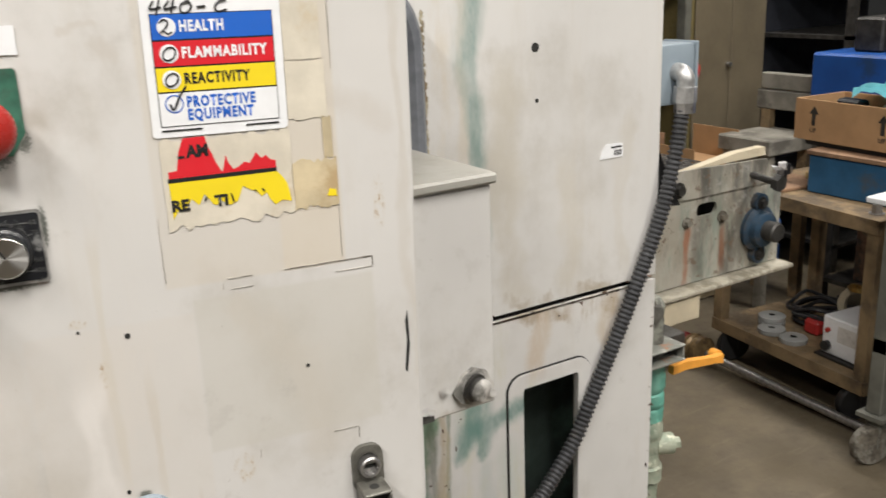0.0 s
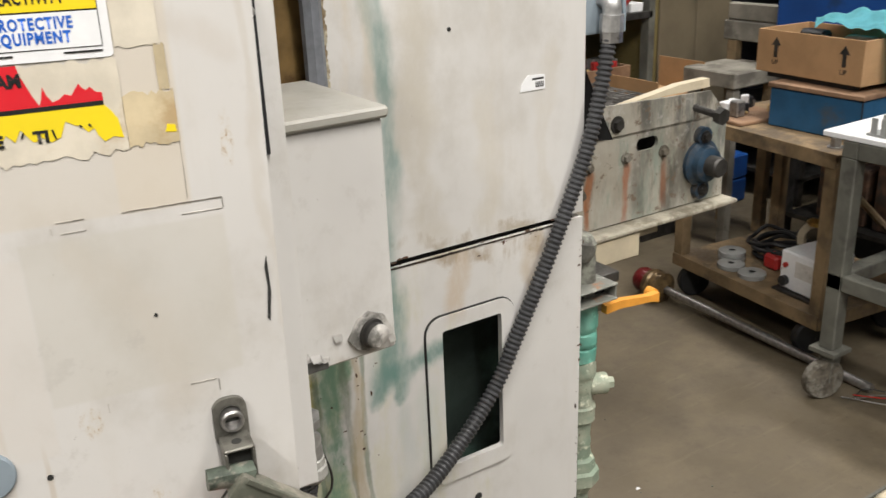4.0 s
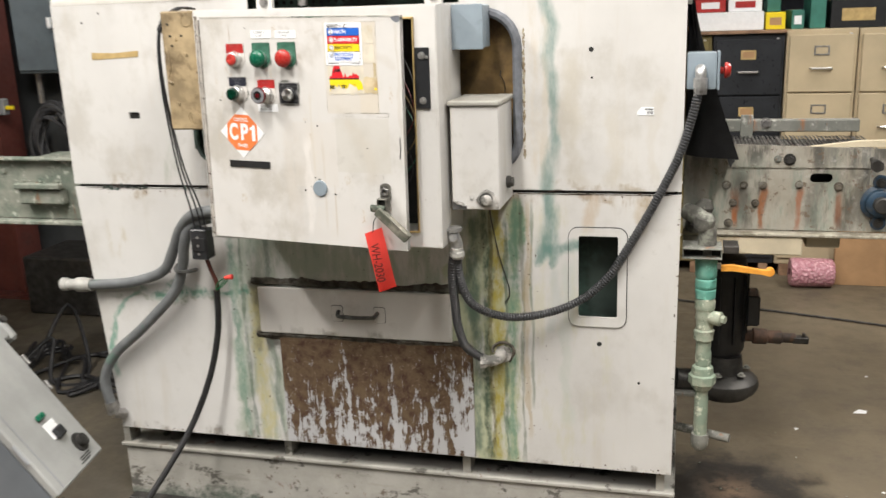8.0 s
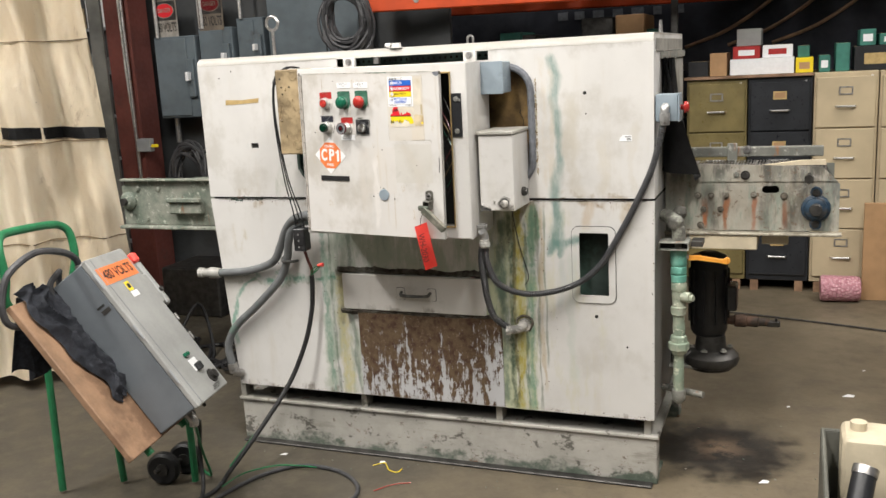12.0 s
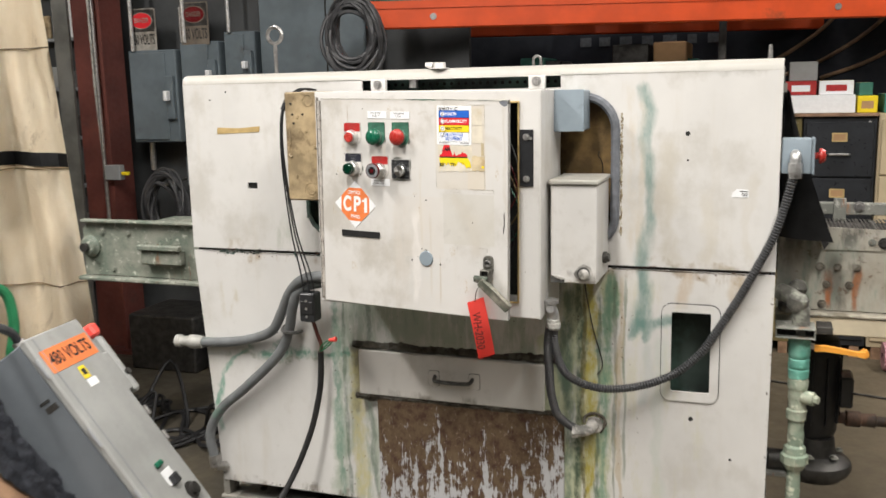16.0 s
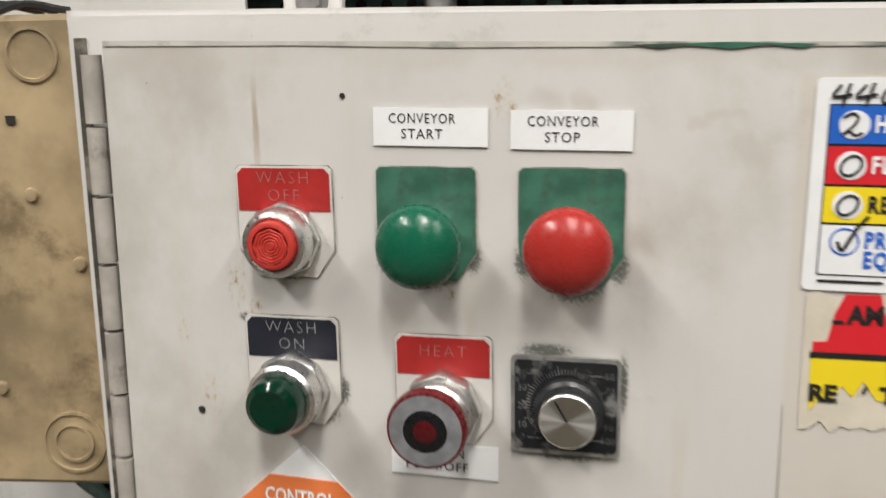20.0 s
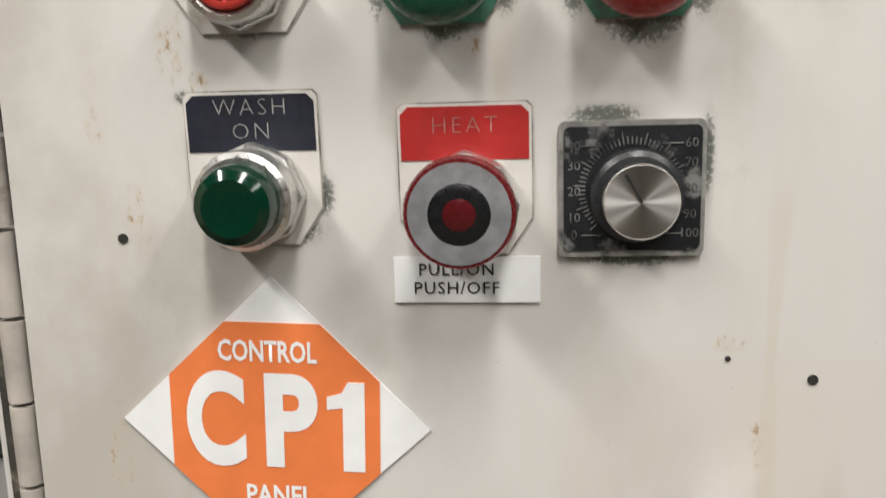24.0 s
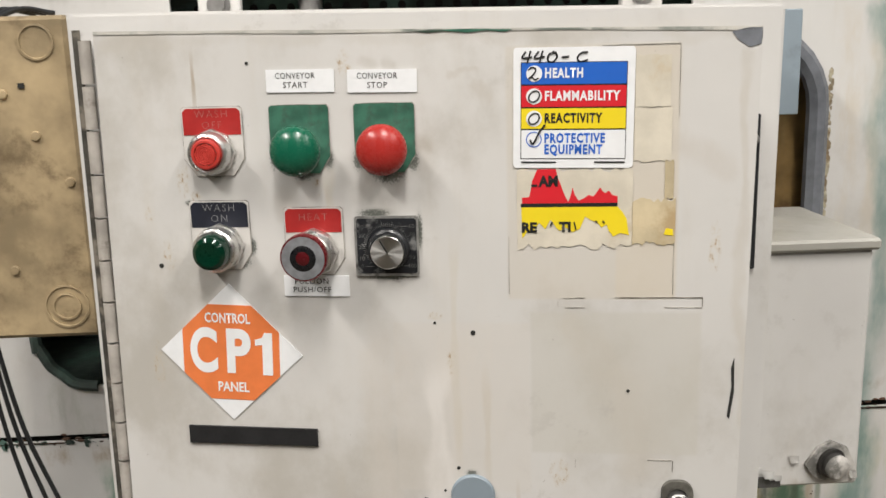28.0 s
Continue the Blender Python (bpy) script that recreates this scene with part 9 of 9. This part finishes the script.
o = thing("control_box", "white control box with red and black knobs on the cart", "control box", (3.60, 0.78, 0.121))
part("case", B(3.50, 0.69, 0.130, 3.68, 0.86, 0.275, bevel=0.006), "paper", o)
part("foot", B(3.48, 0.68, 0.1205, 3.70, 0.87, 0.1295), "dark_steel", o)
part("knob", C((3.4995, 0.83, 0.165), (3.482, 0.83, 0.165), 0.018, seg=14), "black_plastic", o)
part("lamp", C((3.4995, 0.83, 0.225), (3.488, 0.83, 0.225), 0.009, seg=12), "red", o)
part("print_patch", B(3.4985, 0.71, 0.19, 3.4994, 0.79, 0.25), "plate_white", o)
o = thing("cable_pile", "pile of dark cables and a brass cable reel on the cart", "cable", (3.75, 1.05, 0.121))
for k in range(8):
    rg = random.Random(60 + k)
    c = (3.72 + 0.05 * rg.random(), 1.0 + 0.12 * rg.random())
    pts = [(c[0] + 0.11 * math.cos(a) * rg.uniform(0.7, 1.1), c[1] + 0.12 * math.sin(a), 0.131 + 0.012 * k * rg.uniform(0.5, 1)) for a in (2 * math.pi * i / 12 for i in range(13))]
    part("loop", T(pts, 0.008, n=3, seg=6), "black", o)
part("reel_ring", lathe(bmesh.new(), [(0.062, 0), (0.088, 0.0), (0.088, 0.022), (0.062, 0.022), (0.062, 0)], (3.74, 0.90, 0.235), (1, 0.35, 0.1), 28), "cream", o, "cream plastic ring")
part("brass_cap", lathe(bmesh.new(), [(0, 0), (0.035, 0.004), (0.045, 0.02), (0.03, 0.034), (0, 0.036)], (3.70, 0.88, 0.31), (0.2, 0.1, 1), 16), "brass", o, "shiny brass fitting")
part("red_block", B(3.60, 0.97, 0.122, 3.66, 1.04, 0.18, bevel=0.01), "red_plate", o)
o = thing("parts_tray", "tray of small loose parts on the cart top", "tray", (3.55, 1.2, 0.691))
part("tray", B(3.45, 1.06, 0.6915, 3.70, 1.31, 0.705, bevel=0.003), "wood", o)
rg = random.Random(9)
for i in range(14):
    x, y = 3.47 + 0.2 * rg.random(), 1.08 + 0.2 * rg.random()
    part("small_part", B(x, y, 0.7055, x + rg.uniform(0.015, 0.05), y + rg.uniform(0.015, 0.05), 0.715 + 0.05 * rg.random(), bevel=0.004), rg.choice(("steel", "black_plastic", "red", "paper", "tape_tan")), o)
o = thing("hex_nut", "small steel fitting on the cart edge", "fitting", (3.50, 0.68, 0.691))
part("nut", hexbolt(bmesh.new(), (3.50, 0.68, 0.691), (0, 0, 1), 0.018, 0.03), "steel", o)


def turned(m):
    """Turns all top-level things made since STOOD was noted."""
    for ob in [o for o in bpy.data.objects if o not in STOOD and o.parent is None]:
        ob.matrix_basis = m @ ob.matrix_basis


turned(Matrix.Translation((3.492, 0.661, 0)) @ Matrix.Rotation(radians(-6.4), 4, "Z") @ Matrix.Translation((-3.42, -0.60, 0)))

bb = thing("blue_box", "dull blue wooden box with a brown rim", "box", (3.81, 0.89, 0.691))
part("box_body", B(3.672, 0.712, 0.6915, 3.955, 1.074, 0.830, bevel=0.004), "box_blue", bb)
part("rim", B(3.664, 0.704, 0.8305, 3.963, 1.082, 0.848, bevel=0.003), "wood", bb)
part("corner_strip", B(3.668, 0.708, 0.693, 3.6715, 0.7115, 0.829), "dark_steel", bb)
cbx = thing("cardboard_box", "open cardboard box printed with two up arrows", "box", m=pose(3.700, 0.745, 0.868, 0, 0, -4.5))
CW, CL, CH, t = 0.262, 0.452, 0.150, 0.005
part("wall", B(0, 0, 0, t, CL, CH, bevel=0.001), "card", cbx)
part("wall", B(CW - t, 0, 0, CW, CL, CH, bevel=0.001), "card", cbx)
part("wall", B(t, 0, 0, CW - t, t, CH, bevel=0.001), "card", cbx)
part("wall", B(t, CL - t, 0, CW - t, CL, CH, bevel=0.001), "card", cbx)
part("bottom", B(t, t, 0, CW - t, CL - t, 0.005), "card", cbx)
for px in (0.02, 0.20):
    part("packing", B(px, 0.04, -0.0195, px + 0.03, CL - 0.04, -0.0005), "black_plastic", cbx)
for ay in (0.075, 0.365):
    part("up_arrow", S([(ay - 0.008, 0.056), (ay + 0.008, 0.056), (ay + 0.008, 0.098), (ay + 0.021, 0.098), (ay, 0.127), (ay - 0.021, 0.098), (ay - 0.008, 0.098)], [], -0.0012, -0.0004, plane="yz"), "dark_steel", cbx)
    letters("arrow_text", "UP", 0.024, Matrix.Translation((-0.0012, ay, 0.038)) @ pose(0, 0, 0, 0, 0, -90), "dark_steel", cbx, bold=0.0004)
rg = random.Random(4)
for i in range(6):
    part("content", B(0.03 + 0.07 * (i % 3), 0.06 + 0.19 * (i // 3), 0.006, 0.085 + 0.07 * (i % 3), 0.17 + 0.19 * (i // 3), 0.10 + 0.06 * rg.random(), bevel=0.01), rg.choice(("black_plastic", "paper", "dark_steel", "wood")), cbx)
bm = bmesh.new()
g = []
for j in range(31):
    row = []
    for i in range(27):
        u, v = i / 26, j / 30
        x, y = 3.755 + 0.30 * u + 0.03 * v, 0.98 - 0.50 * v + 0.05 * math.sin(4 * u)
        z = 1.030 + 0.045 * abs(noise.noise((u * 3.2, v * 3.6, 3))) + 0.020 * abs(noise.noise((u * 8, v * 8, 6))) + 0.05 * math.exp(-((u - 0.45) ** 2 + (v - 0.35) ** 2) * 9)
        over = max(0.0, 0.742 - y)
        if over:
            y = 0.735 - 0.18 * over - 0.014 * math.sin(24 * u + 3 * v)
            z -= 0.85 * over + 0.02 * math.sin(6 * u)
        right = max(0.0, x - 3.985)
        z -= 1.6 * right
        x -= 0.75 * right
        row.append(bm.verts.new((x, y, z)))
    g.append(row)
for j in range(30):
    for i in range(26):
        bm.faces.new((g[j][i], g[j][i + 1], g[j + 1][i + 1], g[j + 1][i]))
bmesh.ops.solidify(bm, geom=bm.faces[:], thickness=0.003)
solo("cyan_rag", bm, "rag", "crumpled cyan shop rag hanging over the box", "rag", smooth=80)

STOOD = set(bpy.data.objects)
c2 = thing("welded_stand", "grey welded steel stand on casters", "cart", (3.6, 0.1, FLOOR))
XA, XB, YA, YB = 3.27, 3.85, -0.35, 0.47
for x in (XA, XB - 0.05):
    for y in (YA, YB - 0.05):
        part("leg", B(x, y, 0.125, x + 0.05, y + 0.05, 0.745, bevel=0.003), "cart_grey", c2)
        part("foot_plate", B(x - 0.02, y - 0.02, 0.11, x + 0.07, y + 0.07, 0.1245), "cart_grey", c2)
for z in (0.745, 0.33):
    for y in (YA, YB - 0.05):
        part("rail", B(XA, y, z, XB, y + 0.05, z + 0.05, bevel=0.003), "cart_grey", c2)
    for x in (XA, XB - 0.05):
        part("rail", B(x, YA + 0.051, z, x + 0.05, YB - 0.051, z + 0.05, bevel=0.003), "cart_grey", c2)
part("deck", B(XA + 0.05, YA + 0.05, 0.785, XB - 0.05, YB - 0.05, 0.794), "cart_grey", c2)
for x in (XA + 0.035, XB - 0.015):
    for y in (YA + 0.025, YB - 0.025):
        caster(c2, x, y, 0.068, "hatch_crust" if y > 0 and x < 3.5 else "black", "cart_grey", 0.109)
o = thing("white_tray", "white plastic tray on the stand", "tray", (3.5, 0.1, 0.796))
part("tray", B(3.27, -0.32, 0.7965, 3.80, 0.54, 0.815, bevel=0.003), "paper", o)
o = thing("wire_duct", "grey slotted wiring duct lying on the tray", "wire duct", (3.32, 0.1, 0.816))
part("duct_base", B(3.30, -0.30, 0.8155, 3.36, 0.42, 0.822), "grey_lid", o)
for i in range(24):
    for x in (3.30, 3.355):
        part("duct_finger", B(x, -0.30 + i * 0.03, 0.8225, x + 0.004, -0.30 + i * 0.03 + 0.018, 0.868), "grey_lid", o)
o = thing("black_tray", "black tray of small parts", "tray", (3.5, 0.2, 0.816))
part("tray", B(3.42, 0.05, 0.8155, 3.70, 0.40, 0.845, bevel=0.004), "black_plastic", o)
for i in range(5):
    part("small_part", C((3.46 + 0.04 * i, 0.12 + 0.05 * (i % 3), 0.8455), (3.48 + 0.04 * i, 0.16 + 0.05 * (i % 3), 0.856), 0.008, seg=8), "paper", o)

turned(Matrix.Translation((0.045, 0.065, 0)))

# rod with pulley on the floor
o = thing("pulley_shaft", "long steel shaft with a maroon and brass pulley on the floor", "shaft", (3.45, 1.0, FLOOR))
a, b = Vector((3.465, 1.47, FLOOR + 0.065)), Vector((3.463, 0.425, FLOOR + 0.018))
part("shaft", C(a.lerp(b, 0.1), b, 0.016, seg=12), "steel", o)
ax = (b - a).normalized()
part("pulley", lathe(bmesh.new(), [(0.02, 0), (0.045, 0.0), (0.052, 0.02), (0.045, 0.05), (0.03, 0.06)], a, ax, 20), "maroon", o, "maroon hub")
part("pulley", lathe(bmesh.new(), [(0.03, 0.055), (0.060, 0.06), (0.064, 0.08), (0.056, 0.09), (0.064, 0.10), (0.064, 0.13), (0.04, 0.14), (0.02, 0.15)], a, ax, 24), "pulley_brass", o, "tarnished brass pulley")
o = thing("wire_tangle", "thin coloured wires in a tangle on the floor", "wire", (3.5, 0.3, FLOOR))
for k, mt in enumerate(("red", "steel", "black", "steel")):
    rg = random.Random(80 + k)
    pts = [(3.36 + 0.05 * i * rg.uniform(0.3, 1.3), 0.42 - 0.04 * i + rg.uniform(-0.06, 0.06), FLOOR + 0.004 + 0.04 * rg.random()) for i in range(7)]
    part("strand", T(pts, 0.0022, n=5, seg=5), mt, o)

# ---------------------------------------------------------------- far right: blue bench, shelves, locker
o = thing("blue_cabinet", "large bright blue steel cabinet", "cabinet", (4.55, 0.8, FLOOR))
part("body", B(4.30, -0.9, 0.80, 4.85, 1.56, 1.125, bevel=0.012), "blue", o)
part("rivet", C((4.2995, 1.05, 1.08), (4.296, 1.05, 1.08), 0.01, seg=10), "steel", o)
part("leg", B(4.34, 1.45, FLOOR, 4.40, 1.52, 0.799), "dark_steel", o)
part("leg", B(4.34, -0.85, FLOOR, 4.40, -0.78, 0.799), "dark_steel", o)
part("lower_shelf", B(4.34, -0.77, 0.10, 4.85, 1.44, 0.12), "dark_steel", o)
for i in range(6):
    rg = random.Random(240 + i)
    y = -0.7 + i * 0.36
    solo("dim_carton", B(4.40, y, 0.1205, 4.75, y + rg.uniform(0.22, 0.33), 0.25 + 0.25 * rg.random(), bevel=0.006), rg.choice(("cart_grey", "dark_wall", "dark_steel", "rust_brown")), "dim dark carton under the blue cabinet", "box", group="cartons under the cabinet")
for i in range(9):
    rg = random.Random(200 + i)
    y = -0.7 + i * 0.25
    solo("shop_part", B(4.4, y, 1.126, 4.7, y + rg.uniform(0.1, 0.22), 1.16 + 0.14 * rg.random(), bevel=0.01), rg.choice(("dark_steel", "black_plastic", "grey_panel")), "dark machine part on the blue cabinet", "machine part", group="parts on the blue cabinet")
o = thing("wood_stool", "weathered wooden bench with a plank back", "bench", (4.2, 1.75, FLOOR))
part("seat", B(4.12, 1.60, 0.68, 4.45, 1.90, 0.75, bevel=0.006), "old_bench", o)
part("plank", B(4.40, 1.60, 0.84, 4.44, 1.92, 0.93, bevel=0.006), "old_bench", o)
part("plank", B(4.40, 1.60, 0.933, 4.44, 1.90, 1.01, bevel=0.006), "old_bench", o)
for y in (1.62, 1.84):
    part("leg", B(4.14, y, FLOOR, 4.18, y + 0.04, 0.679), "old_bench", o)
    part("leg", B(4.40, y, FLOOR, 4.44, y + 0.05, 0.839), "cart_tan", o)
sf = thing("open_shelf", "grey open steel shelf with crates and papers", "shelf", (3.9, 2.45, FLOOR))
for z in (0.12, 0.60, 0.965, 1.45):
    part("shelf_board", B(3.58, 2.2, z - 0.03, 4.22, 2.72, z), "dark_steel", sf)
part("upright", B(3.545, 2.17, FLOOR, 3.60, 2.23, 2.3, bevel=0.004), "cart_grey", sf)
part("upright", B(4.20, 2.2, FLOOR, 4.24, 2.26, 2.3, bevel=0.004), "cart_grey", sf)
part("back_sheet", B(3.58, 2.73, FLOOR, 4.22, 2.74, 2.0), "dark_steel", sf)
part("gusset", S([(3.58, 1.10), (3.70, 0.98), (3.58, 0.86)], [], 2.18, 2.19), "cart_tan", sf)
for i, (x0, x1, z1, mt) in enumerate(((3.62, 3.80, 0.70, "card"), (3.82, 4.10, 0.72, "wood"))):
    c = thing("wooden_crate", "shallow wooden crate of small parts", "crate", ((x0 + x1) / 2, 2.35, 0.601), "crates")
    part("wall", B(x0, 2.215, 0.6005, x1, 2.228, z1, bevel=0.002), mt, c)
    part("wall", B(x0, 2.48, 0.6005, x1, 2.493, z1, bevel=0.002), mt, c)
    part("wall", B(x0, 2.229, 0.6005, x0 + 0.012, 2.479, z1, bevel=0.002), mt, c)
    part("wall", B(x1 - 0.012, 2.229, 0.6005, x1, 2.479, z1, bevel=0.002), mt, c)
    rg = random.Random(300 + i)
    for k in range(14):
        x, y = rg.uniform(x0 + 0.02, x1 - 0.05), rg.uniform(2.24, 2.42)
        part("content", B(x, y, 0.602, x + 0.04, y + 0.03, z1 + rg.uniform(-0.02, 0.025), bevel=0.005), rg.choice(("steel", "dark_steel", "tape_tan", "red_plate", "paper")), c)
for i in range(6):
    rg = random.Random(320 + i)
    solo("notepad", B(3.62 + i * 0.095, 2.22, 0.9655, 3.70 + i * 0.095, 2.5, 0.975 + 0.06 * rg.random(), bevel=0.003, m=pose(0, 0, 0.0)), rg.choice(("paper", "paper", "black_plastic", "grey_panel")), "papers and small items on the shelf", "papers", group="shelf papers")
c = thing("cardboard_box", "open cardboard box with raised flaps on the floor shelf", "box", (4.05, 1.98, 0.3))
part("box_body", B(3.86, 1.86, 0.32, 4.22, 2.14, 0.62, bevel=0.003), "card", c)
part("flap", B(3.86, 1.80, 0.62, 3.866, 2.1, 0.72, m=None), "card", c)
part("flap", B(4.215, 1.86, 0.62, 4.221, 2.14, 0.76), "card", c)
part("stand", B(3.88, 1.88, FLOOR, 4.20, 2.12, 0.319), "dark_steel", c)
o = thing("blue_crate", "stacked blue plastic crates", "crate", (4.6, 2.1, FLOOR))
for k in range(2):
    part("crate", B(4.48, 2.0, FLOOR + 0.13 * k + 0.001, 4.76, 2.19, FLOOR + 0.13 * k + 0.127, bevel=0.008), "blue", o)
lk = thing("steel_locker", "tall tan steel locker with a round knob", "locker", (4.55, 2.5, FLOOR))
part("body", B(4.26, 2.22, FLOOR, 4.80, 2.75, 2.0, bevel=0.004), "cab_olive", lk)
part("door", B(4.275, 2.205, 0.0, 4.53, 2.219, 1.98, bevel=0.003), "locker_paint", lk)
part("door", B(4.535, 2.205, 0.0, 4.785, 2.219, 1.98, bevel=0.003), "locker_paint", lk)
part("knob", C((4.51, 2.2045, 1.02), (4.51, 2.18, 1.02), 0.012, seg=12), "steel", lk)
dk = thing("dark_rack", "dark steel shelving with shadowed bays", "shelf", (5.3, 2.3, FLOOR))
for z in (0.1, 0.45, 0.8, 1.15, 1.5, 1.9):
    part("shelf_board", B(4.85, 1.75, z - 0.02, 5.8, 2.3, z), "dark_steel", dk)
for x in (4.85, 5.18, 5.76):
    part("upright", B(x, 1.75, FLOOR, x + 0.04, 1.79, 2.2), "dark_steel", dk)
part("back_sheet", B(4.85, 2.31, FLOOR, 5.8, 2.33, 2.2), "dark_wall", dk)
yb = thing("yellow_bins", "row of yellow parts bins on a high shelf", "bin", (5.3, 0.9, 1.2))
for i in range(5):
    part("bin", B(5.2, 0.1 + i * 0.24, 1.46, 5.42, 0.30 + i * 0.24, 1.60, bevel=0.006), "lbl_yellow", yb)
    part("bin", B(5.2, 0.1 + i * 0.24, 1.20, 5.42, 0.30 + i * 0.24, 1.34, bevel=0.006), "lbl_yellow", yb)
part("shelf_board", B(5.15, -0.2, 1.44, 5.5, 1.4, 1.459), "dark_steel", yb)
part("shelf_board", B(5.15, -0.2, 1.18, 5.5, 1.4, 1.199), "dark_steel", yb)
for y in (-0.2, 1.37):
    part("post", B(5.15, y, FLOOR, 5.19, y + 0.03, 2.0), "dark_steel", yb)
gu = thing("rack_upright", "teal pallet rack upright with rows of slots", "rack upright", (3.44, 2.27, FLOOR))
part("post", B(3.40, 2.25, FLOOR, 3.485, 2.32, 3.2, bevel=0.004), "rack_green", gu)
bm = bmesh.new()
for i in range(46):
    for dx in (0.022, 0.058):
        box(bm, 3.40 + dx - 0.008, 2.2482, 0.03 + i * 0.066, 3.40 + dx + 0.008, 2.2492, 0.03 + i * 0.066 + 0.03)
tagged(part("slot", bm, "gap", gu), kind="stuff")
part("foot", B(3.38, 2.22, FLOOR, 3.51, 2.35, FLOOR + 0.01), "rack_green", gu)
part("beam", B(3.0, 2.33, 1.20, 3.40, 2.37, 1.23), "rack_green", gu)
pp = thing("stock_rods", "steel rods, pipes and timber leaning together", "stock", (3.25, 2.6, FLOOR))
for i, (x, mt, r) in enumerate(((3.18, "column", 0.022), (3.24, "orange", 0.018), (3.30, "paper", 0.012), (3.33, "tape_tan", 0.016), (3.37, "grey_panel", 0.02), (3.21, "dark_steel", 0.03), (3.35, "wood", 0.02))):
    part("rod", C((x, 2.52 + 0.04 * (i % 3), FLOOR), (x + 0.05 * ((i % 3) - 1), 2.9, 1.9 + 0.1 * i), r, seg=10), mt, pp)
part("hook", B(3.17, 2.44, 1.06, 3.23, 2.47, 1.10, bevel=0.004), "lbl_yellow", pp)
